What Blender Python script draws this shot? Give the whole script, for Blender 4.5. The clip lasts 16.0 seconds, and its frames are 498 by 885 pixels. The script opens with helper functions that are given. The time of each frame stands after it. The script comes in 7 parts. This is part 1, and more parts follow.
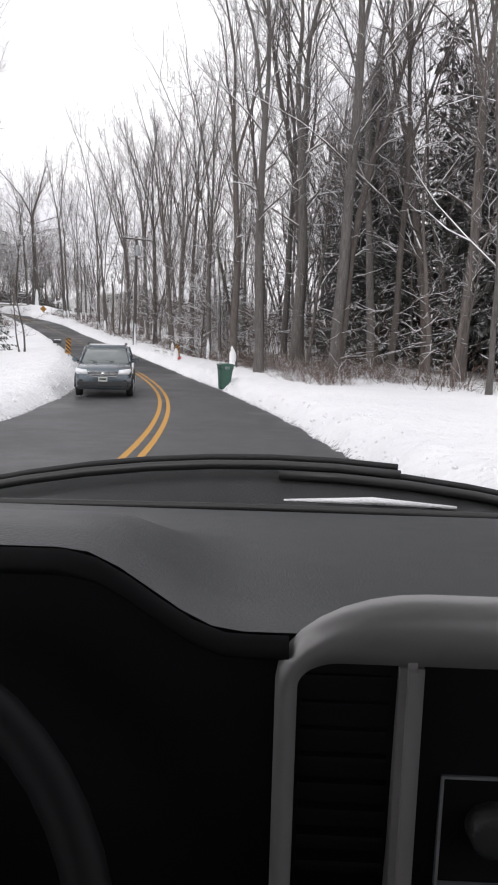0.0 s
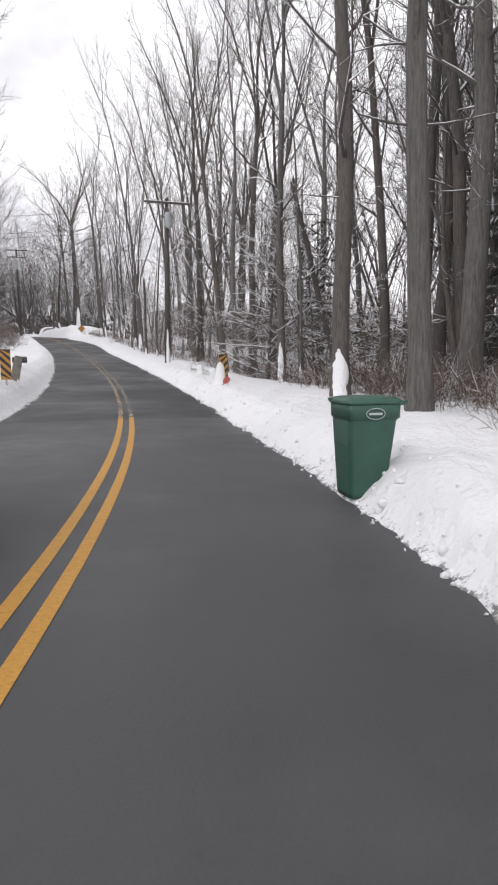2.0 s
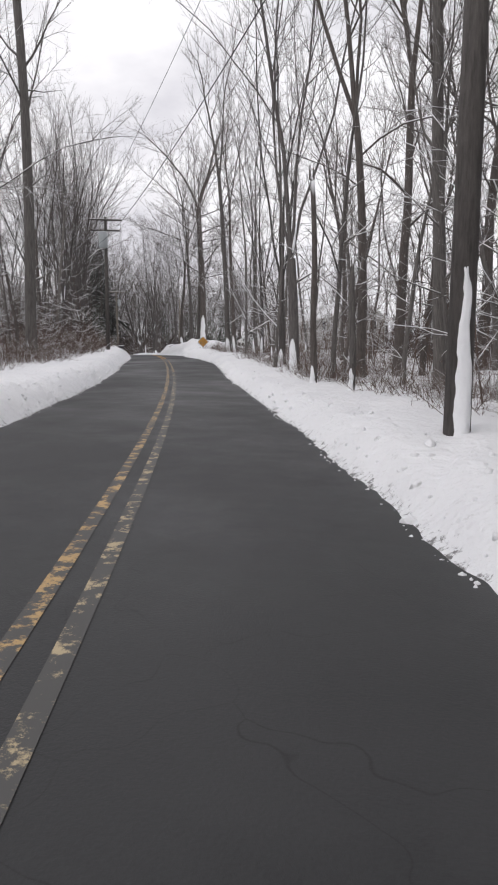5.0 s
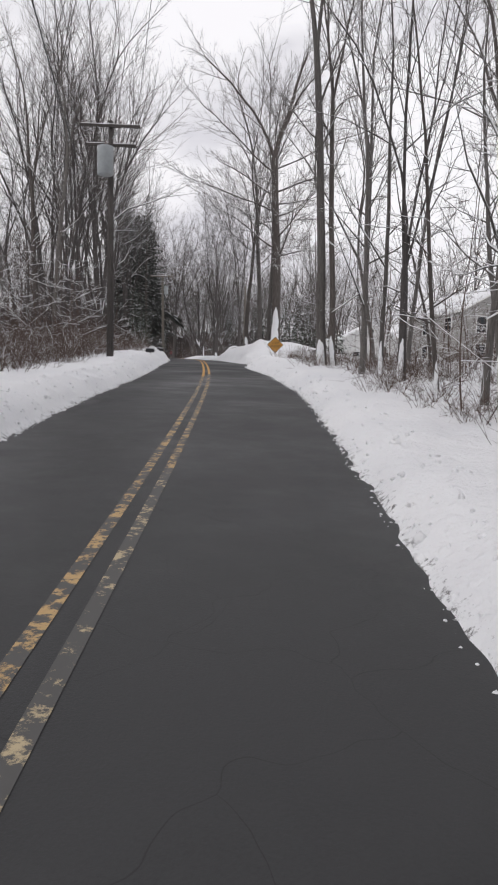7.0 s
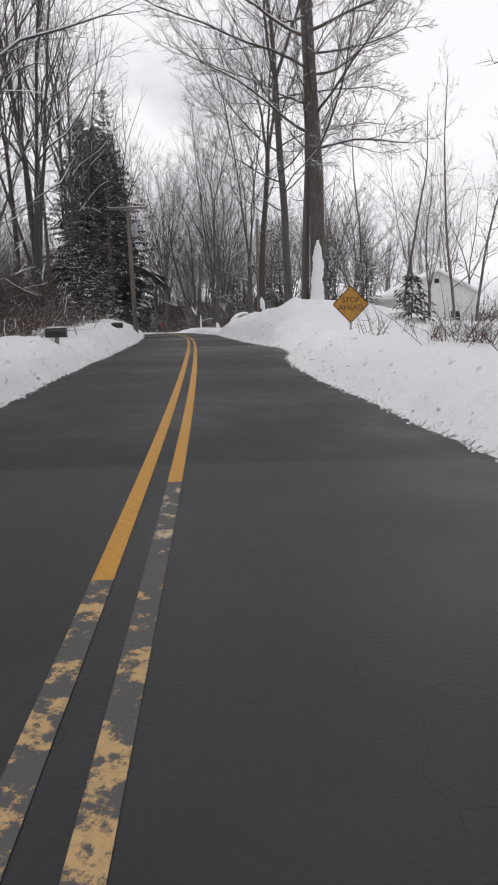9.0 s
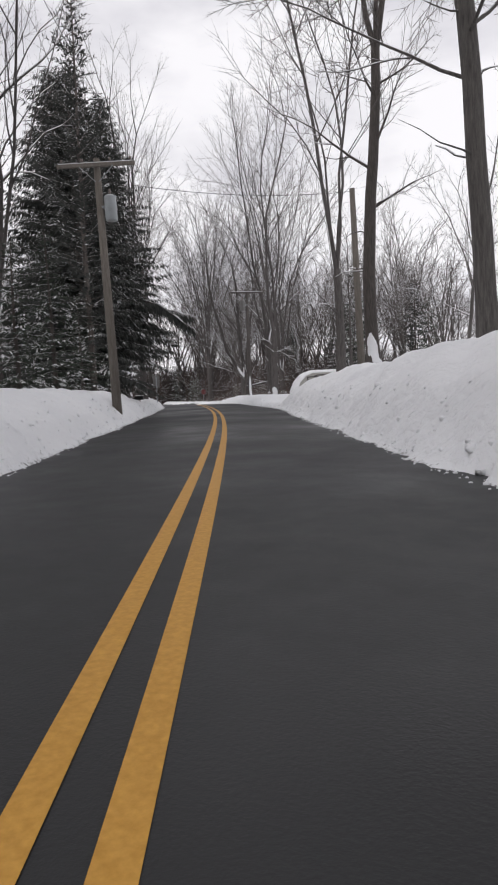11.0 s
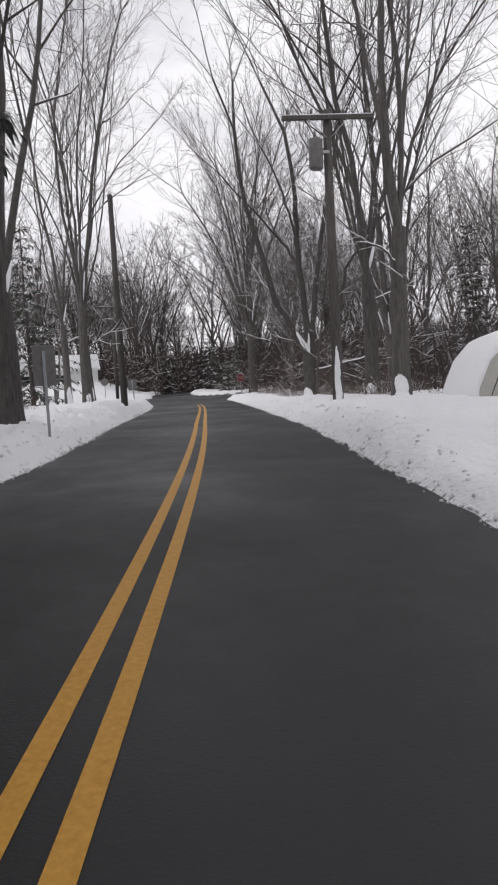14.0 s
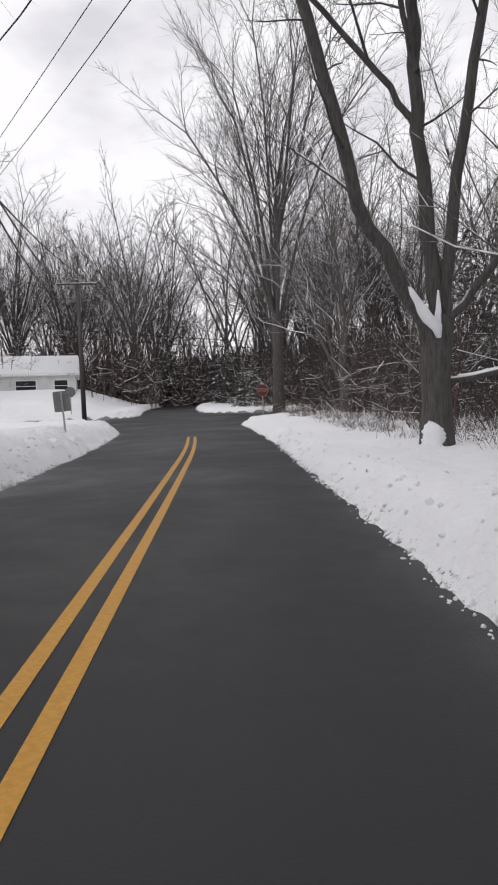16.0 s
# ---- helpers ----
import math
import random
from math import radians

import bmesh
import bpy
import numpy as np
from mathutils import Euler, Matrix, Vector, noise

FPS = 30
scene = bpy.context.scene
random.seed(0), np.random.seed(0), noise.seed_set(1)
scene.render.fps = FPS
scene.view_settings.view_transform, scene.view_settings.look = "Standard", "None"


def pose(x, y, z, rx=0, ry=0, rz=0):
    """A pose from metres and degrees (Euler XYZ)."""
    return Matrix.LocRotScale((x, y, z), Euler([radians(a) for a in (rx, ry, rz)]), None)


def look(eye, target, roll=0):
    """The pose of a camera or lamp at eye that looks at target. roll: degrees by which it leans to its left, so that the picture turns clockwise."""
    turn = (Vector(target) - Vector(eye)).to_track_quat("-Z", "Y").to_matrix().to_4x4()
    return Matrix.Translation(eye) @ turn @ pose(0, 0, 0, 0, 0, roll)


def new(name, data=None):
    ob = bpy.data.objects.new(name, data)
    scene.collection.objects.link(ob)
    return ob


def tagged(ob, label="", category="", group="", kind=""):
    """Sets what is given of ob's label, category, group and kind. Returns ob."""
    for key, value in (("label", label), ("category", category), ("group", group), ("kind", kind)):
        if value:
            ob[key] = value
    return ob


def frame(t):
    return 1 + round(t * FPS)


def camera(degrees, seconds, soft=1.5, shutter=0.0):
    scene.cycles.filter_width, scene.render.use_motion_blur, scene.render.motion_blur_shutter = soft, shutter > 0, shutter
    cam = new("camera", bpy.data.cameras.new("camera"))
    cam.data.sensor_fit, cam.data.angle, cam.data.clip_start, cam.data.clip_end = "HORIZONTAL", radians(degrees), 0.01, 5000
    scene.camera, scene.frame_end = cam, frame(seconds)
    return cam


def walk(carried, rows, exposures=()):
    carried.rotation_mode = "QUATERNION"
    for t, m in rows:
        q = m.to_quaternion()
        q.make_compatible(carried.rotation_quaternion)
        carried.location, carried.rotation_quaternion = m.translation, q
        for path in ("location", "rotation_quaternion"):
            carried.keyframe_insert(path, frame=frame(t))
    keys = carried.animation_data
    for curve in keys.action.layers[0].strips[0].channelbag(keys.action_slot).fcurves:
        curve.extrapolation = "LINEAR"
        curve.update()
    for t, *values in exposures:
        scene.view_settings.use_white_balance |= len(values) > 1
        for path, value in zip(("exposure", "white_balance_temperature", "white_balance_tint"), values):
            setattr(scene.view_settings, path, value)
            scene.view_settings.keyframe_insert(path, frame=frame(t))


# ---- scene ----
cam = camera(40.5, 16.0, 2.0)
PATH = [
    (0, (1.113, 1.208, 2.307), (1.086, 3.187, 2.015), 1.4),
    (0.5, (1.307, 6.934, 2.144), (1.194, 8.908, 1.841), 2.0),
    (1, (0.986, 12.232, 1.999), (0.858, 14.205, 1.695), 3.4),
    (1.5, (0.279, 17.256, 1.877), (0.075, 19.232, 1.642), 2.0),
    (2, (-0.708, 22.136, 1.784), (-0.941, 24.109, 1.553), -0.8),
    (2.5, (-1.894, 26.973, 1.729), (-2.134, 28.936, 1.43), -1.8),
    (3, (-3.226, 31.843, 1.722), (-3.445, 33.791, 1.325), -0.7),
    (3.5, (-4.671, 36.793, 1.774), (-4.573, 38.759, 1.42), 0.3),
    (4, (-6.223, 41.844, 1.899), (-6.522, 43.792, 1.558), 1.8),
    (4.5, (-7.903, 46.993, 2.113), (-8.4, 48.921, 1.927), -2.2),
    (5, (-9.752, 52.206, 2.432), (-10.373, 54.1, 2.273), 0.1),
    (7.5, (-21.483, 79.699, 4.637), (-22.296, 81.519, 4.471), 1.4),
    (8, (-24.318, 85.344, 5.036), (-25.09, 87.171, 4.78), 1.1),
    (8.5, (-27.167, 90.956, 5.401), (-27.974, 92.771, 5.175), -0.7),
    (9, (-30.028, 96.535, 5.729), (-30.849, 98.341, 5.472), -1.3),
    (9.5, (-32.903, 102.082, 6.023), (-33.817, 103.852, 5.85), -4.0),
    (9.7, (-34.057, 104.291, 6.13), (-34.981, 106.065, 6.09), -3.4),
    (11.8, (-45.767, 126.245, 7.638), (-46.737, 127.992, 7.55), -2.8),
    (12, (-46.741, 128.193, 7.835), (-47.659, 129.967, 7.734), -1.7),
    (12.5, (-49.301, 132.892, 8.227), (-50.327, 134.603, 8.082), -2.8),
    (13, (-52.005, 137.381, 8.502), (-53.061, 139.078, 8.413), -2.0),
    (13.5, (-54.809, 141.7, 8.697), (-55.877, 143.391, 8.66), -2.2),
    (14, (-57.667, 145.89, 8.848), (-58.756, 147.563, 8.731), -3.5),
    (14.5, (-60.535, 149.99, 8.992), (-61.628, 151.657, 8.831), -2.6),
    (15, (-63.368, 154.042, 9.165), (-64.464, 155.711, 9.049), -2.2),
    (15.5, (-66.121, 158.086, 9.403), (-67.217, 159.755, 9.282), -1.9),
    (16, (-68.749, 162.163, 9.742), (-69.877, 163.812, 9.657), -2.3),
]
EXPOSURES = [(t, e, 6500, 13.5) for t, e in ((0, 0.27), (2.5, 0.25), (3.5, 0.4), (4, 0.38), (4.5, 0.15), (5, 0.0), (7.5, -0.1), (9.5, -0.1), (12, -0.08), (16, -0.05))]
walk(cam, [(t, look(eye, target, roll)) for t, eye, target, roll in PATH], EXPOSURES)

# ---- light ----
SUN_ELEV, SUN_AZ = 38.0, 200.0
world = bpy.data.worlds.new("overcast_sky")
scene.world = world
world.use_nodes = True
wn, wl = world.node_tree.nodes, world.node_tree.links
sky = wn.new("ShaderNodeTexSky")
sky.sky_type, sky.sun_disc = 'NISHITA', False
sky.sun_elevation, sky.sun_rotation = radians(SUN_ELEV), radians(SUN_AZ)
sky.dust_density, sky.air_density = 4.0, 1.5
grey = wn.new("ShaderNodeHueSaturation")
grey.inputs["Saturation"].default_value = 0.12
wtc = wn.new("ShaderNodeTexCoord")
wmap = wn.new("ShaderNodeMapping")
wmap.inputs["Scale"].default_value = (2.2, 2.2, 5.0)
clouds = wn.new("ShaderNodeTexNoise")
clouds.inputs["Scale"].default_value, clouds.inputs["Detail"].default_value = 1.6, 6.0
cramp = wn.new("ShaderNodeValToRGB")
cramp.color_ramp.elements[0].position, cramp.color_ramp.elements[0].color = 0.38, (0.80, 0.80, 0.83, 1)
cramp.color_ramp.elements[1].position, cramp.color_ramp.elements[1].color = 0.56, (1.1, 1.1, 1.1, 1)
wmix = wn.new("ShaderNodeMix")
wmix.data_type, wmix.blend_type = 'RGBA', 'MULTIPLY'
wmix.inputs["Factor"].default_value = 1.0
# an even cloud deck: the clear sky's gradient is mostly levelled out
level = wn.new("ShaderNodeMix")
level.data_type = 'RGBA'
level.inputs["Factor"].default_value = 0.8
level.inputs[7].default_value = (10.8, 10.85, 11.0, 1)
bgn = wn["Background"]
bgn.inputs["Strength"].default_value = 0.1
wl.new(sky.outputs[0], grey.inputs["Color"])
wl.new(grey.outputs[0], level.inputs[6])
wl.new(wtc.outputs["Generated"], wmap.inputs["Vector"])
wl.new(wmap.outputs[0], clouds.inputs["Vector"])
wl.new(clouds.outputs[0], cramp.inputs[0])
wl.new(level.outputs[2], wmix.inputs[6])
wl.new(cramp.outputs[0], wmix.inputs[7])
wl.new(wmix.outputs[2], bgn.inputs["Color"])

sun = new("sun", bpy.data.lights.new("sun", 'SUN'))
sun.data.energy, sun.data.angle, sun.data.color = 0.5, radians(14), (1.0, 0.97, 0.92)
sun.matrix_basis = pose(0, 0, 60, 90 - SUN_ELEV, 0, -SUN_AZ + 180)


# ---- materials ----
def material(name):
    m = bpy.data.materials.new(name)
    m.use_nodes = True
    return m, m.node_tree.nodes, m.node_tree.links, m.node_tree.nodes["Principled BSDF"]


def noise_tex(n, l, scale, detail=4.0, coord="Object", rough=0.55, stretch=None):
    tc = n.new("ShaderNodeTexCoord")
    nz = n.new("ShaderNodeTexNoise")
    nz.inputs["Scale"].default_value, nz.inputs["Detail"].default_value, nz.inputs["Roughness"].default_value = scale, detail, rough
    if stretch:
        mp = n.new("ShaderNodeMapping")
        mp.inputs["Scale"].default_value = stretch
        l.new(tc.outputs[coord], mp.inputs["Vector"])
        l.new(mp.outputs[0], nz.inputs["Vector"])
    else:
        l.new(tc.outputs[coord], nz.inputs["Vector"])
    return nz.outputs["Fac"]


def ramp(n, l, fac, stops):
    r = n.new("ShaderNodeValToRGB")
    while len(r.color_ramp.elements) < len(stops):
        r.color_ramp.elements.new(0.5)
    for e, (p, c) in zip(r.color_ramp.elements, stops):
        e.position, e.color = p, (*c, 1)
    l.new(fac, r.inputs[0])
    return r.outputs[0]


def blend(n, l, fac, a, b):
    mx = n.new("ShaderNodeMix")
    mx.data_type = 'RGBA'
    if isinstance(fac, float):
        mx.inputs[0].default_value = fac
    else:
        l.new(fac, mx.inputs[0])
    for slot, v in ((6, a), (7, b)):
        if isinstance(v, tuple):
            mx.inputs[slot].default_value = (*v, 1)
        else:
            l.new(v, mx.inputs[slot])
    return mx.outputs[2]


def maths(n, l, op, a, b=0.0):
    mt = n.new("ShaderNodeMath")
    mt.operation = op
    for slot, v in ((0, a), (1, b)):
        if isinstance(v, (int, float)):
            mt.inputs[slot].default_value = v
        else:
            l.new(v, mt.inputs[slot])
    return mt.outputs[0]


def bump(n, l, bsdf, height, strength=0.4, dist=0.02):
    b = n.new("ShaderNodeBump")
    b.inputs["Strength"].default_value, b.inputs["Distance"].default_value = strength, dist
    l.new(height, b.inputs["Height"])
    l.new(b.outputs[0], bsdf.inputs["Normal"])


def up_facing(n, l, lo, hi):
    """How far a face looks up: snow lies there."""
    g = n.new("ShaderNodeNewGeometry")
    sp = n.new("ShaderNodeSeparateXYZ")
    l.new(g.outputs["Normal"], sp.inputs[0])
    mr = n.new("ShaderNodeMapRange")
    mr.inputs[1].default_value, mr.inputs[2].default_value = lo, hi
    l.new(sp.outputs["Z"], mr.inputs[0])
    return mr.outputs[0]


def plain(name, col, rough=0.5, metal=0.0, vary=0.15, scale=6.0, bumps=0.0, coat=0.0, coord="Object"):
    m, n, l, b = material(name)
    nz = noise_tex(n, l, scale, 5.0, coord)
    d = tuple(c * (1 - vary) for c in col)
    u = tuple(min(1, c * (1 + vary)) for c in col)
    l.new(ramp(n, l, nz, [(0.3, d), (0.7, u)]), b.inputs["Base Color"])
    l.new(maths(n, l, 'ADD', maths(n, l, 'MULTIPLY', nz, 0.15), rough - 0.07), b.inputs["Roughness"])
    b.inputs["Metallic"].default_value = metal
    b.inputs["Coat Weight"].default_value = coat
    if bumps:
        bump(n, l, b, noise_tex(n, l, scale * 12, 3.0, coord), bumps, 0.004)
    return m


def snow_material(name, dirt=0.0):
    m, n, l, b = material(name)
    big = noise_tex(n, l, 0.25, 4.0, "Object")
    fine = noise_tex(n, l, 9.0, 6.0, "Object", 0.65)
    col = ramp(n, l, big, [(0.3, (0.78, 0.79, 0.81)), (0.7, (0.86, 0.865, 0.875))])
    if dirt:
        spots = noise_tex(n, l, 5.5, 8.0, "Object", 0.75)
        f = ramp(n, l, spots, [(0.60, (0, 0, 0)), (0.74, (dirt, dirt, dirt))])
        col = blend(n, l, f, col, (0.16, 0.14, 0.12))
    l.new(col, b.inputs["Base Color"])
    b.inputs["Roughness"].default_value = 0.75
    b.inputs["Subsurface Weight"].default_value = 0.0
    lump = noise_tex(n, l, 2.6, 3.0, "Object", 0.6)
    rough = maths(n, l, 'ADD', maths(n, l, 'MULTIPLY', fine, 0.4), lump)
    bump(n, l, b, rough, 0.9 if dirt else 0.6, 0.12 if dirt else 0.09)
    return m


def ground_snow_material():
    """Deep snow that turns into crumbs and grit where the plough stopped."""
    m, n, l, b = material("ground_snow")
    attr = n.new("ShaderNodeAttribute")
    attr.attribute_name = "edge_distance"
    d = attr.outputs["Fac"]
    big = noise_tex(n, l, 0.25, 4.0)
    fine = noise_tex(n, l, 9.0, 6.0, "Object", 0.65)
    crumbs = noise_tex(n, l, 11.0, 6.0, "Object", 0.72)
    lump = noise_tex(n, l, 2.6, 3.0, "Object", 0.6)
    col = ramp(n, l, big, [(0.3, (0.78, 0.79, 0.81)), (0.7, (0.86, 0.865, 0.875))])
    spots = ramp(n, l, noise_tex(n, l, 5.5, 8.0, "Object", 0.75), [(0.60, (0, 0, 0)), (0.74, (1, 1, 1))])
    col = blend(n, l, maths(n, l, 'MULTIPLY', spots, ramp(n, l, d, [(0.0, (0.6,) * 3), (1.0, (0.05,) * 3)])), col, (0.17, 0.155, 0.14))
    near = maths(n, l, 'ADD', d, maths(n, l, 'MULTIPLY', maths(n, l, 'SUBTRACT', crumbs, 0.5), 0.9))
    col = blend(n, l, ramp(n, l, near, [(0.0, (0.85,) * 3), (0.09, (0, 0, 0))]), col, (0.075, 0.071, 0.068))
    l.new(col, b.inputs["Base Color"])
    b.inputs["Roughness"].default_value = 0.75
    rough = maths(n, l, 'ADD', maths(n, l, 'MULTIPLY', fine, 0.45), lump)
    bump(n, l, b, rough, 0.8, 0.125)
    return m


def bark_material(name, dark, light, snow_at=(0.45, 0.75), snow_noise=2.2):
    m, n, l, b = material(name)
    streak = noise_tex(n, l, 5.0, 6.0, "Object", 0.7, (4, 4, 0.5))
    patch = noise_tex(n, l, 0.6, 3.0, "Object")
    info = n.new("ShaderNodeObjectInfo")
    col = ramp(n, l, streak, [(0.32, dark), (0.7, light)])
    col = blend(n, l, maths(n, l, 'MULTIPLY', patch, 0.5), col, tuple(c * 0.72 for c in light))
    hue = n.new("ShaderNodeHueSaturation")
    l.new(maths(n, l, 'ADD', maths(n, l, 'MULTIPLY', info.outputs["Random"], 0.5), 0.75), hue.inputs["Value"])
    l.new(col, hue.inputs["Color"])
    clump = noise_tex(n, l, snow_noise, 4.0, "Object")
    snow = maths(n, l, 'MULTIPLY', up_facing(n, l, *snow_at), ramp(n, l, clump, [(0.44, (0, 0, 0)), (0.5, (1, 1, 1))]))
    l.new(blend(n, l, snow, hue.outputs[0], (0.84, 0.85, 0.87)), b.inputs["Base Color"])
    b.inputs["Roughness"].default_value = 0.9
    bump(n, l, b, streak, 0.9, 0.05)
    return m


def asphalt_material(name, dark, light, crack):
    m, n, l, b = material(name)
    big = noise_tex(n, l, 0.22, 7.0, "Object", 0.68)
    grain = noise_tex(n, l, 60.0, 3.0, "Object", 0.7)
    col = ramp(n, l, big, [(0.36, dark), (0.64, light)])
    col = blend(n, l, maths(n, l, 'MULTIPLY', grain, 0.35), col, tuple(1.5 * c for c in light))
    vor = n.new("ShaderNodeTexVoronoi")
    vor.feature = 'DISTANCE_TO_EDGE'
    vor.inputs["Scale"].default_value = 0.8
    tc = n.new("ShaderNodeTexCoord")
    warp = n.new("ShaderNodeMix")
    warp.data_type = 'RGBA'
    warp.blend_type = 'ADD'
    warp.inputs[0].default_value = 0.8
    nzc = n.new("ShaderNodeTexNoise")
    nzc.inputs["Scale"].default_value = 1.5
    l.new(tc.outputs["Object"], nzc.inputs["Vector"])
    l.new(tc.outputs["Object"], warp.inputs[6])
    l.new(nzc.outputs["Color"], warp.inputs[7])
    l.new(warp.outputs[2], vor.inputs["Vector"])
    line = ramp(n, l, vor.outputs["Distance"], [(0.0, (crack,) * 3), (0.0032, (0, 0, 0))])
    col = blend(n, l, line, col, (0.02, 0.02, 0.02))
    l.new(col, b.inputs["Base Color"])
    l.new(ramp(n, l, big, [(0.36, (0.36,) * 3), (0.64, (0.66,) * 3)]), b.inputs["Roughness"])
    b.inputs["Specular IOR Level"].default_value = 0.22
    bump(n, l, b, grain, 0.35, 0.006)
    return m


def paint_line_material(name, wear, pale=0.4):
    m, n, l, b = material(name)
    chips = noise_tex(n, l, 5.5, 8.0, "Object", 0.75)
    fine = noise_tex(n, l, 30.0, 4.0, "Object", 0.6)
    col = ramp(n, l, fine, [(0.3, (0.42, 0.205, 0.020)), (0.7, (0.56, 0.29, 0.045))])
    f = ramp(n, l, chips, [(wear - 0.03, (1, 1, 1)), (wear + 0.03, (0, 0, 0))])
    if wear > 0.45:
        col = blend(n, l, pale, col, (0.46, 0.42, 0.30))
    l.new(blend(n, l, f, col, (0.075, 0.073, 0.07)), b.inputs["Base Color"])
    b.inputs["Roughness"].default_value = 0.6
    return m


def needle_material(name, dark, light, snow):
    m, n, l, b = material(name)
    nz = noise_tex(n, l, 1.4, 5.0, "Object")
    col = ramp(n, l, nz, [(0.3, dark), (0.7, light)])
    clump = noise_tex(n, l, 1.1, 5.0, "Object", 0.65)
    f = maths(n, l, 'MULTIPLY', up_facing(n, l, 0.35, 0.65), ramp(n, l, clump, [(snow, (0, 0, 0)), (snow + 0.05, (1, 1, 1))]))
    l.new(blend(n, l, f, col, (0.83, 0.84, 0.86)), b.inputs["Base Color"])
    b.inputs["Roughness"].default_value = 0.8
    return m


M_SNOW = snow_material("snow")
M_SNOW_ROAD = snow_material("ploughed_snow", 0.55)
M_SNOW_GROUND = ground_snow_material()
M_ASPHALT = asphalt_material("asphalt", (0.042, 0.043, 0.045), (0.078, 0.079, 0.082), 0.0)
M_ASPHALT_NEW = asphalt_material("newer_asphalt", (0.013, 0.0132, 0.0138), (0.031, 0.0316, 0.0325), 0.0)
M_ASPHALT_OLD = asphalt_material("older_asphalt", (0.019, 0.0196, 0.0204), (0.050, 0.0505, 0.0515), 0.75)
M_LINE = paint_line_material("road_paint", 0.30)
M_LINE_WORN = paint_line_material("worn_road_paint", 0.53)
M_LINE_GREY = paint_line_material("mostly_lost_road_paint", 0.56, 0.75)
M_BARK = bark_material("bark", (0.034, 0.029, 0.027), (0.165, 0.143, 0.130), (0.38, 0.62))
M_BARK_GREY = bark_material("grey_bark", (0.046, 0.042, 0.040), (0.20, 0.184, 0.172), (0.38, 0.62))
# near copy of the bark, toned darker in place of a lower exposure
M_BARK_DIM = bark_material("dimmer_bark", (0.032, 0.029, 0.028), (0.15, 0.136, 0.13), (0.38, 0.62))
M_TWIG = bark_material("twig_bark", (0.070, 0.061, 0.057), (0.165, 0.145, 0.136), (0.2, 0.5), 0.9)
M_BRUSH = bark_material("brush_stems", (0.055, 0.037, 0.030), (0.145, 0.102, 0.080), (0.3, 0.6), 1.6)
# brush bark again but darker: deep-woods shade put into the stem colour
M_THICKET = bark_material("shaded_thicket_stems", (0.030, 0.024, 0.023), (0.085, 0.068, 0.063), (0.5, 0.8), 1.2)
M_NEEDLE = needle_material("hemlock_needles", (0.030, 0.033, 0.031), (0.078, 0.082, 0.074), 0.545)
M_NEEDLE_SNOWY = needle_material("snowy_needles", (0.024, 0.034, 0.026), (0.062, 0.076, 0.054), 0.52)
M_POLE = bark_material("pole_wood", (0.042, 0.038, 0.036), (0.135, 0.121, 0.113), (0.8, 0.95))
M_POLE_PALE = bark_material("pale_pole_wood", (0.16, 0.14, 0.12), (0.30, 0.27, 0.235), (0.8, 0.95))
M_GALV = plain("galvanised_steel", (0.36, 0.38, 0.39), 0.45, 0.7, 0.15, 8.0)
M_TRANSF = plain("grey_enamel", (0.40, 0.43, 0.44), 0.45, 0.1, 0.1, 4.0)
M_WIRE = plain("black_cable", (0.02, 0.02, 0.02), 0.6)
M_CERAMIC = plain("brown_ceramic", (0.16, 0.13, 0.12), 0.3)
M_YELLOW = plain("sign_yellow", (0.42, 0.205, 0.035), 0.4, 0.0, 0.12, 7.0)
M_FADED = plain("faded_lettering", (0.085, 0.05, 0.02), 0.5)
M_BLACK = plain("black_paint", (0.018, 0.018, 0.018), 0.45)
M_REDFADED = plain("faded_red", (0.42, 0.10, 0.085), 0.55, 0.0, 0.15, 7.0)
# stop sign red and white darkened: the shade it stands in, put into colour
M_RED = plain("shaded_sign_red", (0.17, 0.03, 0.03), 0.4, 0.0, 0.12, 7.0)
M_SHADEDWHITE = plain("shaded_white_paint", (0.30, 0.25, 0.25), 0.6, 0.0, 0.1)
M_BIN = plain("green_plastic", (0.028, 0.088, 0.062), 0.42, 0.0, 0.14, 5.0, 0.25)
M_RUBBER = plain("black_rubber", (0.016, 0.016, 0.017), 0.75, 0.0, 0.2, 20.0, 0.3)
M_MAILBOX = plain("mailbox_paint", (0.020, 0.021, 0.023), 0.4)
M_TIMBER = plain("grey_timber", (0.24, 0.22, 0.19), 0.85, 0.0, 0.3, 9.0, 0.5)
M_SIGNBACK = plain("weathered_sign_back", (0.17, 0.165, 0.16), 0.7, 0.0, 0.2, 9.0)
M_RAIL = plain("pale_rail", (0.42, 0.45, 0.42), 0.6, 0.0, 0.15, 6.0)
M_SUV = plain("blue_grey_car_paint", (0.095, 0.118, 0.138), 0.24, 0.65, 0.08, 3.0, 0.0, 1.0)
# car glass base lightened, standing in for sky reflected in the windscreen
M_CARGLASS = plain("sky_greyed_glass", (0.13, 0.15, 0.148), 0.06, 0.0, 0.1, 2.0, 0.0, 1.0)
M_CHROME = plain("chrome", (0.65, 0.66, 0.67), 0.18, 1.0, 0.05)
M_LAMP = plain("headlight_lens", (0.72, 0.74, 0.76), 0.12, 0.1, 0.08)
M_DARKPLASTIC = plain("dark_plastic", (0.022, 0.023, 0.024), 0.55, 0.0, 0.15, 18.0, 0.3)
M_RIM = plain("alloy_rim", (0.42, 0.43, 0.44), 0.35, 0.8)
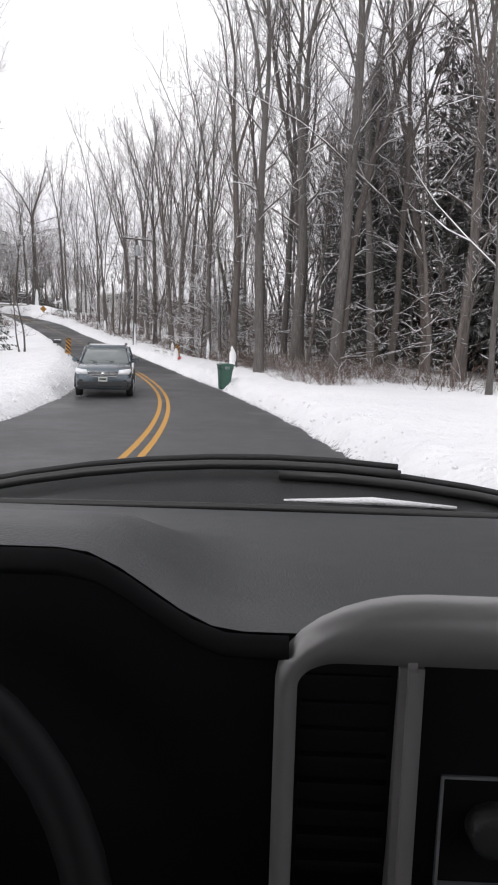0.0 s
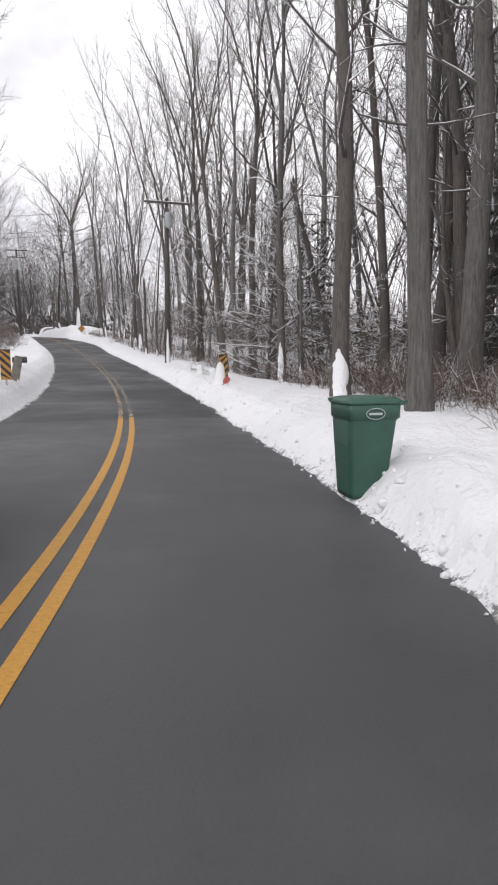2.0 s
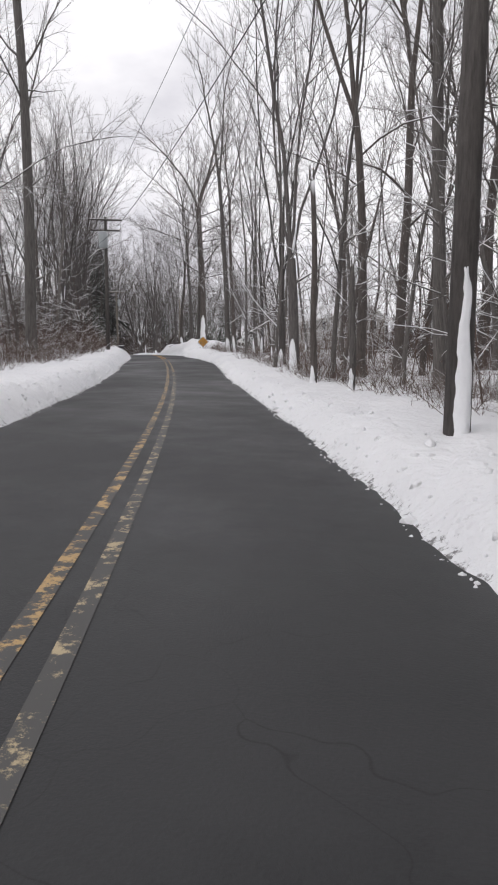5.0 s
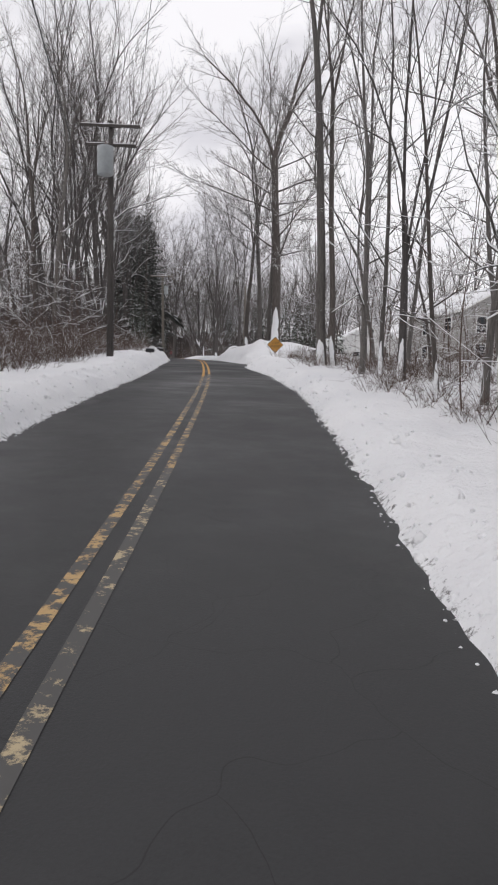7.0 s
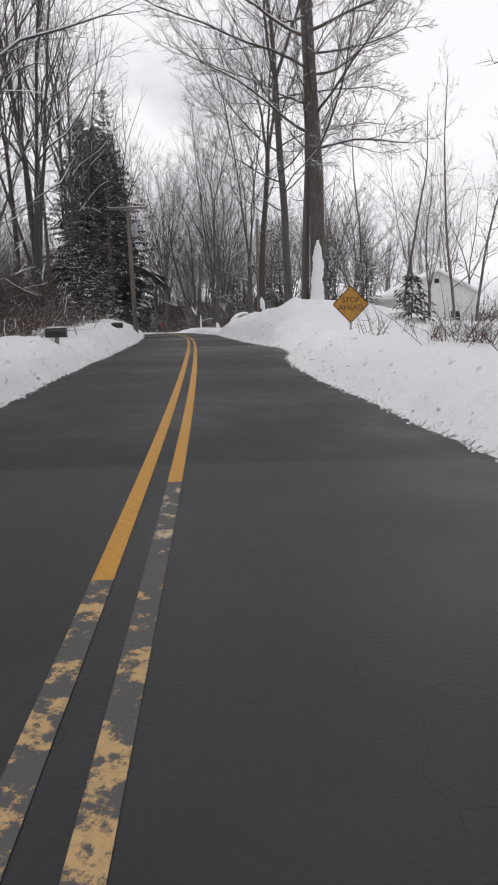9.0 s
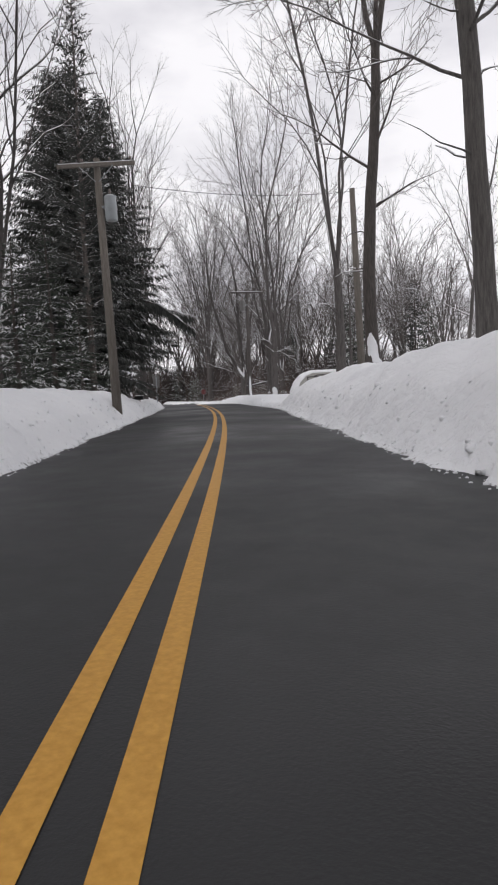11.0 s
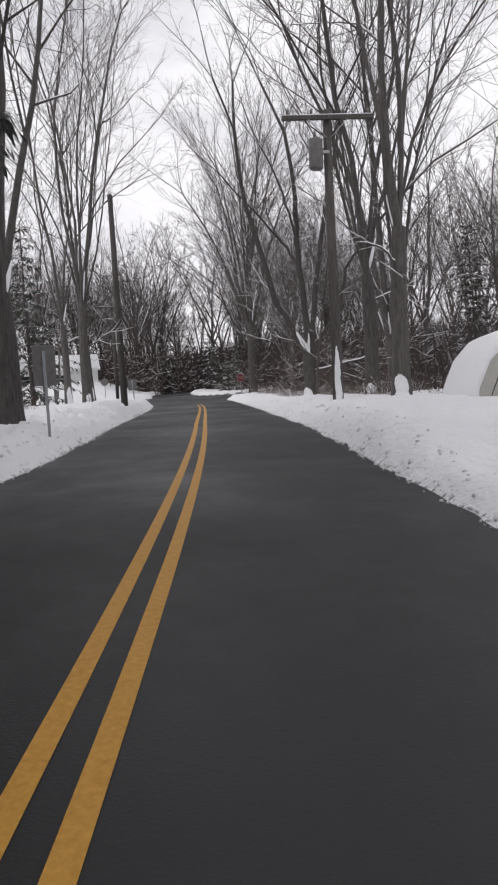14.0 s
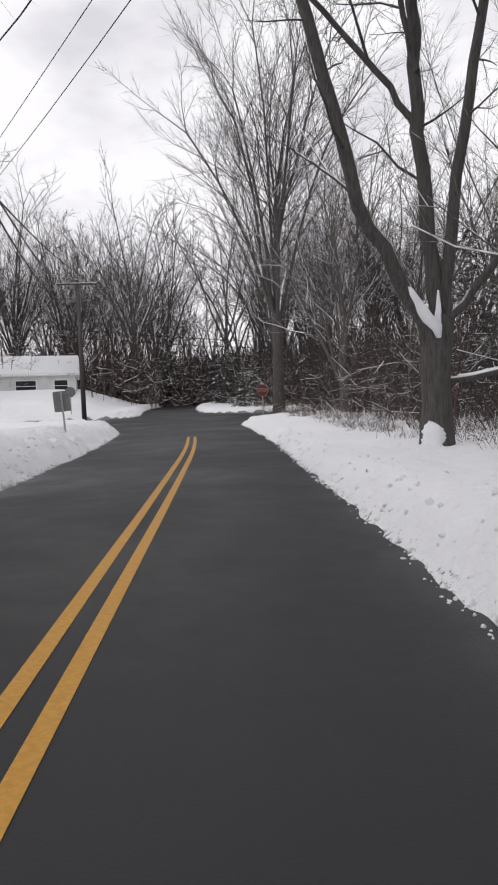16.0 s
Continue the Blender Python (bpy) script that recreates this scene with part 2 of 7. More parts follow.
M_SIDING_WHITE = plain("white_siding", (0.66, 0.66, 0.65), 0.6, 0.0, 0.08, 2.0)
M_SIDING_GREY = plain("grey_siding", (0.36, 0.35, 0.335), 0.7, 0.0, 0.15, 2.0)
M_SIDING_BROWN = plain("brown_siding", (0.16, 0.12, 0.10), 0.75, 0.0, 0.2, 2.0)
M_WINDOW = plain("window_glass", (0.03, 0.035, 0.04), 0.07, 0.0, 0.1)
M_TRIM = plain("white_trim", (0.74, 0.74, 0.72), 0.5, 0.0, 0.05)
M_CAMPER = plain("cream_camper_panel", (0.42, 0.41, 0.375), 0.4, 0.0, 0.06, 3.0)
M_CAMPER_DARK = plain("dark_camper_stripe", (0.055, 0.045, 0.045), 0.4)
M_DASH = plain("grey_dashboard_vinyl", (0.050, 0.053, 0.056), 0.42, 0.0, 0.06, 30.0, 0.25)
M_BEZEL = plain("satin_silver_plastic", (0.34, 0.335, 0.33), 0.33, 0.4, 0.06, 20.0)
# black trim, base and specular cut further to stand in for cabin gloom
M_PANEL = plain("dimmed_black_trim", (0.004, 0.004, 0.005), 0.6, 0.0, 0.1, 12.0)
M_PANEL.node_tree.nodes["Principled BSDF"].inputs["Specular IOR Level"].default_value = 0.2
M_GAUGE = plain("gauge_face", (0.030, 0.032, 0.034), 0.5)
M_HOOD = plain("silver_car_paint", (0.36, 0.37, 0.38), 0.3, 0.6, 0.06, 3.0, 0.0, 0.5)
M_HEADLINER = plain("grey_headliner", (0.20, 0.20, 0.19), 0.9, 0.0, 0.08, 25.0, 0.2)


# ---- the line of the road ----
S_END = 177.56
CX = (1.2651025, 0.029912452, -0.0070332077, 5.9294913e-05, -2.9058856e-07, 7.2728459e-10, -8.0432614e-13)
CY = (1.290072, 0.99161196, 0.00037015389, -2.7884402e-05, 3.2004309e-07, -1.5525691e-09, 2.713265e-12)
CZ = (2.4258716, -0.062611452, 0.0014214719, -2.3820544e-06, -3.6531285e-08, 1.315935e-10)
EYE = 1.35
SS = np.arange(-60.0, 340.0, 1.0)


def build_spine():
    poly = lambda c, s: sum(k * s**i for i, k in enumerate(c))
    inside = np.clip(SS, 0, S_END)
    x, y, z = poly(CX, inside), poly(CY, inside), poly(CZ, inside) - EYE
    def slope(c, a, b):
        return (poly(c, b) - poly(c, a)) / (b - a)
    back = SS < 0
    d = np.array([slope(CX, 0, 2), slope(CY, 0, 2)])
    d /= np.linalg.norm(d)
    x[back], y[back] = x[back] + SS[back] * d[0], y[back] + SS[back] * d[1]
    d = np.array([slope(CX, S_END - 6, S_END), slope(CY, S_END - 6, S_END)])
    head = math.atan2(d[1], d[0])
    px, py, pz = poly(CX, S_END), poly(CY, S_END), poly(CZ, S_END) - EYE
    last = S_END
    for i in np.nonzero(SS > S_END)[0]:
        step, last = SS[i] - last, SS[i]
        bend = 0.0047 if 195 <= SS[i] < 216 else -0.01 if 240 <= SS[i] < 290 else 0.0
        head += bend * step
        px, py, pz = px + math.cos(head) * step, py + math.sin(head) * step, pz + (0.02 if SS[i] < 203 else 0.038) * step
        x[i], y[i], z[i] = px, py, pz
    # soften the joint of grades
    zz = np.convolve(np.pad(z, 6, mode="edge"), np.ones(13) / 13, "valid")
    return x, y, np.where((SS < 6) | (SS > S_END - 6), zz, z)


SX, SY, SZ = build_spine()
TX, TY = np.gradient(SX), np.gradient(SY)
TN = np.hypot(TX, TY)
TX, TY = TX / TN, TY / TN


def knots(*pairs, soft=0):
    a = np.array(pairs, float)
    if not soft:
        return lambda s: np.interp(s, a[:, 0], a[:, 1])
    t = np.arange(-90.0, 371.0, 1.0)
    v = np.interp(t, a[:, 0], a[:, 1])
    for _ in range(3):
        v = np.convolve(np.pad(v, soft, mode="edge"), np.ones(2 * soft + 1) / (2 * soft + 1), "valid")
    return lambda s: np.interp(s, t, v)


EDGE_R = knots((-60, 1.5), (0, 1.5), (13, 1.7), (28, 1.75), (35, 1.6), (56, 1.65), (80, 1.55), (88, 2.0), (95, 2.35), (109, 2.2), (112, 1.72), (119, 1.65), (122, 1.75), (124, 3.0), (126.2, 2.9), (128.6, 1.75), (135, 1.55), (146, 1.5), (154, 2.0), (158, 2.15), (161, 2.2), (164.5, 1.8), (169, 1.95), (175, 1.82), (180, 1.65), (190, 1.65), (205, 1.7), (217, 1.6), (220, 16), (225, 16), (228, 0.9), (340, 1.2), soft=2)
EDGE_L = knots((-60, -5.2), (10, -5.2), (16, -4.95), (23, -4.5), (28, -4.0), (35, -3.6), (43, -3.3), (60, -3.15), (80, -2.95), (95, -3.3), (105, -3.1), (118, -3.35), (134, -3.35), (154, -3.75), (165, -3.6), (175, -3.3), (186, -3.6), (194, -3.9), (210, -4.1), (214, -4.4), (217, -16), (223, -16), (226, -3.8), (340, -3.8), soft=2)
CENTRE = knots((-60, -2.0), (0, -2.0), (9.4, -1.7), (17, -1.4), (22, -1.0), (28, -0.75), (36, -0.65), (60, -0.6), (90, -0.58), (105, -0.58), (118, -0.74), (126, -0.78), (162, -0.75), (186, -0.78), (200, -0.95), (340, -1.1), soft=4)
BANK_R = knots((-60, .4), (0, .42), (20, .5), (36, .5), (50, .48), (60, .42), (75, .35), (90, .36), (100, .55), (110, .75), (121.3, .78), (122.5, .13), (126.8, .13), (127.9, .95), (130, 1.35), (133, 1.95), (137, 1.75), (143, 1.5), (150, 1.5), (154, 1.5), (157.0, 1.28), (158.1, .34), (159, .28), (166, .22), (169, .55), (180, .6), (192, .36), (220, .4), (340, .5))
BANK_L = knots((-60, .3), (12, .3), (22, .5), (30, .75), (40, .95), (50, .9), (60, .6), (75, .5), (100, .62), (116, .85), (119, .8), (122, .4), (126, .8), (134, 1.0), (142, 1.2), (154, 1.15), (161, .75), (166, .45), (171, .65), (190, .8), (200, .75), (220, .45), (340, .5))


def smooth(t):
    t = np.clip(t, 0, 1)
    return t * t * (3 - 2 * t)


def wave(s, o, k, seed=0.0):
    """A cheap smooth relief of about -1 to 1, with bumps about 6 / k metres apart."""
    a = np.sin(k * (1.00 * s + 0.31 * o) + seed) + np.sin(k * (0.43 * s - 1.13 * o) + 1.7 + seed * 2.1)
    b = np.sin(k * (1.77 * s + 1.31 * o) + 4.1 + seed) + np.sin(k * (-1.21 * s + 2.03 * o) + 0.6 - seed)
    return 0.3 * a + 0.2 * b


def road_z(s):
    return np.interp(s, SS, SZ)


def edge_right(s):
    return EDGE_R(s) + 0.06 * wave(s, 0, 1.3, 1.0) + 0.022 * wave(s, 3, 6.0)


def edge_left(s):
    return EDGE_L(s) + 0.06 * wave(s, 5, 1.2, 3.0) + 0.022 * wave(s, 9, 6.3)


def ground_z(s, o):
    s, o = np.asarray(s, float), np.asarray(o, float)
    er, el = edge_right(s), edge_left(s)
    right = o > 0.5 * (er + el)
    d = np.where(right, o - er, el - o)
    h = np.where(right, BANK_R(s), BANK_L(s))
    w = 0.55 + 1.35 * np.maximum(h - 0.25, 0.0)
    lumps = 0.06 * wave(s, o, 4.3) + 0.035 * wave(s, o, 8.3, 2.0) + 0.006 * wave(s, o, 17.0, 5.0) + np.where(h > 0.95, 0.14 * wave(s, o, 1.9, 3.0), 0.0)
    z = h * (0.35 * smooth(d / (0.4 * w)) + 0.65 * smooth(d / w))
    z = z + lumps * smooth((d + 0.1) / 0.5) * np.where(d < 3.0, 1.0, 0.5)
    far = np.maximum(d - w - 0.5, 0.0)
    # the crest of a ploughed bank stands a little over the field behind it
    z = z - 0.18 * h * smooth(far / 4.0) * (h < 1.0) - np.where(h > 1.0, (h - 0.75) * smooth(far / 9.0), 0.0)
    z = z + 0.22 * wave(s, o, 0.33, 0.7) * smooth(far / 6.0) + 0.9 * wave(s, o, 0.07, 2.2) * smooth((far - 12.0) / 30.0)
    # a brook runs under the road at the guard rail
    brook = np.exp(-(((s - 52.0) / 6.0) ** 2)) * smooth((far - 1.0) / 3.5)
    z = z - 1.1 * brook
    # the woods on the left rise a little
    z = z + np.where(right, 0.0, 1.6) * smooth((far - 4.0) / 30.0) * smooth((s - 45) / 40) * smooth((150 - s) / 30)
    # a low rise under the ranch house
    z = z + np.where(right, 0.0, 2.2) * smooth((far - 0.5) / 6.0) * np.exp(-(((s - 246.0) / 18.0) ** 2))
    z = np.where(d < 0.0, -0.07, z - 0.05)
    return road_z(s) + z


def at(s, o):
    """The world place of a point on the ground, s metres along the road and o to its right."""
    i = np.interp
    x, y, tx, ty = i(s, SS, SX), i(s, SS, SY), i(s, SS, TX), i(s, SS, TY)
    return x + ty * o, y - tx * o


def spot(s, o, turn=0.0, sink=0.0, z=None, tip=(0.0, 0.0)):
    """A pose on the ground that looks along the road, turned to the left by some degrees and tipped."""
    x, y = at(s, o)
    head = math.degrees(math.atan2(-float(np.interp(s, SS, TX)), float(np.interp(s, SS, TY))))
    gz = float(ground_z(s, o)) if z is None else float(road_z(s)) + z
    return pose(float(x), float(y), gz - sink, 0, 0, head + turn) @ pose(0, 0, 0, tip[0], tip[1], 0)


# ---- builders ----
class Shape:
    """Collects plain polygons for one mesh."""

    def __init__(self):
        self.v, self.f, self.m, self.smooth = [], [], [], []

    def add(self, verts, faces, mat=0, smooth=False):
        k = len(self.v)
        self.v.extend(tuple(p) for p in verts)
        self.f.extend(tuple(i + k for i in f) for f in faces)
        self.m.extend([mat] * len(faces))
        self.smooth.extend([smooth] * len(faces))
        return self

    def box(self, x0, x1, y0, y1, z0, z1, mat=0, bevel=0.0):
        if bevel:
            b = min(bevel, 0.45 * (x1 - x0), 0.45 * (y1 - y0), 0.45 * (z1 - z0))
            bm = bmesh.new()
            bmesh.ops.create_cube(bm, size=1.0)
            for q in bm.verts:
                q.co = Vector(((x0 + x1) / 2 + q.co.x * (x1 - x0), (y0 + y1) / 2 + q.co.y * (y1 - y0), (z0 + z1) / 2 + q.co.z * (z1 - z0)))
            bmesh.ops.bevel(bm, geom=bm.edges[:], offset=b, segments=2, affect='EDGES')
            bm.verts.index_update()
            self.add([q.co for q in bm.verts], [[q.index for q in f.verts] for f in bm.faces], mat)
            bm.free()
            return self
        p = [(x, y, z) for z in (z0, z1) for y in (y0, y1) for x in (x0, x1)]
        return self.add(p, [(0, 2, 3, 1), (4, 5, 7, 6), (0, 1, 5, 4), (2, 6, 7, 3), (0, 4, 6, 2), (1, 3, 7, 5)], mat)

    def tube(self, pts, radii, sides=6, mat=0, caps=True):
        pts = [Vector(p) for p in pts]
        verts, faces = [], []
        ref = None
        for i, p in enumerate(pts):
            d = (pts[min(i + 1, len(pts) - 1)] - pts[max(i - 1, 0)])
            d = d.normalized() if d.length > 1e-9 else Vector((0, 0, 1))
            if ref is None:
                ref = Vector((1, 0, 0)) if abs(d.x) < 0.8 else Vector((0, 1, 0))
            a = (ref - d * ref.dot(d)).normalized()
            ref = a
            b = d.cross(a)
            r = radii[i] if hasattr(radii, "__len__") else radii
            for k in range(sides):
                t = 2 * math.pi * k / sides
                verts.append(p + a * (r * math.cos(t)) + b * (r * math.sin(t)))
        for i in range(len(pts) - 1):
            for k in range(sides):
                n = (k + 1) % sides
                faces.append((i * sides + k, i * sides + n, (i + 1) * sides + n, (i + 1) * sides + k))
        if caps:
            faces.append(tuple(range(sides))[::-1])
            faces.append(tuple((len(pts) - 1) * sides + k for k in range(sides)))
        return self.add(verts, faces, mat, True)

    def loft(self, rings, mat=0, caps=True, closed=True, smooth=True):
        n = len(rings[0])
        verts = [p for r in rings for p in r]
        faces = []
        for i in range(len(rings) - 1):
            for k in range(n if closed else n - 1):
                j = (k + 1) % n
                faces.append((i * n + k, i * n + j, (i + 1) * n + j, (i + 1) * n + k))
        if caps and closed:
            faces.append(tuple(range(n))[::-1])
            faces.append(tuple((len(rings) - 1) * n + k for k in range(n)))
        return self.add(verts, faces, mat, smooth)

    def prism(self, outline, y0, y1, mat=0):
        """An outline in x and z, drawn out along y."""
        n = len(outline)
        return self.add([(x, y0, z) for x, z in outline] + [(x, y1, z) for x, z in outline],
                        [tuple(range(n)), tuple(range(2 * n - 1, n - 1, -1))] + [(k, k + n, (k + 1) % n + n, (k + 1) % n) for k in range(n)], mat)

    def moved(self, m):
        self.v = [tuple(m @ Vector(p)) for p in self.v]
        return self

    def mesh(self, name, mats):
        me = bpy.data.meshes.new(name)
        me.from_pydata(self.v, [], self.f)
        for mt in mats:
            me.materials.append(mt)
        me.polygons.foreach_set("material_index", self.m)
        me.polygons.foreach_set("use_smooth", self.smooth)
        me.update()
        return me


def part(name, shape, mats, parent, label="", m=None):
    """One mesh object under a thing or under a part."""
    ob = new(name, shape.mesh(name, mats if isinstance(mats, (list, tuple)) else [mats]))
    ob.parent = parent
    if m is not None:
        ob.matrix_basis = m
    return tagged(ob, label)


def thing(name, m, label, category, group="", kind=""):
    ob = new(name)
    ob.empty_display_size = 0.2
    ob.matrix_basis = m
    return tagged(ob, label, category, group, kind)


def letters(text, size, mat, parent, m, depth=0.004):
    cu = bpy.data.curves.new("lettering", 'FONT')
    cu.body, cu.size, cu.extrude, cu.align_x, cu.align_y = text, size, depth, 'CENTER', 'CENTER'
    cu.offset = size * 0.012
    tmp = new("lettering", cu)
    bpy.context.view_layer.update()
    me = bpy.data.meshes.new_from_object(tmp.evaluated_get(bpy.context.evaluated_depsgraph_get()))
    bpy.data.objects.remove(tmp)
    me.materials.clear()
    me.materials.append(mat)
    ob = new("lettering", me)
    ob.parent, ob.matrix_basis = parent, m
    return ob


# ---- ground, road and its paint ----
def build_ground():
    s = np.concatenate([np.arange(-60, -4, 4.0), np.arange(-4, 206, 0.28), np.arange(206, 250, 0.7), np.arange(250, 336, 4.0)])
    left = -np.concatenate([np.arange(60, 20, -4.0), np.arange(20, 9, -1.0), np.arange(9, 5.6, -0.4), np.arange(5.6, 2.6, -0.14), [1.5]])
    o = np.concatenate([left, [0.0], [0.8], np.arange(1.2, 4.2, 0.14), np.arange(4.2, 9, 0.4), np.arange(9, 20, 1.0), np.arange(20, 61, 4.0)])
    gs, go = np.meshgrid(s, o, indexing="ij")
    x, y = at(gs, go)
    z = ground_z(gs, go)
    near = (np.abs(go) < 7) & (np.abs(go) > 1.1)
    rng = np.random.default_rng(4)
    # ploughed crumbs along both edges
    dr, dl = go - EDGE_R(gs), EDGE_L(gs) - go
    d = np.where(go > 0, dr, dl)
    crumb = np.exp(-((d - 0.35) / 0.4) ** 2) * near
    z = z + crumb * rng.normal(0, 0.028, z.shape) + (near & (d > 0)) * rng.normal(0, 0.008, z.shape)
    broken = (go < 0) & (gs > 170) & (d > 0.0) & (d < 1.5)
    z = z + broken * rng.normal(0, 0.05, z.shape)
    n, k = gs.shape
    verts = np.stack([x, y, z], -1).reshape(-1, 3)
    idx = np.arange(n * k).reshape(n, k)
    quads = np.stack([idx[:-1, :-1], idx[:-1, 1:], idx[1:, 1:], idx[1:, :-1]], -1).reshape(-1, 4)
    # the skirt that carries the sheet to the horizon
    loop = np.concatenate([idx[0, :], idx[1:, -1], idx[-1, -2::-1], idx[-2:0:-1, 0]])
    mid = np.array([np.median(x), np.median(y)])
    skirts, prev = [], loop
    for grow, drop in ((1.25, 0.3), (2.2, 1.0), (12.0, 2.0)):
        ring = verts[loop].copy()
        ring[:, :2] = mid + (ring[:, :2] - mid) * grow
        ring[:, 2] = ring[:, 2] * (1 - 0.06 * grow) + drop
        start = len(verts)
        verts = np.concatenate([verts, ring])
        cur = np.arange(start, start + len(loop))
        skirts.append(np.stack([prev, cur, np.roll(cur, -1), np.roll(prev, -1)], -1))
        prev = cur
    me = bpy.data.meshes.new("ground")
    faces = np.concatenate([quads] + skirts)
    me.from_pydata(verts.tolist(), [], faces.tolist())
    me.materials.append(M_SNOW_GROUND)
    edge = np.where(go > 0.5 * (EDGE_R(gs) + EDGE_L(gs)), go - edge_right(gs), edge_left(gs) - go).reshape(-1)
    edge = np.concatenate([edge, np.full(len(verts) - len(edge), 50.0)])
    me.attributes.new("edge_distance", 'FLOAT', 'POINT').data.foreach_set("value", edge)
    me.polygons.foreach_set("use_smooth", np.ones(len(faces), bool))
    me.update()
    tagged(new("ground", me), "deep fresh snow with ploughed banks beside the road", "snow", kind="structure")


def strip_mesh(name, s, o0, o1, lift, mats, cols=1, worn=None):
    verts, faces, mi = [], [], []
    for i, v in enumerate(s):
        for c in range(cols + 1):
            o = o0(v) + (o1(v) - o0(v)) * c / cols
            x, y = at(v, o)
            mid = 0.5 * (EDGE_L(v) + EDGE_R(v))
            crown = max(0.05 * (1 - ((o - mid) / 3.2) ** 2), -0.03)
            verts.append((float(x), float(y), float(road_z(v)) + crown + lift))
        if i:
            for c in range(cols):
                a = (i - 1) * (cols + 1) + c
                faces.append((a, a + 1, a + cols + 2, a + cols + 1))
                mi.append(worn(v) if worn else 0)
    me = bpy.data.meshes.new(name)
    me.from_pydata(verts, [], faces)
    for mt in mats:
        me.materials.append(mt)
    me.polygons.foreach_set("material_index", mi)
    me.polygons.foreach_set("use_smooth", [True] * len(faces))
    me.update()
    return new(name, me)


build_ground()
tagged(strip_mesh("road", np.arange(-60, 336, 1.0), lambda s: EDGE_L(s) - 0.35, lambda s: EDGE_R(s) + 0.35, -0.03, [M_ASPHALT, M_ASPHALT_OLD, M_ASPHALT_NEW], 8,
                  lambda s: 0 if s <= 37.5 else 1 if s <= 107.5 else 2), "damp dark grey asphalt country road cleared of snow", "road", kind="structure")
for side in (-1, 1):
    for a, b, mt in ((-60, 37.4, M_LINE), (37.4, 84, M_LINE_WORN if side < 0 else M_LINE_GREY), (84, 104.5, M_LINE_WORN), (104.5, 106.4, M_LINE if side < 0 else M_LINE_GREY), (106.4, 203.6, M_LINE)):
        tagged(strip_mesh("centre_line", np.linspace(a, b, int((b - a) / 0.8)), lambda s: CENTRE(s) + side * 0.125 - 0.055, lambda s: CENTRE(s) + side * 0.125 + 0.055, -0.026, [mt]),
               "worn chipped yellow centre line on asphalt" if mt is not M_LINE else "solid yellow centre line on asphalt", "road marking", "double centre line", "structure")
dw = Shape()
rows = []
for o in np.arange(2.5, 7.6, 0.5):
    ring = []
    for s in np.linspace(123.4, 126.6, 9):
        q = s + 0.2 * math.sin(o * 3 + s)
        x, y = at(q, o)
        ring.append((float(x), float(y), float(ground_z(q, o)) + 0.02 * math.sin(o * 2.3 + s * 4) - 0.005))
    rows.append(ring)
dw.loft(rows, 0, False, False)
tagged(new("driveway", dw.mesh("driveway", [M_SNOW_ROAD])), "half-cleared driveway mouth with packed grey snow", "driveway", kind="structure")


def snow_clods():
    """Crumbs and lumps that the plough left along both edges."""
    rng = np.random.default_rng(8)
    bm = bmesh.new()
    bmesh.ops.create_icosphere(bm, subdivisions=1, radius=1.0)
    bm.verts.index_update()
    kv = np.array([q.co[:] for q in bm.verts])
    kf = np.array([[q.index for q in f.verts] for f in bm.faces])
    bm.free()
    verts, faces, total = [], [], 0
    for i in range(9400):
        s = rng.uniform(4, 200)
        face = i >= 4200
        right = rng.random() < (0.4 if face else 0.55)
        d = rng.uniform(0.05, 1.0) ** 1.3 if face else abs(rng.normal(0.0, 0.15)) - 0.07
        o = float(edge_right(s)) + d + 0.06 if right else float(edge_left(s)) - d - 0.06
        r = min(rng.lognormal(-3.5, 0.4), 0.075) if face else min(rng.lognormal(-4.2, 0.45), 0.035)
        v = kv * (1 + rng.normal(0, 0.22, (len(kv), 1))) * r * rng.uniform(0.6, 1.2, 3)
        x, y = at(s, o)
        z = max(float(ground_z(s, o)), float(road_z(s)) - 0.01)
        verts.append(v + np.array([float(x), float(y), z - 0.2 * r]))
        faces.append(kf + total)
        total += len(kv)
    me = bpy.data.meshes.new("snow_clods")
    me.from_pydata(np.concatenate(verts).tolist(), [], np.concatenate(faces).tolist())
    me.materials.append(M_SNOW_ROAD)
    me.polygons.foreach_set("use_smooth", [True] * len(me.polygons))
    me.update()
    tagged(new("snow_clods", me), "crumbs and lumps of ploughed snow along the road edge", "snow", kind="stuff")


snow_clods()

# ---- trees ----
def curve_line(rng, p, d, length, n, wander, up):
    """A wandering line of n steps from p along d, that bends up or down."""
    pts, d = [Vector(p)], Vector(d).normalized()
    for _ in range(n):
        d = (d + Vector(rng.normal(0, wander, 3)) + Vector((0, 0, up))).normalized()
        pts.append(pts[-1] + d * (length / n))
    return pts


def side_way(rng, d, spread, turn):
    d = Vector(d).normalized()
    a = d.cross(Vector((0.31, 0.2, 0.93))).normalized()
    b = d.cross(a)
    return (d * math.cos(spread) + (a * math.cos(turn) + b * math.sin(turn)) * math.sin(spread)).normalized()


def cone(shape, p, q, r):
    """A pointed twig of three faces."""
    d = q - p
    a = d.cross(Vector((0.3, 0.5, 0.81)))
    a = a.normalized() * r if a.length > 1e-9 else Vector((r, 0, 0))
    b = d.cross(a).normalized() * r
    k = len(shape.v)
    shape.v.extend((tuple(p + a), tuple(p - 0.5 * a + 0.87 * b), tuple(p - 0.5 * a - 0.87 * b), tuple(q)))
    shape.f.extend(((k, k + 1, k + 3), (k + 1, k + 2, k + 3), (k + 2, k, k + 3)))
    shape.m.extend((0, 0, 0))
    shape.smooth.extend((False, False, False))


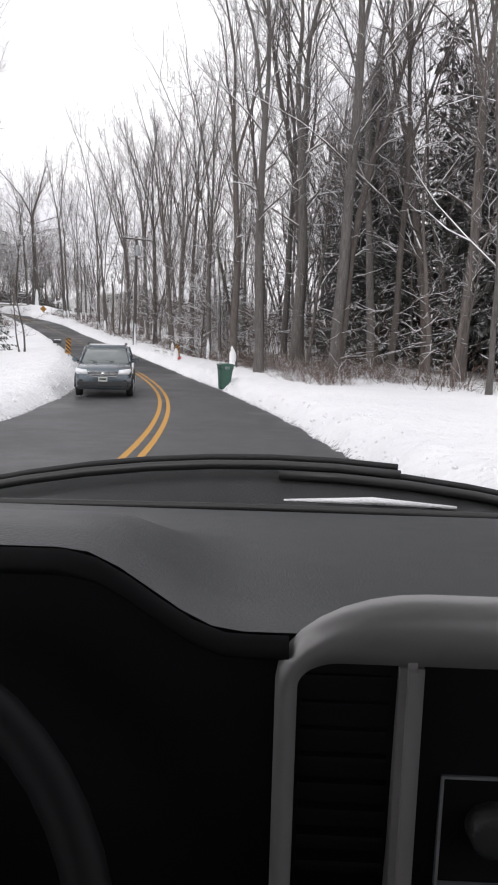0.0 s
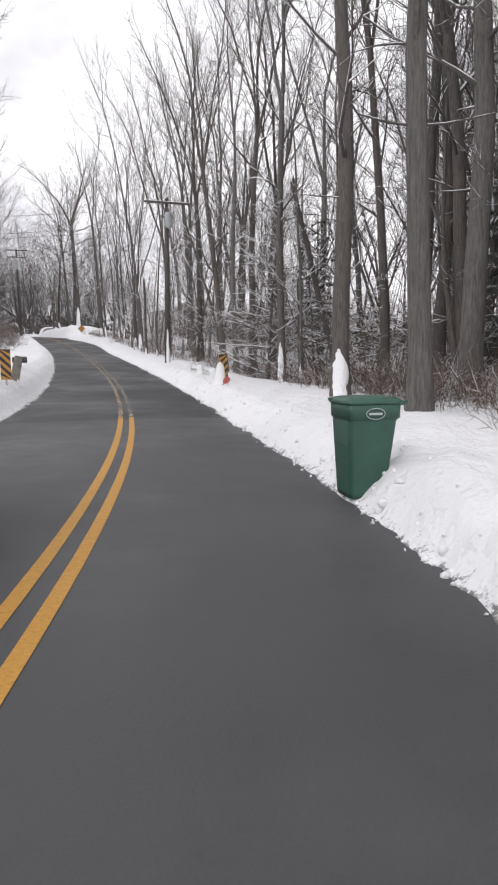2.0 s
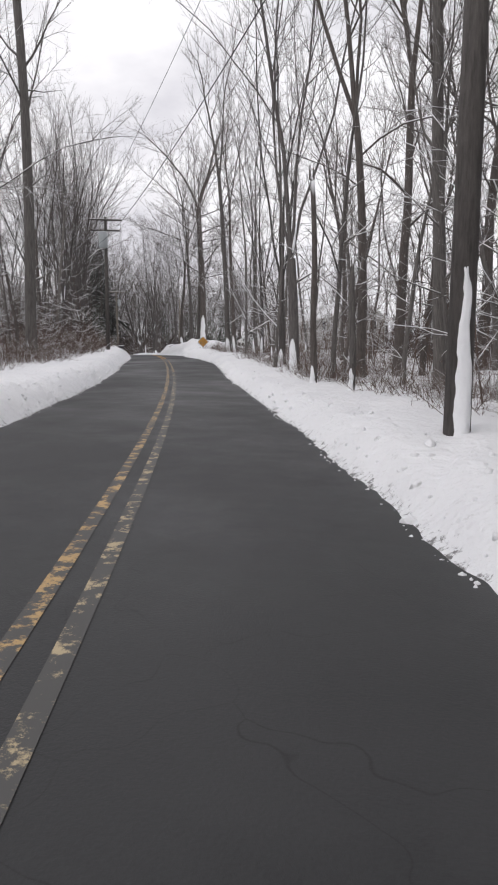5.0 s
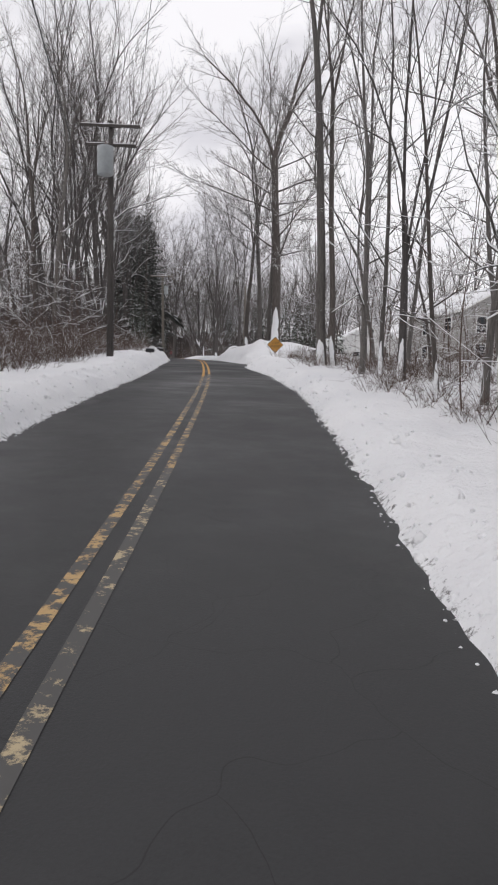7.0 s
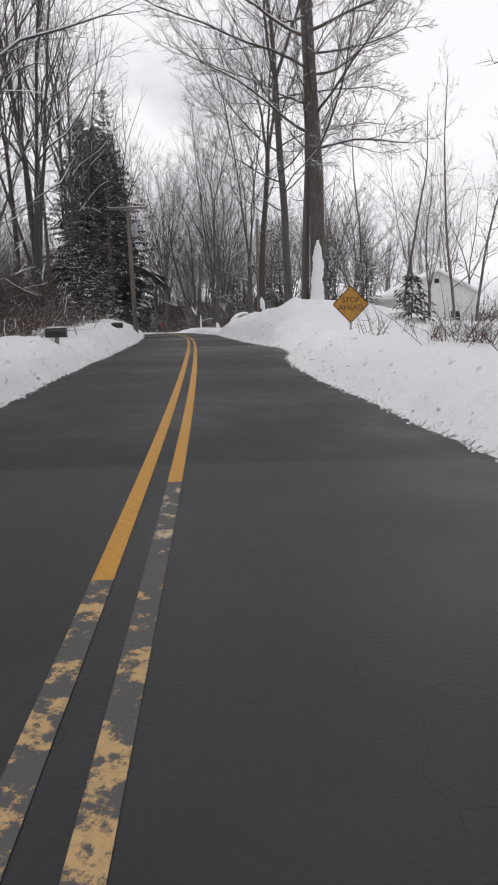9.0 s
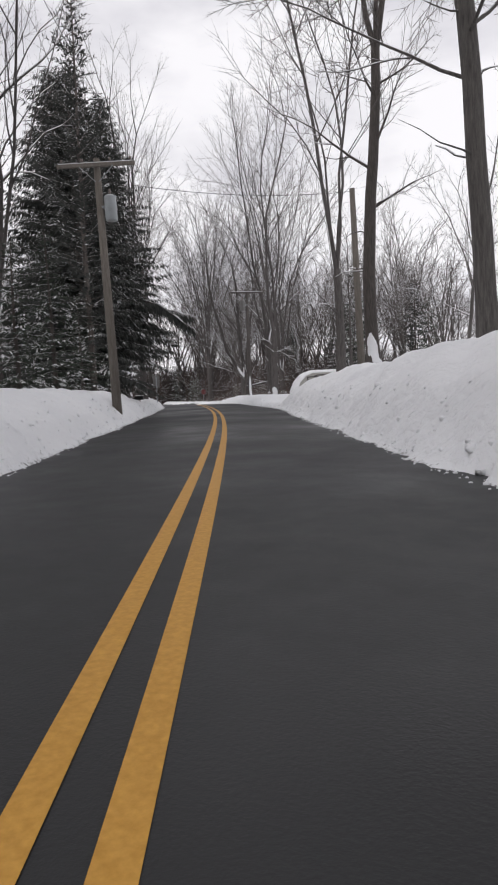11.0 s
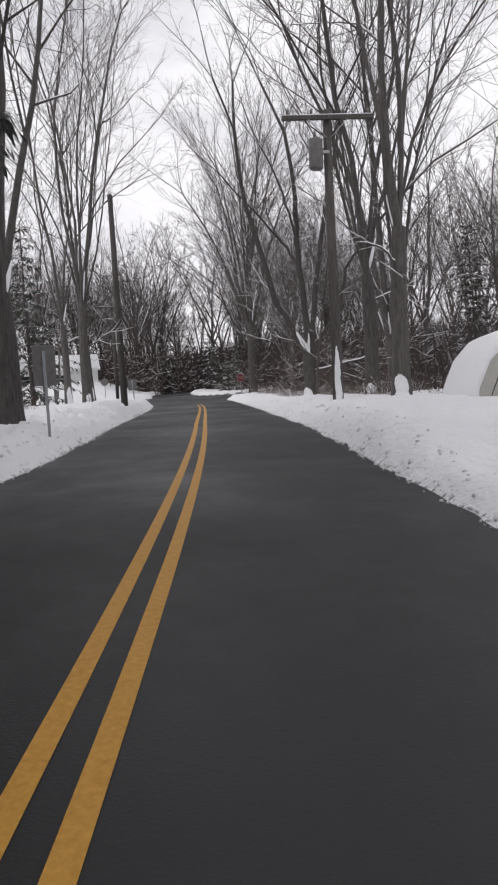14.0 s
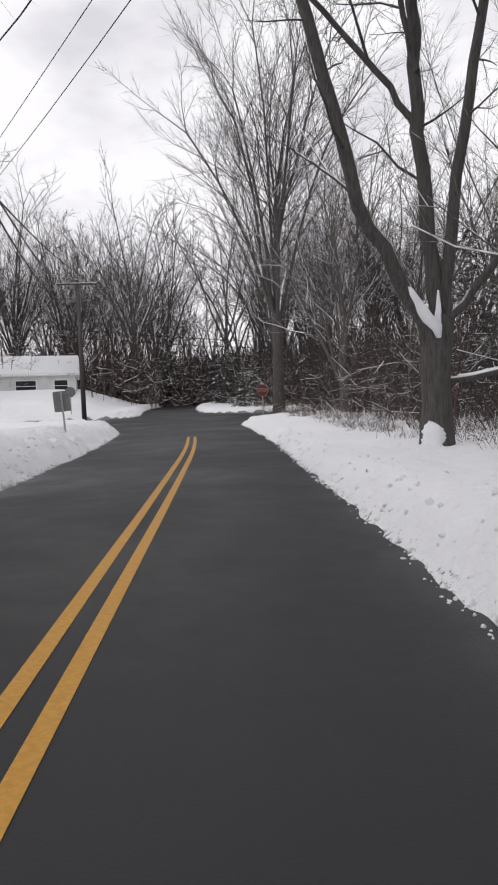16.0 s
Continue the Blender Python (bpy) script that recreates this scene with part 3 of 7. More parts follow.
def snow_line(rng, shape, line, radii, chance):
    """Snow that lies along the upper side of a flat-lying limb."""
    d = (line[-1] - line[0]).normalized()
    if abs(d.z) > 0.86 or rng.random() > chance:
        return
    a = int(rng.integers(0, max(1, len(line) - 2)))
    pts = [p + Vector((0, 0, 0.75 * r + 0.004)) for p, r in zip(line[a:], radii[a:])]
    shape.tube(pts, [0.8 * r + 0.006 for r in radii[a:]], 3, 1, False)


def limb_set(rng, wood, twigs, stem, radii, start, count, reach, subs, fine, thick, steps=5, sides=4, snow=0.0, flat=0.0):
    """Limbs, branches and twigs along a stem."""
    n = len(stem) - 1
    turn = rng.uniform(0, 6.28)
    for i in range(count):
        f = start + (1 - start) * ((i + rng.uniform(0, 0.8)) / count)
        k = min(int(f * n), n - 1)
        u = f * n - k
        p, r = stem[k].lerp(stem[k + 1], u), radii[k] * (1 - u) + radii[k + 1] * u
        d = (stem[k + 1] - stem[k]).normalized()
        turn += 2.4 + rng.normal(0, 0.4)
        way = side_way(rng, d, rng.uniform(0.6 + 0.5 * flat, 1.3 + 0.3 * flat), turn)
        length = reach * (1.12 - 0.75 * (f - start) / (1 - start + 1e-6)) * rng.uniform(0.6, 1.25)
        r0 = min(0.5 * r, 0.014 * length + 0.010)
        line = curve_line(rng, p, way, length, steps, 0.16, 0.045)
        rr = [r0 * (1 - 0.8 * q / steps) for q in range(steps + 1)]
        wood.tube(line, rr, sides, 0, False)
        if snow:
            snow_line(rng, wood, line, rr, snow)
        t2 = rng.uniform(0, 6.28)
        for j in range(subs):
            g = 0.2 + 0.8 * (j + rng.uniform(0, 0.7)) / subs
            kk = min(int(g * steps), steps - 1)
            q = line[kk].lerp(line[kk + 1], min(1.0, g * steps - kk))
            t2 += 2.6 + rng.normal(0, 0.5)
            w2 = side_way(rng, line[kk + 1] - line[kk], rng.uniform(0.4, 1.0), t2)
            l2 = length * rng.uniform(0.3, 0.55) * (1.15 - 0.6 * g)
            ln2 = curve_line(rng, q, w2, l2, 2, 0.16, 0.10)
            r2 = max(rr[kk] * 0.5, 0.007 * thick)
            twigs.tube(ln2[:2], [r2, r2 * 0.7], 3, 0, False)
            cone(twigs, ln2[1], ln2[2], r2 * 0.7)
            if snow:
                snow_line(rng, twigs, ln2, [r2, r2 * 0.8, r2 * 0.4], snow * 0.6)
            t3 = rng.uniform(0, 6.28)
            for m in range(fine):
                h = 0.15 + 0.8 * (m + rng.uniform(0, 0.6)) / fine
                k3 = min(int(h * 2), 1)
                q3 = ln2[k3].lerp(ln2[k3 + 1], h * 2 - k3)
                t3 += 2.5
                w3 = side_way(rng, ln2[k3 + 1] - ln2[k3], rng.uniform(0.35, 0.9), t3)
                cone(twigs, q3, q3 + (w3 + Vector((0, 0, 0.12))) * (l2 * rng.uniform(0.4, 0.85)), 0.0072 * thick)


def vase(rng, wood, twigs, p, d, length, r, level, last, thick, spread=0.3, snow=0.3, fine=2):
    """A stem that keeps forking into two, up to a fan of fine twigs."""
    n = 4 if level < 2 else 2
    line = curve_line(rng, p, d, length, n, 0.05 + 0.012 * level, 0.035 if level < 3 else 0.0)
    r1 = max(r * 0.74, 0.006 * thick)
    rr = [r + (r1 - r) * i / n for i in range(n + 1)]
    (wood if level < 3 else twigs).tube(line, rr, 7 if level == 0 else 5 if level == 1 else 4 if level == 2 else 3, 0, False)
    if level < 4:
        snow_line(rng, wood if level < 3 else twigs, line, rr, snow)
    turn = rng.uniform(0, 6.28)
    if level:
        for i in range(3):
            f = rng.uniform(0.1, 0.95) * n
            k = min(int(f), n - 1)
            q = line[k].lerp(line[k + 1], f - k)
            turn += 2.3
            w = side_way(rng, line[k + 1] - line[k], rng.uniform(0.45, 1.0), turn)
            e = q + w * (length * rng.uniform(0.35, 0.75) * (0.7 if level < 3 else 0.9)) + Vector((0, 0, 0.05 * length))
            cone(twigs, q, e, max(0.0075 * thick, 0.35 * r1))
            for j in range(fine):
                q2 = q.lerp(e, rng.uniform(0.25, 0.8))
                w2 = side_way(rng, e - q, rng.uniform(0.4, 0.8), rng.uniform(0, 6.28))
                cone(twigs, q2, q2 + w2 * (e - q).length * rng.uniform(0.35, 0.6), 0.006 * thick)
    if level == last:
        for j in range(3):
            w = side_way(rng, line[-1] - line[-2], rng.uniform(0.1, 0.5), rng.uniform(0, 6.28))
            cone(twigs, line[-1], line[-1] + w * length * rng.uniform(0.5, 0.9), 0.0065 * thick)
        return
    d2, turn = line[-1] - line[-2], rng.uniform(0, 6.28)
    for j in range(2):
        a = spread * (rng.uniform(0.35, 0.8) if j == 0 else rng.uniform(0.9, 1.45))
        way = side_way(rng, d2, a, turn + math.pi * j + rng.normal(0, 0.3))
        vase(rng, wood, twigs, line[-1], way, length * rng.uniform(0.74, 0.92) * (1.0 if j == 0 else 0.9), r1 * (0.88 if j == 0 else 0.66), level + 1, last, thick, spread, snow, fine)


def bough(rng, wood, twigs, p, d, length, r, level, last, thick, lift, arch, kids, snow, start=0.3):
    """A limb that first climbs and then arches outward, with side branches that do the same, down to pointed twigs."""
    n = (7, 4, 2)[level]
    d = Vector(d).normalized()
    out = Vector((d.x, d.y, 0.0))
    out = out.normalized() if out.length > 0.04 else Vector((math.cos(r * 9e4), math.sin(r * 9e4), 0.0))
    line = [Vector(p)]
    for i in range(n):
        u = i / n
        d = (d + Vector(rng.normal(0, 0.085 + 0.045 * level, 3)) + Vector((0, 0, lift * (1 - 1.7 * u))) + out * (arch * max(0.0, u - 0.3))).normalized()
        line.append(line[-1] + d * (length / n))
    r1 = max(0.34 * r, 0.0058 * thick)
    rr = [r + (r1 - r) * (i / n) ** 0.85 for i in range(n + 1)]
    body = wood if level < 2 else twigs
    body.tube(line, rr, (7, 4, 3)[level], 0, False)
    if level < 2 or rng.random() < 0.3:
        snow_line(rng, body, line, rr, snow)
    turn = rng.uniform(0, 6.28)
    k = kids[level]
    for i in range(k + 2):
        fork = i >= k
        f = 1.0 if fork else start + (0.96 - start) * (i + rng.uniform(0, 0.8)) / k
        j = min(int(f * n), n - 1)
        q = line[j].lerp(line[j + 1], f * n - j)
        ax = (line[j + 1] - line[j]).normalized()
        turn += math.pi if fork else 2.4 + rng.normal(0, 0.35)
        way = side_way(rng, ax, rng.uniform(0.15, 0.45) if fork else rng.uniform(0.5, 0.95) * (1.05 - 0.3 * f), turn) + Vector((0, 0, 0.12 if level < 2 else 0.02))
        share = (rng.uniform(0.3, 0.48), rng.uniform(0.34, 0.58), rng.uniform(0.5, 0.95))[level] * (1.2 - 0.62 * f) * (1.25 if fork else 1.0)
        if level + 1 == last:
            cone(twigs, q, q + way.normalized() * (length * share), 0.0062 * thick)
        else:
            rad = rr[j] * (0.8 if fork else 0.55)
            bough(rng, wood, twigs, q, way, length * share, max(min(rad, 0.012 * length * share + 0.008), 0.006 * thick), level + 1, last, thick, lift, arch, kids, snow, 0.15)


def bare_tree(seed, height, radius, kind):
    """The wood and the twigs of a leafless tree."""
    rng = np.random.default_rng(seed)
    wood, twigs = Shape(), Shape()
    if kind == "slender":
        n = 12
        stem = curve_line(rng, (0, 0, -0.4), (0, 0, 1), height, n, 0.05, 0.03)
        rad = [radius * (1 - 0.88 * (i / n) ** 1.1) for i in range(n + 1)]
        rad[0] *= 1.35
        wood.tube(stem, rad, 6, 0, False)
        limb_set(rng, wood, twigs, stem, rad, 0.16, 15, height * 0.22, 4, 4, 1.15, 3, 3, 0.4)
    elif kind in ("forest", "wood", "oak"):
        # a clear stem that parts into a few leaders, with side limbs below the fork
        low, high, k, sides = {"forest": (0.48, 0.62, 3, 6), "wood": (0.3, 0.46, 3, 3), "oak": (0.52, 0.6, 3, 14)}[kind]
        kids, thick = {"forest": ((7, 5, 4), 1.25), "wood": ((6, 4, 4), 1.35), "oak": ((8, 5, 4), 1.4)}[kind]
        fork, n = height * rng.uniform(low, high), 9
        stem = curve_line(rng, (0, 0, -0.4), (rng.normal(0, 0.02), rng.normal(0, 0.02), 1), fork + 0.4, n, 0.03 if kind != "wood" else 0.05, 0.02)
        rad = [radius * (1 - (0.3 if kind == "oak" else 0.4) * i / n) for i in range(n + 1)]
        rad[0] *= 1.35
        wood.tube(stem, rad, 10, 0, False)
        turn = rng.uniform(0, 6.28)
        k -= int(rng.random() < 0.4)
        for i in range(k):
            turn += 6.28 / k + rng.normal(0, 0.3)
            way = side_way(rng, stem[-1] - stem[-2], rng.uniform(0.04, 0.14) if i == 0 else rng.uniform(0.24, 0.52) if kind == "wood" else rng.uniform(0.18, 0.42), turn)
            bough(rng, wood, twigs, stem[-1] - Vector((0, 0, 0.12)), way, (height - fork) * rng.uniform(0.78, 1.0), rad[-1] * (0.86 if i == 0 else rng.uniform(0.55, 0.75)), 0, 3, thick, 0.07, 0.12 if kind == "wood" else 0.08, kids, 0.45, 0.2)
        first = {"forest": 0.5, "wood": 0.5, "oak": 0.45}[kind]
        for i in range(sides):
            f = first + (0.97 - first) * (i + rng.uniform(0, 0.8)) / sides
            j = min(int(f * n), n - 1)
            q = stem[j].lerp(stem[j + 1], f * n - j)
            turn += 2.4 + rng.normal(0, 0.4)
            if kind == "oak":
                way = side_way(rng, (0, 0, 1), rng.uniform(1.05, 1.4), turn)
                bough(rng, wood, twigs, q, way, height * rng.uniform(0.18, 0.3), radius * rng.uniform(0.17, 0.26), 0, 3, thick, 0.05, 0.02, (7, 5, 4), 0.5, 0.25)
            else:
                way = side_way(rng, (0, 0, 1), rng.uniform(0.6, 1.1), turn)
                bough(rng, wood, twigs, q, way, height * rng.uniform(0.1, 0.19), radius * rng.uniform(0.16, 0.3), 1, 3, thick, 0.07, 0.05, (7, 6, 4), 0.5, 0.2)
        for _ in range(4):
            p = stem[int(rng.integers(2, n - 2))]
            ln = curve_line(rng, p, side_way(rng, (0, 0, 1), 1.3, rng.uniform(0, 6.28)), rng.uniform(0.6, 2.6), 4, 0.2, 0.0)
            rr = [0.03, 0.024, 0.018, 0.012, 0.006]
            wood.tube(ln, rr, 4, 0, False)
            snow_line(rng, wood, ln, rr, 0.35)
    elif kind == "leaning":
        # an old maple that parts low into one leaning limb and two upright ones
        wood.tube([Vector(p) for p in ((0, 0, -0.4), (0, 0, 0.1), (0.02, 0, 0.8), (0.0, 0, 1.5), (0.05, 0, 2.1), (0.12, 0, 2.7))], [radius * q for q in (1.5, 1.2, 1.02, 1.0, 1.05, 0.8)], 11, 0, False)
        limbs = (
            (((-0.02, 1.9), (-0.36, 2.8), (-0.8, 3.55), (-1.5, 5.0), (-2.05, 7.0), (-2.5, 8.7), (-2.75, 9.8)), 0.21, 0.14, -0.10, 3.2),
            (((0.1, 2.1), (0.05, 3.2), (-0.05, 4.3), (-0.2, 6.5), (-0.25, 7.9), (-0.2, 9.8)), 0.22, 0.15, 0.05, 3.4),
            (((0.2, 2.1), (0.33, 3.6), (0.55, 5.6), (0.95, 7.8), (1.25, 9.6)), 0.18, 0.12, -0.05, 3.2),
            (((-0.2, 6.4), (-0.75, 7.5), (-1.5, 8.5), (-2.3, 9.5)), 0.095, 0.07, 0.3, 2.4),
            (((-0.25, 7.7), (-0.5, 8.7), (-0.85, 9.9)), 0.09, 0.065, -0.4, 2.4),
            (((0.2, 2.4), (0.8, 3.2), (1.7, 4.3), (2.0, 6.2), (2.9, 7.5), (3.6, 8.6)), 0.13, 0.07, -0.3, 2.2),
            (((0.1, 1.3), (1.0, 1.45), (2.4, 1.75), (3.9, 2.2)), 0.10, 0.05, -0.5, 1.4),
        )
        for pts, r0, r1, side, tip in limbs:
            line = []
            for i in range(len(pts) - 1):
                for u in (0.0, 0.34, 0.67):
                    x, z = pts[i][0] + (pts[i + 1][0] - pts[i][0]) * u, pts[i][1] + (pts[i + 1][1] - pts[i][1]) * u
                    line.append(Vector((x + rng.normal(0, 0.03), side * (i + u) * 0.5 + rng.normal(0, 0.03), z + rng.normal(0, 0.02))))
            line.append(Vector((pts[-1][0], side * (len(pts) - 1) * 0.5, pts[-1][1])))
            m = len(line) - 1
            rr = [0.82 * (r0 + (r1 - r0) * i / m) for i in range(m + 1)]
            wood.tube(line, rr, 8, 0, False)
            if abs((line[-1] - line[0]).normalized().z) < 0.75:
                wood.tube([p + Vector((0, -0.3 * q, 0.72 * q)) for p, q in zip(line, rr)][1:-1], [0.72 * q for q in rr][1:-1], 6, 1, True)
            limb_set(rng, wood, twigs, line, rr, 0.45, 5 if r0 > 0.12 else 3, 2.6, 4, 3, 1.1, 4, 4, 0.35)
            way = line[-1] - line[-3]
            vase(rng, wood, twigs, line[-1], way, tip, 0.8 * r1, 1, 4, 1.2, 0.34, 0.4, 2)
        # snow wedged in the fork and along the leaning limb
        wood.tube([Vector(p) for p in ((-0.78, -0.06, 3.62), (-0.5, -0.16, 3.12), (-0.2, -0.22, 2.62), (-0.02, -0.27, 2.42), (0.0, -0.3, 2.2))], [0.03, 0.1, 0.13, 0.12, 0.05], 8, 1, True)
        wood.tube([Vector(p) for p in ((0.0, -0.2, 2.5), (0.04, -0.2, 2.8), (0.06, -0.14, 3.2))], [0.10, 0.06, 0.02], 7, 1, True)
    elif kind == "fan":
        fork = 0.27 * height
        stem = curve_line(rng, (0, 0, -0.4), (0, 0, 1), fork + 0.4, 6, 0.01, 0.0)
        wood.tube(stem, [radius * q for q in (1.35, 1.08, 1.0, 0.96, 0.94, 0.96, 0.9)], 12, 0, False)
        turn = 0.0
        for i, tilt in enumerate((0.03, 0.14, 0.2, 0.27, 0.32, 0.17, 0.36, 0.24, 0.4, 0.12, 0.62)):
            turn += 2.4 + rng.normal(0, 0.15)
            way = (math.sin(tilt) * math.cos(turn), math.sin(tilt) * math.sin(turn), math.cos(tilt))
            base = stem[-1] - Vector((0, 0, rng.uniform(0.05, 1.6) if tilt > 0.1 else 0.1))
            bough(rng, wood, twigs, base, way, (height - fork) * rng.uniform(0.88, 1.03) * (1.02 - 0.35 * tilt), radius * rng.uniform(0.3, 0.42), 0, 3, 2.3, 0.05, 0.13, (9, 5, 4), 0.3, 0.3)
    elif kind == "dead_fir":
        n = 10
        stem = curve_line(rng, (0, 0, -0.4), (0, 0, 1), height, n, 0.02, 0.02)
        rad = [radius * (1 - 0.85 * i / n) for i in range(n + 1)]
        wood.tube(stem, rad, 7, 0, False)
        limb_set(rng, wood, twigs, stem, rad, 0.06, 46, height * 0.3, 6, 5, 1.0, 4, 3, 0.75, 0.9)
    elif kind in ("spread", "narrow"):
        # low-forking road trees: several stems that rise and fork again and again
        fork = {"spread": rng.uniform(0.10, 0.16) * height, "narrow": 0.22 * height}[kind]
        stem = curve_line(rng, (0, 0, -0.4), (0, 0, 1), fork + 0.4, 5, 0.02, 0.0)
        rad = [radius * q for q in (1.4, 1.08, 0.98, 0.93, 0.9, 0.8)]
        wood.tube(stem, rad, 10, 0, False)
        k, turn = (int(rng.integers(6, 8)) if kind == "spread" else int(rng.integers(4, 6)), rng.uniform(0, 6.28))
        for i in range(k):
            turn += 2.4 + rng.normal(0, 0.25)
            tilt = 0.05 if i == 0 else (0.14, 0.4, 0.24, 0.46, 0.2, 0.36, 0.3)[i - 1] + rng.normal(0, 0.04) if kind == "spread" else rng.uniform(0.08, 0.26)
            share = (0.62 if kind == "spread" else 0.52) if i == 0 else rng.uniform(0.34, 0.5) if kind == "spread" else rng.uniform(0.26, 0.42)
            way = (math.sin(tilt) * math.cos(turn), math.sin(tilt) * math.sin(turn), math.cos(tilt))
            base = stem[-1] - Vector((0, 0, rng.uniform(0.05, 0.5)))
            bough(rng, wood, twigs, base, way, (height - fork) * rng.uniform(0.82, 1.0) * (1 - 0.25 * tilt), radius * share, 0, 3, 1.25, 0.055, 0.11 if kind == "spread" else 0.06, (8, 4, 4) if kind == "spread" else (7, 4, 3), 0.5, 0.3)
            if tilt > 0.2:
                wood.tube([base + Vector(way) * 0.25 + Vector((0, 0, radius * 0.35)), base + Vector(way) * 0.6 + Vector((0, 0, radius * share * 0.6)), base + Vector(way) * 1.4 + Vector((0, 0, radius * share * 0.55))], [radius * 0.22, radius * 0.28, 0.02], 7, 1, True)
        for az in rng.uniform(0, 6.28, 1):
            p = stem[int(rng.integers(2, 5))]
            ln = curve_line(rng, p, (math.cos(az), math.sin(az), 0.15), rng.uniform(1.3, 2.4), 6, 0.14, 0.05)
            rr = [0.045 * (1 - 0.14 * q) for q in range(7)]
            wood.tube(ln, rr, 6, 0, False)
            snow_line(rng, wood, ln, rr, 1.0)
            limb_set(rng, wood, twigs, ln, rr, 0.3, 5, 1.6, 3, 3, 1.1, 3, 3, 0.5)
    else:
        n = 7
        stem = curve_line(rng, (0, 0, -0.4), (0, 0, 1), height, n, 0.03, 0.0)
        rad = [radius * (1 - 0.35 * i / n) for i in range(n + 1)]
        wood.tube(stem, rad, 8, 0, True)
        top = stem[-1]
        for _ in range(4):
            ln = curve_line(rng, top + Vector((rng.normal(0, radius * 0.4), rng.normal(0, radius * 0.4), -0.1)), (0, 0, 1), rng.uniform(0.2, 0.5), 2, 0.1, 0)
            wood.tube(ln, [radius * 0.25, radius * 0.15, 0.01], 4, 0, False)
        for _ in range(4):
            ln = curve_line(rng, stem[int(rng.integers(2, n))], side_way(rng, (0, 0, 1), 1.2, rng.uniform(0, 6.28)), rng.uniform(0.5, 1.6), 4, 0.15, 0)
            twigs.tube(ln, [0.03, 0.024, 0.018, 0.012, 0.005], 4, 0, False)
    return wood, twigs


TREES = {}
for kind, sizes in (("wood", ((21, .17), (23, .2), (19, .15), (22, .19), (24, .21), (18, .14))), ("forest", ((24, .3), (22, .26), (26, .34), (23, .28), (25, .3))), ("oak", ((25, .36), (24, .24))), ("slender", ((13, .09), (15, .11), (11, .075), (16, .12))),
                    ("spread", ((19, .3), (21, .33), (18, .28), (22, .34))), ("narrow", ((20, .22), (18, .19), (22, .24))), ("fan", ((27, .42),)), ("dead_fir", ((9, .085), (8, .08))), ("leaning", ((20, .31),)), ("snag", ((7, .14), (4, .12), (9, .2)))):
    for i, (h, r) in enumerate(sizes):
        wood, twigs = bare_tree(100 + 17 * i + 1000 * len(kind), h, r, kind)
        TREES.setdefault(kind, []).append((wood.mesh("trunk", [M_BARK_DIM if kind in ("spread", "narrow", "leaning", "fan") else M_BARK_GREY if i % 2 else M_BARK, M_SNOW]), twigs.mesh("crown", [M_TWIG, M_SNOW]), h, r))

TREE_LABEL = {
    "forest": "tall straight leafless grey-brown woodland tree standing in snow",
    "oak": "tall leafless oak with long bare side limbs",
    "wood": "leafless woodland tree with forked crown of fine twigs",
    "slender": "slim young leafless tree with thin twigs in snow",
    "spread": "leafless maple forking low into spreading snow-lined limbs",
    "fan": "large leafless tree whose many straight stems open like a fan",
    "dead_fir": "dead fir with bare tangled boughs carrying lumps of snow",
    "narrow": "leafless tree with several slim steep stems in snow",
    "leaning": "big leafless maple forking low with snow in its crotch",
    "snag": "broken dead tree trunk without a top in snow",
}


def tree(kind, s, o, dia=None, height=None, variant=0, turn=0.0, tip=(0.0, 0.0), plaster=0.0):
    trunk, crown, h, r = TREES[kind][variant % len(TREES[kind])]
    kz = (height or h) / h
    kx = (dia * (0.84 if kind == "forest" else 1.0) / 2 / r) if dia else kz
    ob = thing("tree", spot(s, o, turn, 0.0, None, tip) @ Matrix.Diagonal((0.7 * kx + 0.3 * kz, 0.7 * kx + 0.3 * kz, kz, 1)), TREE_LABEL[kind], "tree", "leafless trees along the road")
    for name, me in (("trunk", trunk), ("crown", crown)):
        q = new(name, me)
        q.parent = ob
    if plaster:
        # the stem's own middle low down, since it may wander off the axis
        low = [v.co for v in trunk.vertices[:60] if 0.1 < v.co.z < 2.6 and math.hypot(v.co.x, v.co.y) < 2.2 * r]
        mx, my = (sum(c.x for c in low) / len(low), sum(c.y for c in low) / len(low)) if low else (0, 0)
        part("snow_patch", snow_patch(r * 1.04, plaster / kz, int(s * 7 + o), 0.95, 0.2), M_SNOW, ob, "snow stuck to the bark", pose(mx, my, 0, 0, 0, (152 if o > 0 else 208) - turn))
    return ob


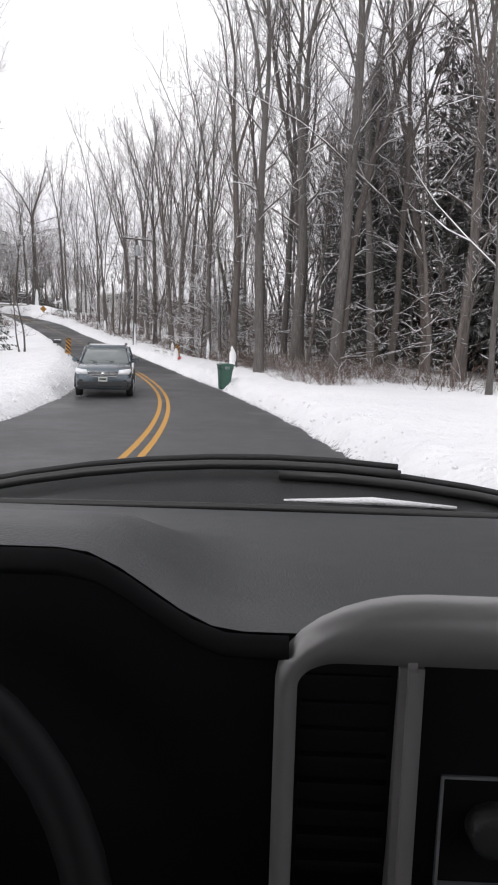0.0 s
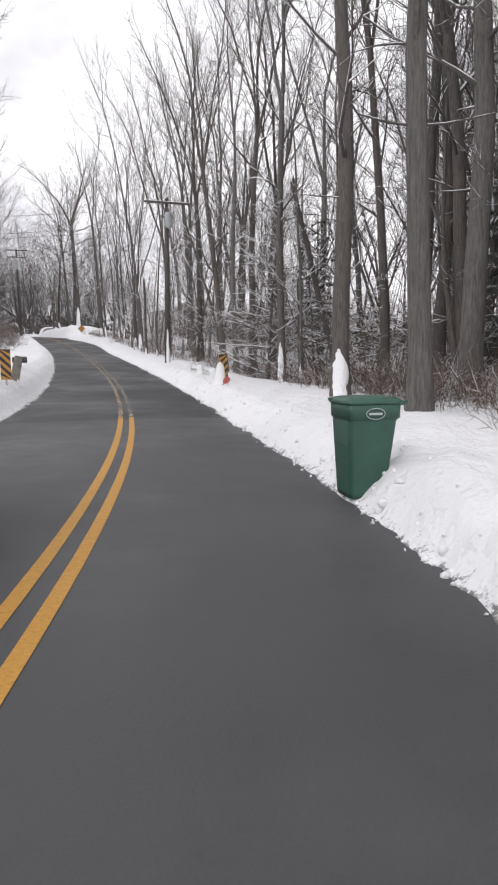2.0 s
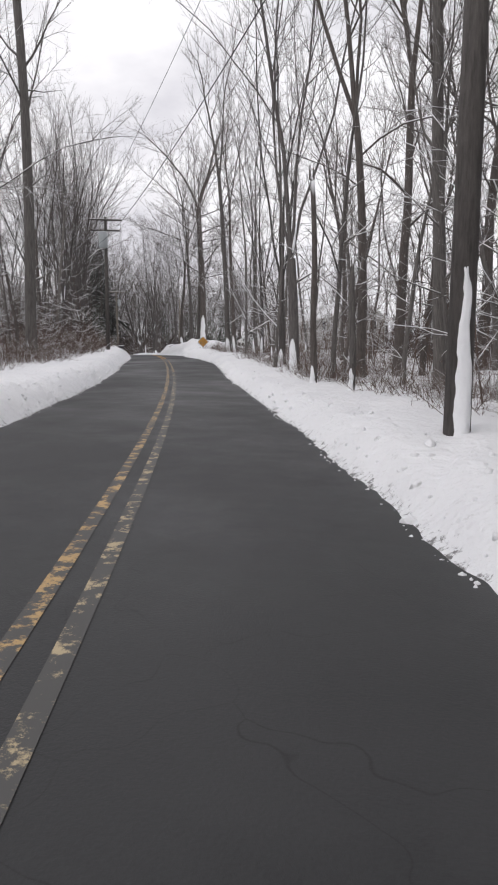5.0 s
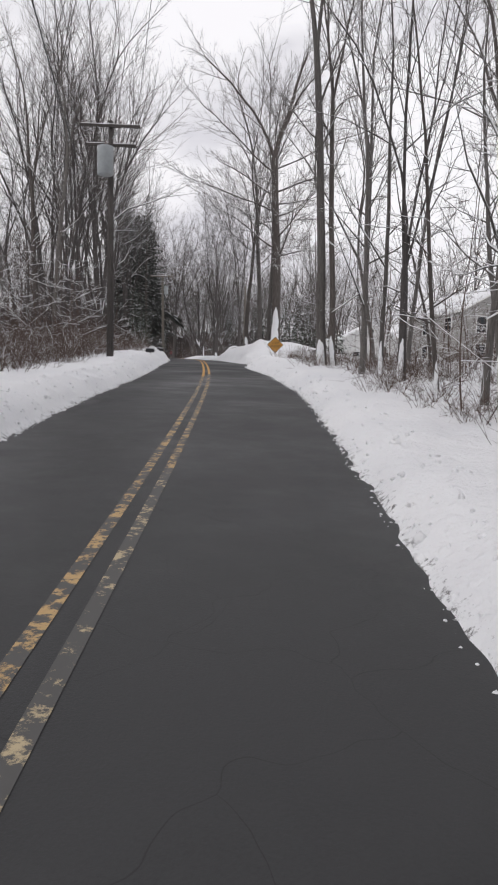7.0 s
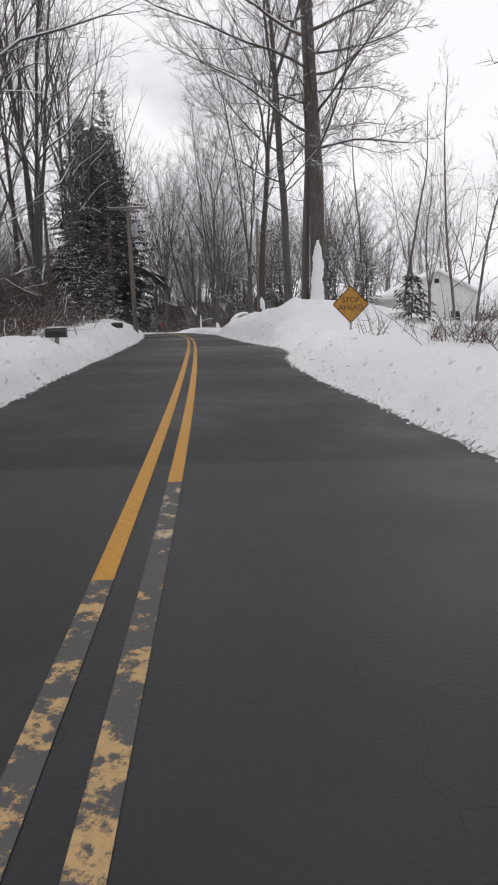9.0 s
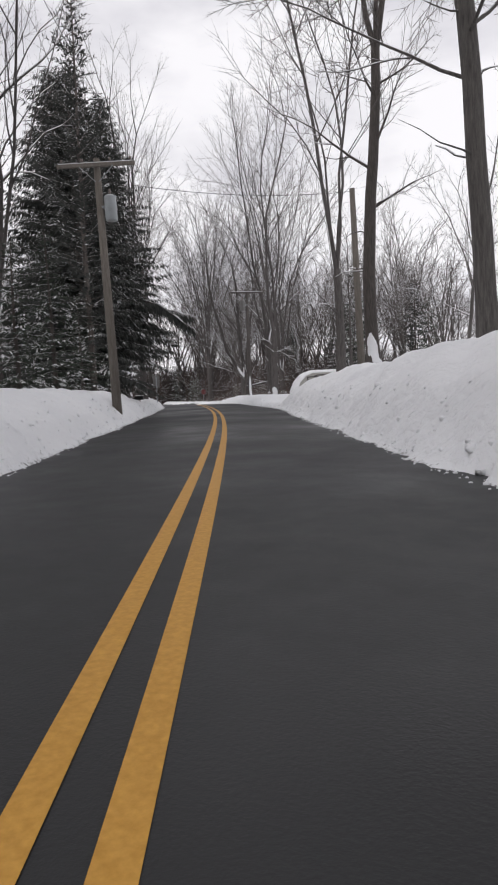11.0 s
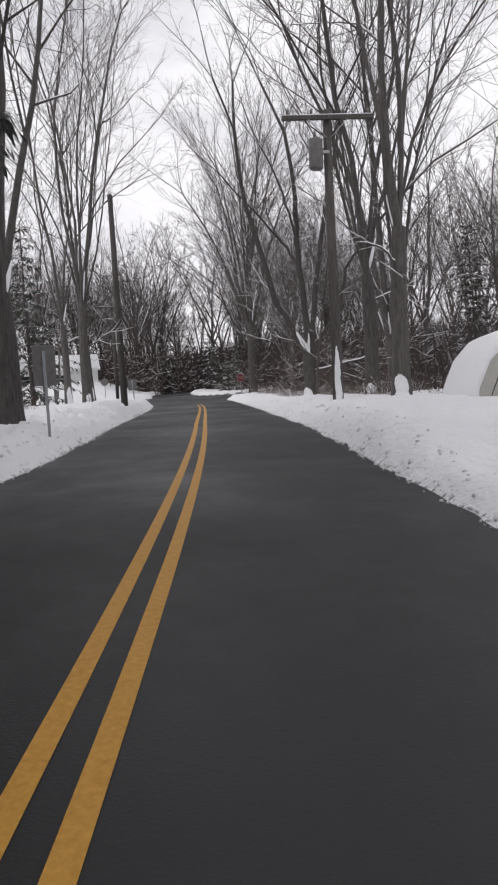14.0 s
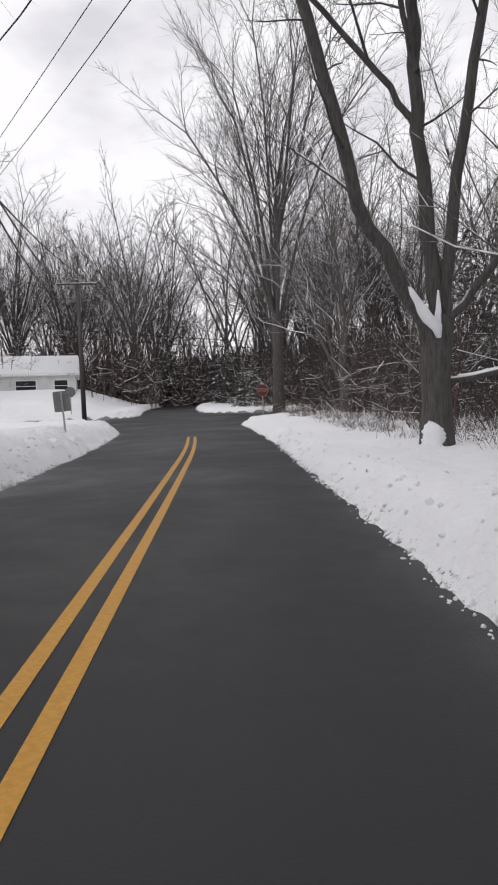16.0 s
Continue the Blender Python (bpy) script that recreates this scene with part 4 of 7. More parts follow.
def snow_patch(r, high, seed, wide=0.72, flare=0.06):
    """Blown snow that sticks to one side of a trunk or pole."""
    rng = np.random.default_rng(seed)
    sh, rows = Shape(), []
    n, left, right, mid = 26, 0.0, 0.0, 0.0
    for i in range(n + 1):
        g = i / n
        z = -0.2 + (high + 0.2) * g
        left, right, mid = 0.8 * left + rng.normal(0, 0.09), 0.8 * right + rng.normal(0, 0.09), 0.88 * mid + rng.normal(0, 0.05)
        half = wide * max(0.3, (1 - g**9)) * (1.0 - 0.3 * g)
        a0, a1 = mid - half * (1 + left), mid + half * (1 + right)
        ring = []
        for k in range(11):
            f = k / 10 * 2 - 1
            a = math.pi / 2 + 0.5 * (a0 + a1) + 0.5 * (a1 - a0) * f
            rr = r * (1.0 + flare * max(0.0, 1 - (z + 0.4) / 1.5)) + (0.03 + rng.normal(0, 0.006)) * (1 - f**4) * (1 - 0.6 * g) - 0.014 * f**6
            ring.append((rr * math.cos(a), rr * math.sin(a), z + rng.normal(0, 0.012)))
        rows.append(ring)
    return sh.loft(rows, 0, False, False)


def conifer(seed, height, reach, droop, bare=0.06, tone=0, dense=4.0, big=1.5, ragged=0.3, lift=0.0, hang=0.0, rise=0.36, whorl=5, long=()):
    """The trunk and the needled boughs of a hemlock or spruce."""
    rng = np.random.default_rng(seed)
    wood, boughs = Shape(), Shape()
    stem = curve_line(rng, (0, 0, -0.4), (0, 0, 1), height + 0.4, 10, 0.01, 0.02)
    rad = [0.012 * height * (1 - 0.93 * i / 10) + 0.01 for i in range(11)]
    wood.tube(stem, rad, 8, 0, False)
    levels = int(height / rise)
    turn = 0.0
    limbs = []
    for i in range(levels):
        f = bare + (1 - bare) * (i / levels)
        length = reach * (1 - f) ** (0.5 if lift else 0.75) * rng.uniform(0.75, 1.1) + 0.25
        for _ in range(whorl):
            turn += 2.4 + rng.normal(0, 0.2)
            limbs.append((f, turn, 0.45 * f - droop * (1 - f) + rng.normal(0, 0.1), length * rng.uniform(1 - ragged, 1.1), -0.06))
    # single boughs that reach far out over the road
    limbs += [(z / height, math.radians(a), 0.12, ll, -0.03) for z, a, ll in long]
    for f, turn, elev, ll, sink in limbs:
        k = min(int(f * 10), 9)
        p = stem[k].lerp(stem[k + 1], f * 10 - k)
        way = Vector((math.cos(turn) * math.cos(elev), math.sin(turn) * math.cos(elev), math.sin(elev)))
        n, far = (9, True) if sink > -0.05 else (4, False)
        line = curve_line(rng, p, way, ll, n, 0.10 if far else 0.06, sink)
        if far:
            rr = [0.075 * (1 - 0.85 * q / n) for q in range(n + 1)]
            for q in range(1, n - 1):
                if rng.random() < 0.7:
                    wood.tube([line[q] + Vector((0, 0, 0.04)), line[q].lerp(line[q + 1], 0.5) + Vector((0, 0, 0.07)), line[q + 1] + Vector((0, 0, 0.04))], [0.03, rng.uniform(0.045, 0.08), 0.03], 6, 1, True)
        else:
            rr = [0.018 + 0.004 * ll, 0.014, 0.010, 0.007, 0.003]
        wood.tube(line, rr, 3, 0, False)
        steps = max(3, int(ll * dense * (4.0 if far else 1.0)))
        for q in range(steps):
            g = 0.15 + 0.85 * (q + rng.uniform(0, 0.8)) / steps
            kk = min(int(g * n), n - 1)
            c = line[kk].lerp(line[kk + 1], min(1, g * n - kk))
            ax = (line[kk + 1] - line[kk]).normalized()
            lat = ax.cross(Vector((0, 0, 1)))
            lat = lat.normalized() if lat.length > 1e-3 else Vector((1, 0, 0))
            for sgn in (-1, 1):
                sl = (0.24 + 0.13 * ll * (1 - g)) * rng.uniform(0.7, 1.3) * big
                d = (ax * rng.uniform(0.25, 0.8) + lat * sgn * rng.uniform(0.3, 1.0) + Vector((0, 0, rng.uniform(-0.75 - hang, 0.0) + lift))).normalized()
                if far:
                    # side sprays first, with needles hanging from them in curtains
                    c = c + lat * (sgn * rng.uniform(0.0, 0.9) * (1.1 - g)) if rng.random() < 0.7 else c
                    d, sl = (ax * rng.uniform(-0.2, 0.5) + lat * rng.uniform(-0.4, 0.4) + Vector((0, 0, -1.0))).normalized(), rng.uniform(0.2, 0.6)
                wv = d.cross(Vector((rng.normal(0, 0.5), rng.normal(0, 0.5), 1))).normalized() * sl * (0.06 if far else 0.10 if hang else 0.15)
                tip = c + d * sl + Vector((0, 0, -0.15 * sl))
                m1 = c + d * sl * 0.45
                boughs.add([c, m1 + wv - Vector((0, 0, 0.03)), tip, m1 - wv - Vector((0, 0, 0.03))], [(0, 1, 2), (0, 2, 3)])
    return wood.mesh("trunk", [M_BARK, M_SNOW]), boughs.mesh("crown", [M_NEEDLE_SNOWY if tone else M_NEEDLE])


CONIFERS = {
    "hemlock": [(*conifer(5, 18, 4.8, 0.2, 0.12, 0, 15.0, 0.85, 0.5, 0.0, 0.9, 0.25, 7), 18), (*conifer(6, 16, 4.4, 0.24, 0.12, 0, 15.0, 0.85, 0.5, 0.0, 0.9, 0.25, 7), 16)],
    "tall_hemlock": [(*conifer(25, 17, 5.2, 0.22, 0.2, 0, 14.0, 0.85, 0.35, 0.0, 1.1, 0.25, 7, ((6.0, -40, 7.0), (5.3, -55, 5.4), (5.6, -20, 5.2))), 17)],
    "white_pine": [(*conifer(35, 13.5, 2.9, -0.2, 0.2, 0, 7.0, 0.8, 0.9, 0.6, 0.0, 0.34, 6), 13.5)],
    "pine": [(*conifer(15, 12, 2.9, 0.2, 0.06, 0, 5.0, 1.15), 12), (*conifer(16, 11, 2.7, 0.15, 0.06, 0, 5.0, 1.15), 11)],
    "spruce": [(*conifer(7, 10, 2.3, 0.15, 0.02, 1, 7.0, 0.85), 10), (*conifer(8, 8, 2.2, 0.3, 0.01, 1, 7.0, 0.85), 8)],
    "bush": [(*conifer(9, 3.2, 1.7, 0.0, 0.02, 1), 3.2)],
}
CONIFER_LABEL = {
    "hemlock": "tall dark green hemlock with drooping boughs dusted with snow",
    "white_pine": "ragged dark green pine with uneven upswept boughs",
    "tall_hemlock": "tall dark hemlock with a bare lower trunk and snowy boughs",
    "pine": "dark green pine dusted with snow among bare trees",
    "spruce": "dark green spruce with snow on its boughs",
    "bush": "low evergreen shrub laden with snow",
}


def evergreen(kind, s, o, height, variant=0, turn=0.0, wide=1.0):
    trunk, boughs, h = CONIFERS[kind][variant % len(CONIFERS[kind])]
    k = height / h
    ob = thing("shrub" if kind == "bush" else "conifer_tree", spot(s, o, turn) @ Matrix.Diagonal((k * wide, k * wide, k, 1)), CONIFER_LABEL[kind], "shrub" if kind == "bush" else "conifer", "evergreens along the road")
    for name, me in (("trunk", trunk), ("crown", boughs)):
        q = new(name, me)
        q.parent = ob
    return ob


# right side, along the first bend
tree("forest", 32.9, 8.8, .72, 28, 3, 10, (0, 1.2))
tree("forest", 33.3, 4.9, .52, 24, 1, 80, (0, 0.8))
tree("forest", 37.0, 4.55, .50, 21, 2, 40, (0, 1.8), 1.15)
tree("forest", 29.2, 13.6, .6, 24, 2, 120, (0, 1.0))
tree("forest", 35.9, 12.4, .6, 23, 3, 200, (0, 1.5))
tree("forest", 32.0, 11.5, .4, 20, 4, 60, (0, 1.0))
tree("forest", 34.1, 14.8, .65, 25, 0, 160, (0, 1.2))
tree("forest", 29.5, 16.1, .46, 22, 1, 20)
tree("forest", 47.0, 12.6, .62, 25, 2, 75, (0, -0.5))
tree("forest", 44.0, 10.2, .5, 24, 3, 15)
tree("forest", 41.5, 10.4, .55, 25, 4, 190, (0, 1.0))
tree("forest", 38.3, 8.8, .86, 25, 1, 230, (0, 1.2))
tree("forest", 42.2, 8.0, .3, 22, 0, 130)
tree("forest", 46.4, 5.6, .30, 20, 1, 90, (0, -1.5), 1.6)
tree("slender", 46.2, 6.3, .15, 12, 3, 30, (0, 0.0), 0.9)
tree("snag", 47.3, 6.75, .27, 4.9, 2, 30, (0, 1.0), 0.8)
tree("dead_fir", 49.4, 5.9, .16, 8.5, 0, 20, (0, 2))
tree("dead_fir", 50.6, 6.6, .16, 9.5, 1, 140, (0, -2))
tree("dead_fir", 48.4, 7.6, .13, 7.0, 0, 250, (0, -3))
tree("snag", 47.2, 8.5, .22, 9.0, 2, 0, (0, -14.0))
tree("forest", 55.6, 5.4, .32, 19, 2, 10, (0, -4), 0.8)
tree("forest", 53.9, 5.6, .28, 18, 3, 110, (0, 6))
tree("forest", 54.8, 6.6, .36, 21, 4, 50, (0, -2))
tree("forest", 63.9, 5.9, .4, 21, 0, 100, (0, 1))
tree("forest", 68.6, 8.6, .4, 22, 1, 65, (0, -2))
tree("forest", 70.6, 6.9, .42, 20, 3, 20, (0, -5))
tree("forest", 78.5, 8.3, .42, 22, 2, 150)
tree("forest", 76.0, 14.7, .5, 23, 4, 10)
tree("narrow", 80.8, 4.6, .40, 21, 0, 20, (0, -1), 1.3)
tree("snag", 72.0, 3.6, .2, 6.4, 0, 10, (0, 0), 0.5)
tree("snag", 68.0, 3.7, .17, 3.2, 1, 70, (0, 1), 0.5)
tree("slender", 83.5, 4.2, .16, 13, 1, 10, (0, 1), 0.9)
tree("narrow", 87.3, 5.2, .3, 20, 1, 100, (0, 0), 0.8)
tree("slender", 100.1, 5.0, .19, 17, 1, 40, (0, 0), 0.4)
tree("slender", 103.5, 7.6, .18, 16, 3, 90, (0, 1))
tree("narrow", 97.6, 5.75, .22, 16, 2, 30, (0, 1.5), 1.3)
tree("forest", 106.3, 4.5, .47, 23, 3, 10, (0, -3.2), 1.1)
tree("forest", 106.0, 4.95, .24, 20, 4, 70, (-3.6, -1.4), 1.3)
tree("forest", 111.5, 7.6, .30, 21, 1, 130, (0, 0.4), 0.4)
tree("slender", 94.3, 5.9, .13, 12, 2, 160, (0, 1), 0.8)
tree("slender", 99.0, 5.4, .16, 14, 3, 40, (0, 0), 1.2)
tree("slender", 96.9, 8.7, .2, 13, 1, 110, (0, 1), 0.9)
tree("slender", 110.0, 5.0, .11, 8, 2, 50, (0, 4))
tree("oak", 135.6, 5.75, .80, 27, 0, 30, (0, 2.0), 3.1)
tree("oak", 139.5, 4.9, .44, 23, 1, 60, (0, -2.5))
tree("forest", 136.3, 5.2, .42, 24, 1, 200, (0, -0.8))
tree("slender", 145.0, 13.5, .2, 14, 0, 0)
tree("slender", 149.0, 12.0, .22, 15, 1, 50)
tree("slender", 147.0, 19.5, .22, 14, 3, 90)
tree("slender", 140.5, 15.0, .2, 15, 1, 130)
tree("narrow", 153.4, 4.45, .36, 19, 1, 215, (0, 0))
tree("forest", 149.2, 4.75, .55, 22, 0, 20, (0, -4.0), 1.2)
tree("slender", 153.0, 9.6, .2, 11, 3, 80)
# right side, past the camper
tree("narrow", 177.6, 5.2, .52, 22, 2, 120, (0, 0.5), 0.6)
tree("narrow", 184.0, 5.95, .58, 21, 0, 60, (0, -0.5), 0.45)
tree("spread", 186.8, 7.6, .5, 20, 2, 10)
tree("narrow", 179.5, 12.0, .3, 15, 1, 80)
tree("leaning", 191.6, 4.6, .62, 20, 0, 0, (0, 0), 0.5)
tree("slender", 184.0, 3.7, .1, 9, 0, 0, (0, 3))
tree("spread", 213.0, 7.4, .35, 12, 3, 90)
tree("fan", 226.5, 6.3, .8, 27, 0, 20)
tree("wood", 203.0, 8.0, .25, 13, 2, 300)
# left side
tree("spread", 129.5, -12.6, .5, 21, 1, 200)
tree("spread", 137.0, -11.5, .4, 15, 3, 20)
tree("wood", 131.0, -9.0, .36, 17, 4, 300)
tree("narrow", 186.6, -5.55, .40, 19, 1, 40, (0, 0.5), 0.4)
tree("spread", 172.6, -4.75, .48, 20, 3, 60, (0, 1))
evergreen("bush", 35.5, -9.0, 2.6, 0, 20)
evergreen("bush", 44.5, -8.2, 2.6, 0, 120)
tree("slender", 40.7, -6.5, .13, 5.5, 2, 60, (0, 4))
tree("slender", 41.1, -6.8, .1, 5.0, 0, 10, (0, -12))
tree("forest", 89.4, -7.8, .58, 36, 3, 0, (0, 0.5))
tree("spread", 126.5, -8.3, .5, 22, 2, 60)
tree("narrow", 122.0, -9.0, .36, 20, 2, 10)
tree("wood", 133.5, -9.8, .34, 18, 2, 140)
tree("spread", 141.4, -9.1, .60, 22, 0, 10)
tree("spread", 148.6, -8.0, .34, 19, 1, 100)
tree("forest", 143.6, -10.6, .34, 19, 2, 40)
tree("forest", 146.0, -9.4, .26, 17, 4, 140)
tree("narrow", 120.5, -9.6, .45, 21, 1, 20)
tree("forest", 118.5, -10.0, .3, 19, 3, 100)
tree("forest", 123.0, -12.0, .4, 21, 2, 10)
tree("wood", 174.5, -9.6, .3, 14, 1, 30)
tree("narrow", 192.3, -6.35, .34, 18, 2, 15, (0, -0.5), 0.9)
tree("narrow", 191.3, -7.3, .34, 17, 0, 75, (0, 0), 0.8)
tree("slender", 205.0, -10.5, .2, 9, 1, 10)

evergreen("hemlock", 41, 15.0, 19, 0, 0)
evergreen("pine", 38, 18.5, 21, 1, 40)
evergreen("hemlock", 45, 17.0, 20, 0, 90)
evergreen("pine", 35, 21.0, 19, 1, 140)
evergreen("pine", 42, 22.0, 21, 0, 200)
evergreen("pine", 50, 20.0, 18, 1, 10)
evergreen("pine", 31, 24.0, 20, 0, 250)
evergreen("hemlock", 37, 14.2, 14, 1, 300, 0.8)
evergreen("hemlock", 33, 18.0, 19, 0, 20)
evergreen("hemlock", 29, 19.0, 18, 1, 77)
evergreen("bush", 36.5, 15.5, 2.8, 0, 10)
evergreen("bush", 33.5, 15.6, 2.2, 0, 90)
evergreen("spruce", 50.5, 8.6, 8, 1, 10, 1.25)
evergreen("white_pine", 156.0, -6.0, 17.5, 0, 30, 0.72)
evergreen("spruce", 147.5, -7.0, 4.8, 0, 70, 1.4)
evergreen("spruce", 150.4, -6.5, 5.8, 0, 20, 1.25)
evergreen("spruce", 198.0, -10.6, 10.5, 1, 40, 1.1)
evergreen("spruce", 140, -6.9, 5.5, 1, 0, 1.2)
evergreen("spruce", 155.5, -6.4, 4.2, 1, 15, 1.5)
evergreen("hemlock", 159.5, -6.9, 16, 0, 75, 1.25)
evergreen("hemlock", 162.0, -8.4, 18, 1, 15, 1.25)
evergreen("tall_hemlock", 164.6, -6.2, 17, 0, 0, 1.0)
evergreen("hemlock", 168.4, -7.6, 13, 1, 240, 1.0)
evergreen("spruce", 181.5, -9.4, 8, 1, 100, 1.2)
evergreen("spruce", 186, -12.0, 9, 0, 10)
evergreen("spruce", 187.5, 15.1, 12.4, 0, 0, 1.1)
evergreen("spruce", 177.0, 17.5, 7.5, 1, 100)
evergreen("spruce", 139.0, 9.2, 4.2, 0, 0, 1.1)
evergreen("bush", 141.0, 12.6, 3.0, 0, 40)
evergreen("bush", 128.6, 8.2, 2.0, 0, 80)
evergreen("spruce", 142, 7.6, 5.0, 1, 60)
for i, (s, o, h) in enumerate(((190, 15, 9), (198, 16, 10), (206, 13, 9), (213, 15, 10), (228, 12, 9), (186, 20, 10))):
    evergreen("pine", s, o, h, i, 37 * i, 1.1)
for i, (s, o, h) in enumerate(((249, 4, 8), (254, 9, 10), (258, -3, 10), (262, 14, 11), (256, -20, 9))):
    evergreen("pine", s, o, h, i, 53 * i, 1.3)
evergreen("spruce", 233, 4.6, 4.2, 1, 30, 1.3)
evergreen("spruce", 237, 6.0, 5.0, 0, 130, 1.2)


def scatter_trees():
    """The woods: single trees near the road."""
    rng = random.Random(11)
    placed = []
    zones = (  # s from, to, o from, to, how many, kinds, how tall
        (20, 116, 8.0, 24, 52, ("wood", "wood", "slender", "forest"), 0.92),
        (38, 60, 10, 24, 12, ("wood", "wood", "slender"), 0.92),
        (56, 93, 4.8, 8, 15, ("slender", "slender", "wood"), 0.9),
        (70, 108, -24, -8.5, 32, ("wood", "slender", "wood"), 0.85),
        (108, 134, -24, -10, 14, ("wood", "slender", "wood"), 0.85),
        (136, 176, -24, -13, 8, ("wood", "slender"), 0.75),
        (184, 244, 9, 24, 16, ("wood", "slender", "wood"), 0.62),
        (156, 176, 20, 34, 6, ("wood", "narrow"), 0.7),
        (40, 70, -26, -14, 9, ("wood", "wood", "narrow"), 0.8),
        (228, 246, -34, -14, 7, ("spread", "narrow", "wood"), 0.62),
    )
    for a, b, c, d, count, kinds, tall in zones:
        tries = 0
        while count and tries < 4000:
            tries += 1
            s, o = rng.uniform(a, b), rng.uniform(c, d)
            if 117 < s < 132 and 12 < o < 26 or any((s - p) ** 2 + (o - q) ** 2 < 2.6 for p, q in placed):
                continue
            placed.append((s, o))
            kind = rng.choice(kinds)
            i = rng.randrange(5)
            h = TREES[kind][i % len(TREES[kind])][2] * rng.uniform(0.75, 1.05) * tall
            tree(kind, s, o, None, h, i, rng.uniform(0, 360), (0, rng.gauss(0, 1.8)))
            count -= 1


scatter_trees()


def far_woods():
    """Woods too far off to count, as one mesh."""
    rng = np.random.default_rng(21)
    kits = []
    for i in range(5):
        wood = Shape()
        h = (19, 21, 17, 22, 18)[i]
        fork = h * rng.uniform(0.3, 0.5)
        stem = curve_line(rng, (0, 0, -1), (0, 0, 1), fork + 1, 4, 0.04, 0.02)
        wood.tube(stem, [0.22, 0.2, 0.18, 0.16, 0.14], 5, 0, False)
        turn = rng.uniform(0, 6.28)
        for q in range(3):
            turn += 2.1 + rng.normal(0, 0.3)
            bough(rng, wood, wood, stem[-1], side_way(rng, (0, 0, 1), (0.06, 0.3, 0.42)[q], turn), (h - fork) * rng.uniform(0.8, 1.0), 0.1, 0, 3, 2.6, 0.07, 0.07, (4, 2, 1), 0.0, 0.15)
        kits.append((np.array(wood.v), wood.f))
    for i in range(4):
        # fuller, fan-shaped crowns for the trees that close the view
        wood = Shape()
        h = (21, 24, 19, 22)[i]
        stem = curve_line(rng, (0, 0, -1), (0, 0, 1), h * 0.34 + 1, 3, 0.03, 0.0)
        wood.tube(stem, [0.34, 0.3, 0.27, 0.22], 5, 0, False)
        turn = 0.0
        for q in range(6):
            turn += 2.4 + rng.normal(0, 0.2)
            bough(rng, wood, wood, stem[-1] - Vector((0, 0, 0.4 * q)), side_way(rng, (0, 0, 1), (0.05, 0.3, 0.5, 0.2, 0.6, 0.4)[q], turn), h * (0.64, 0.6, 0.5, 0.6, 0.46, 0.56)[q], 0.14, 0, 3, 3.0, 0.05, 0.13, (6, 3, 2), 0.0, 0.25)
        kits.append((np.array(wood.v), wood.f))
    verts, faces, total = [], [], 0
    spots = []
    def fill(a, b, c, d, count):
        for _ in range(count):
            spots.append((rng.uniform(a, b), rng.uniform(c, d)))
    fill(20, 124, 22, 42, 48)
    fill(30, 75, 24, 40, 20)
    fill(124, 180, 30, 50, 24)
    fill(180, 250, 24, 50, 24)
    fill(60, 180, -42, -22, 30)
    fill(180, 250, -58, -38, 18)
    fill(248, 290, 4, 30, 34)
    fill(228, 262, -45, -24, 18)
    fill(262, 300, -30, -4, 38)
    fill(10, 60, -58, -28, 26)
    full = len(spots)
    fill(24, 68, 15, 32, 18)
    for j, (s, o) in enumerate(spots):
        kv, kf = kits[int(rng.integers(5, 9)) if s > 205 or j >= full else int(rng.integers(5))]
        a, k = rng.uniform(0, 6.28), rng.uniform(0.8, 1.1) * ((1.08 if s > 225 else 0.8) if s > 180 else 0.78 if o < 0 else 0.85)
        x, y = at(s, o)
        rot = np.array([[math.cos(a), -math.sin(a), 0], [math.sin(a), math.cos(a), 0], [0, 0, 1]])
        verts.append(kv * k @ rot.T + np.array([float(x), float(y), float(ground_z(s, o))]))
        faces.extend([tuple(i + total for i in f) for f in kf])
        total += len(kv)
    woods = len(faces)
    # the tangle of stems and twigs low down between the far trees
    for a, b, c, d, count, high, fat in ((240, 276, 7, 50, 17000, 9.0, 2.0), (256, 300, -24, 7, 19000, 8.5, 2.5), (116, 146, -15, -7.6, 9000, 3.4, 0.5), (226, 285, -52, -22, 9000, 7.0, 1.8), (22, 122, 17, 36, 9000, 5.5, 1.0), (62, 182, -34, -15, 6500, 5.0, 1.0), (180, 203, 8.0, 32, 4500, 4.2, 1.1), (203, 242, 8.0, 32, 11500, 7.5, 1.1),
                                         (176, 240, -44, -24, 2600, 4.5, 1.0), (20, 62, -44, -22, 2200, 4.5, 1.0), (122, 180, 27, 46, 3500, 4.5, 1.0)):
        s, o, h = rng.uniform(a, b, count), rng.uniform(c, d, count), high * rng.uniform(0.2, 1.0, count)
        x, y = at(s, o)
        p = np.stack([x, y, ground_z(s, o) - 0.1], -1)
        twig = rng.random(count) < 0.72
        lean = rng.normal(0, 0.34, (count, 2)) * h[:, None]
        q = p + np.concatenate([lean, h[:, None]], 1)
        p[twig, 2] += (h * rng.uniform(0.1, 0.8, count))[twig]
        q[twig] = p[twig] + np.stack([rng.normal(0, 0.9, count), rng.normal(0, 0.9, count), rng.uniform(0.0, 1.2, count)], -1)[twig]
        r = np.where(twig, 0.02, rng.uniform(0.025, 0.06, count)) * fat
        u = np.cross(q - p, np.array([0.3, 0.5, 0.81]))
        u = u / np.linalg.norm(u, axis=1)[:, None] * r[:, None]
        w = np.cross(q - p, u)
        w = w / np.linalg.norm(w, axis=1)[:, None] * r[:, None]
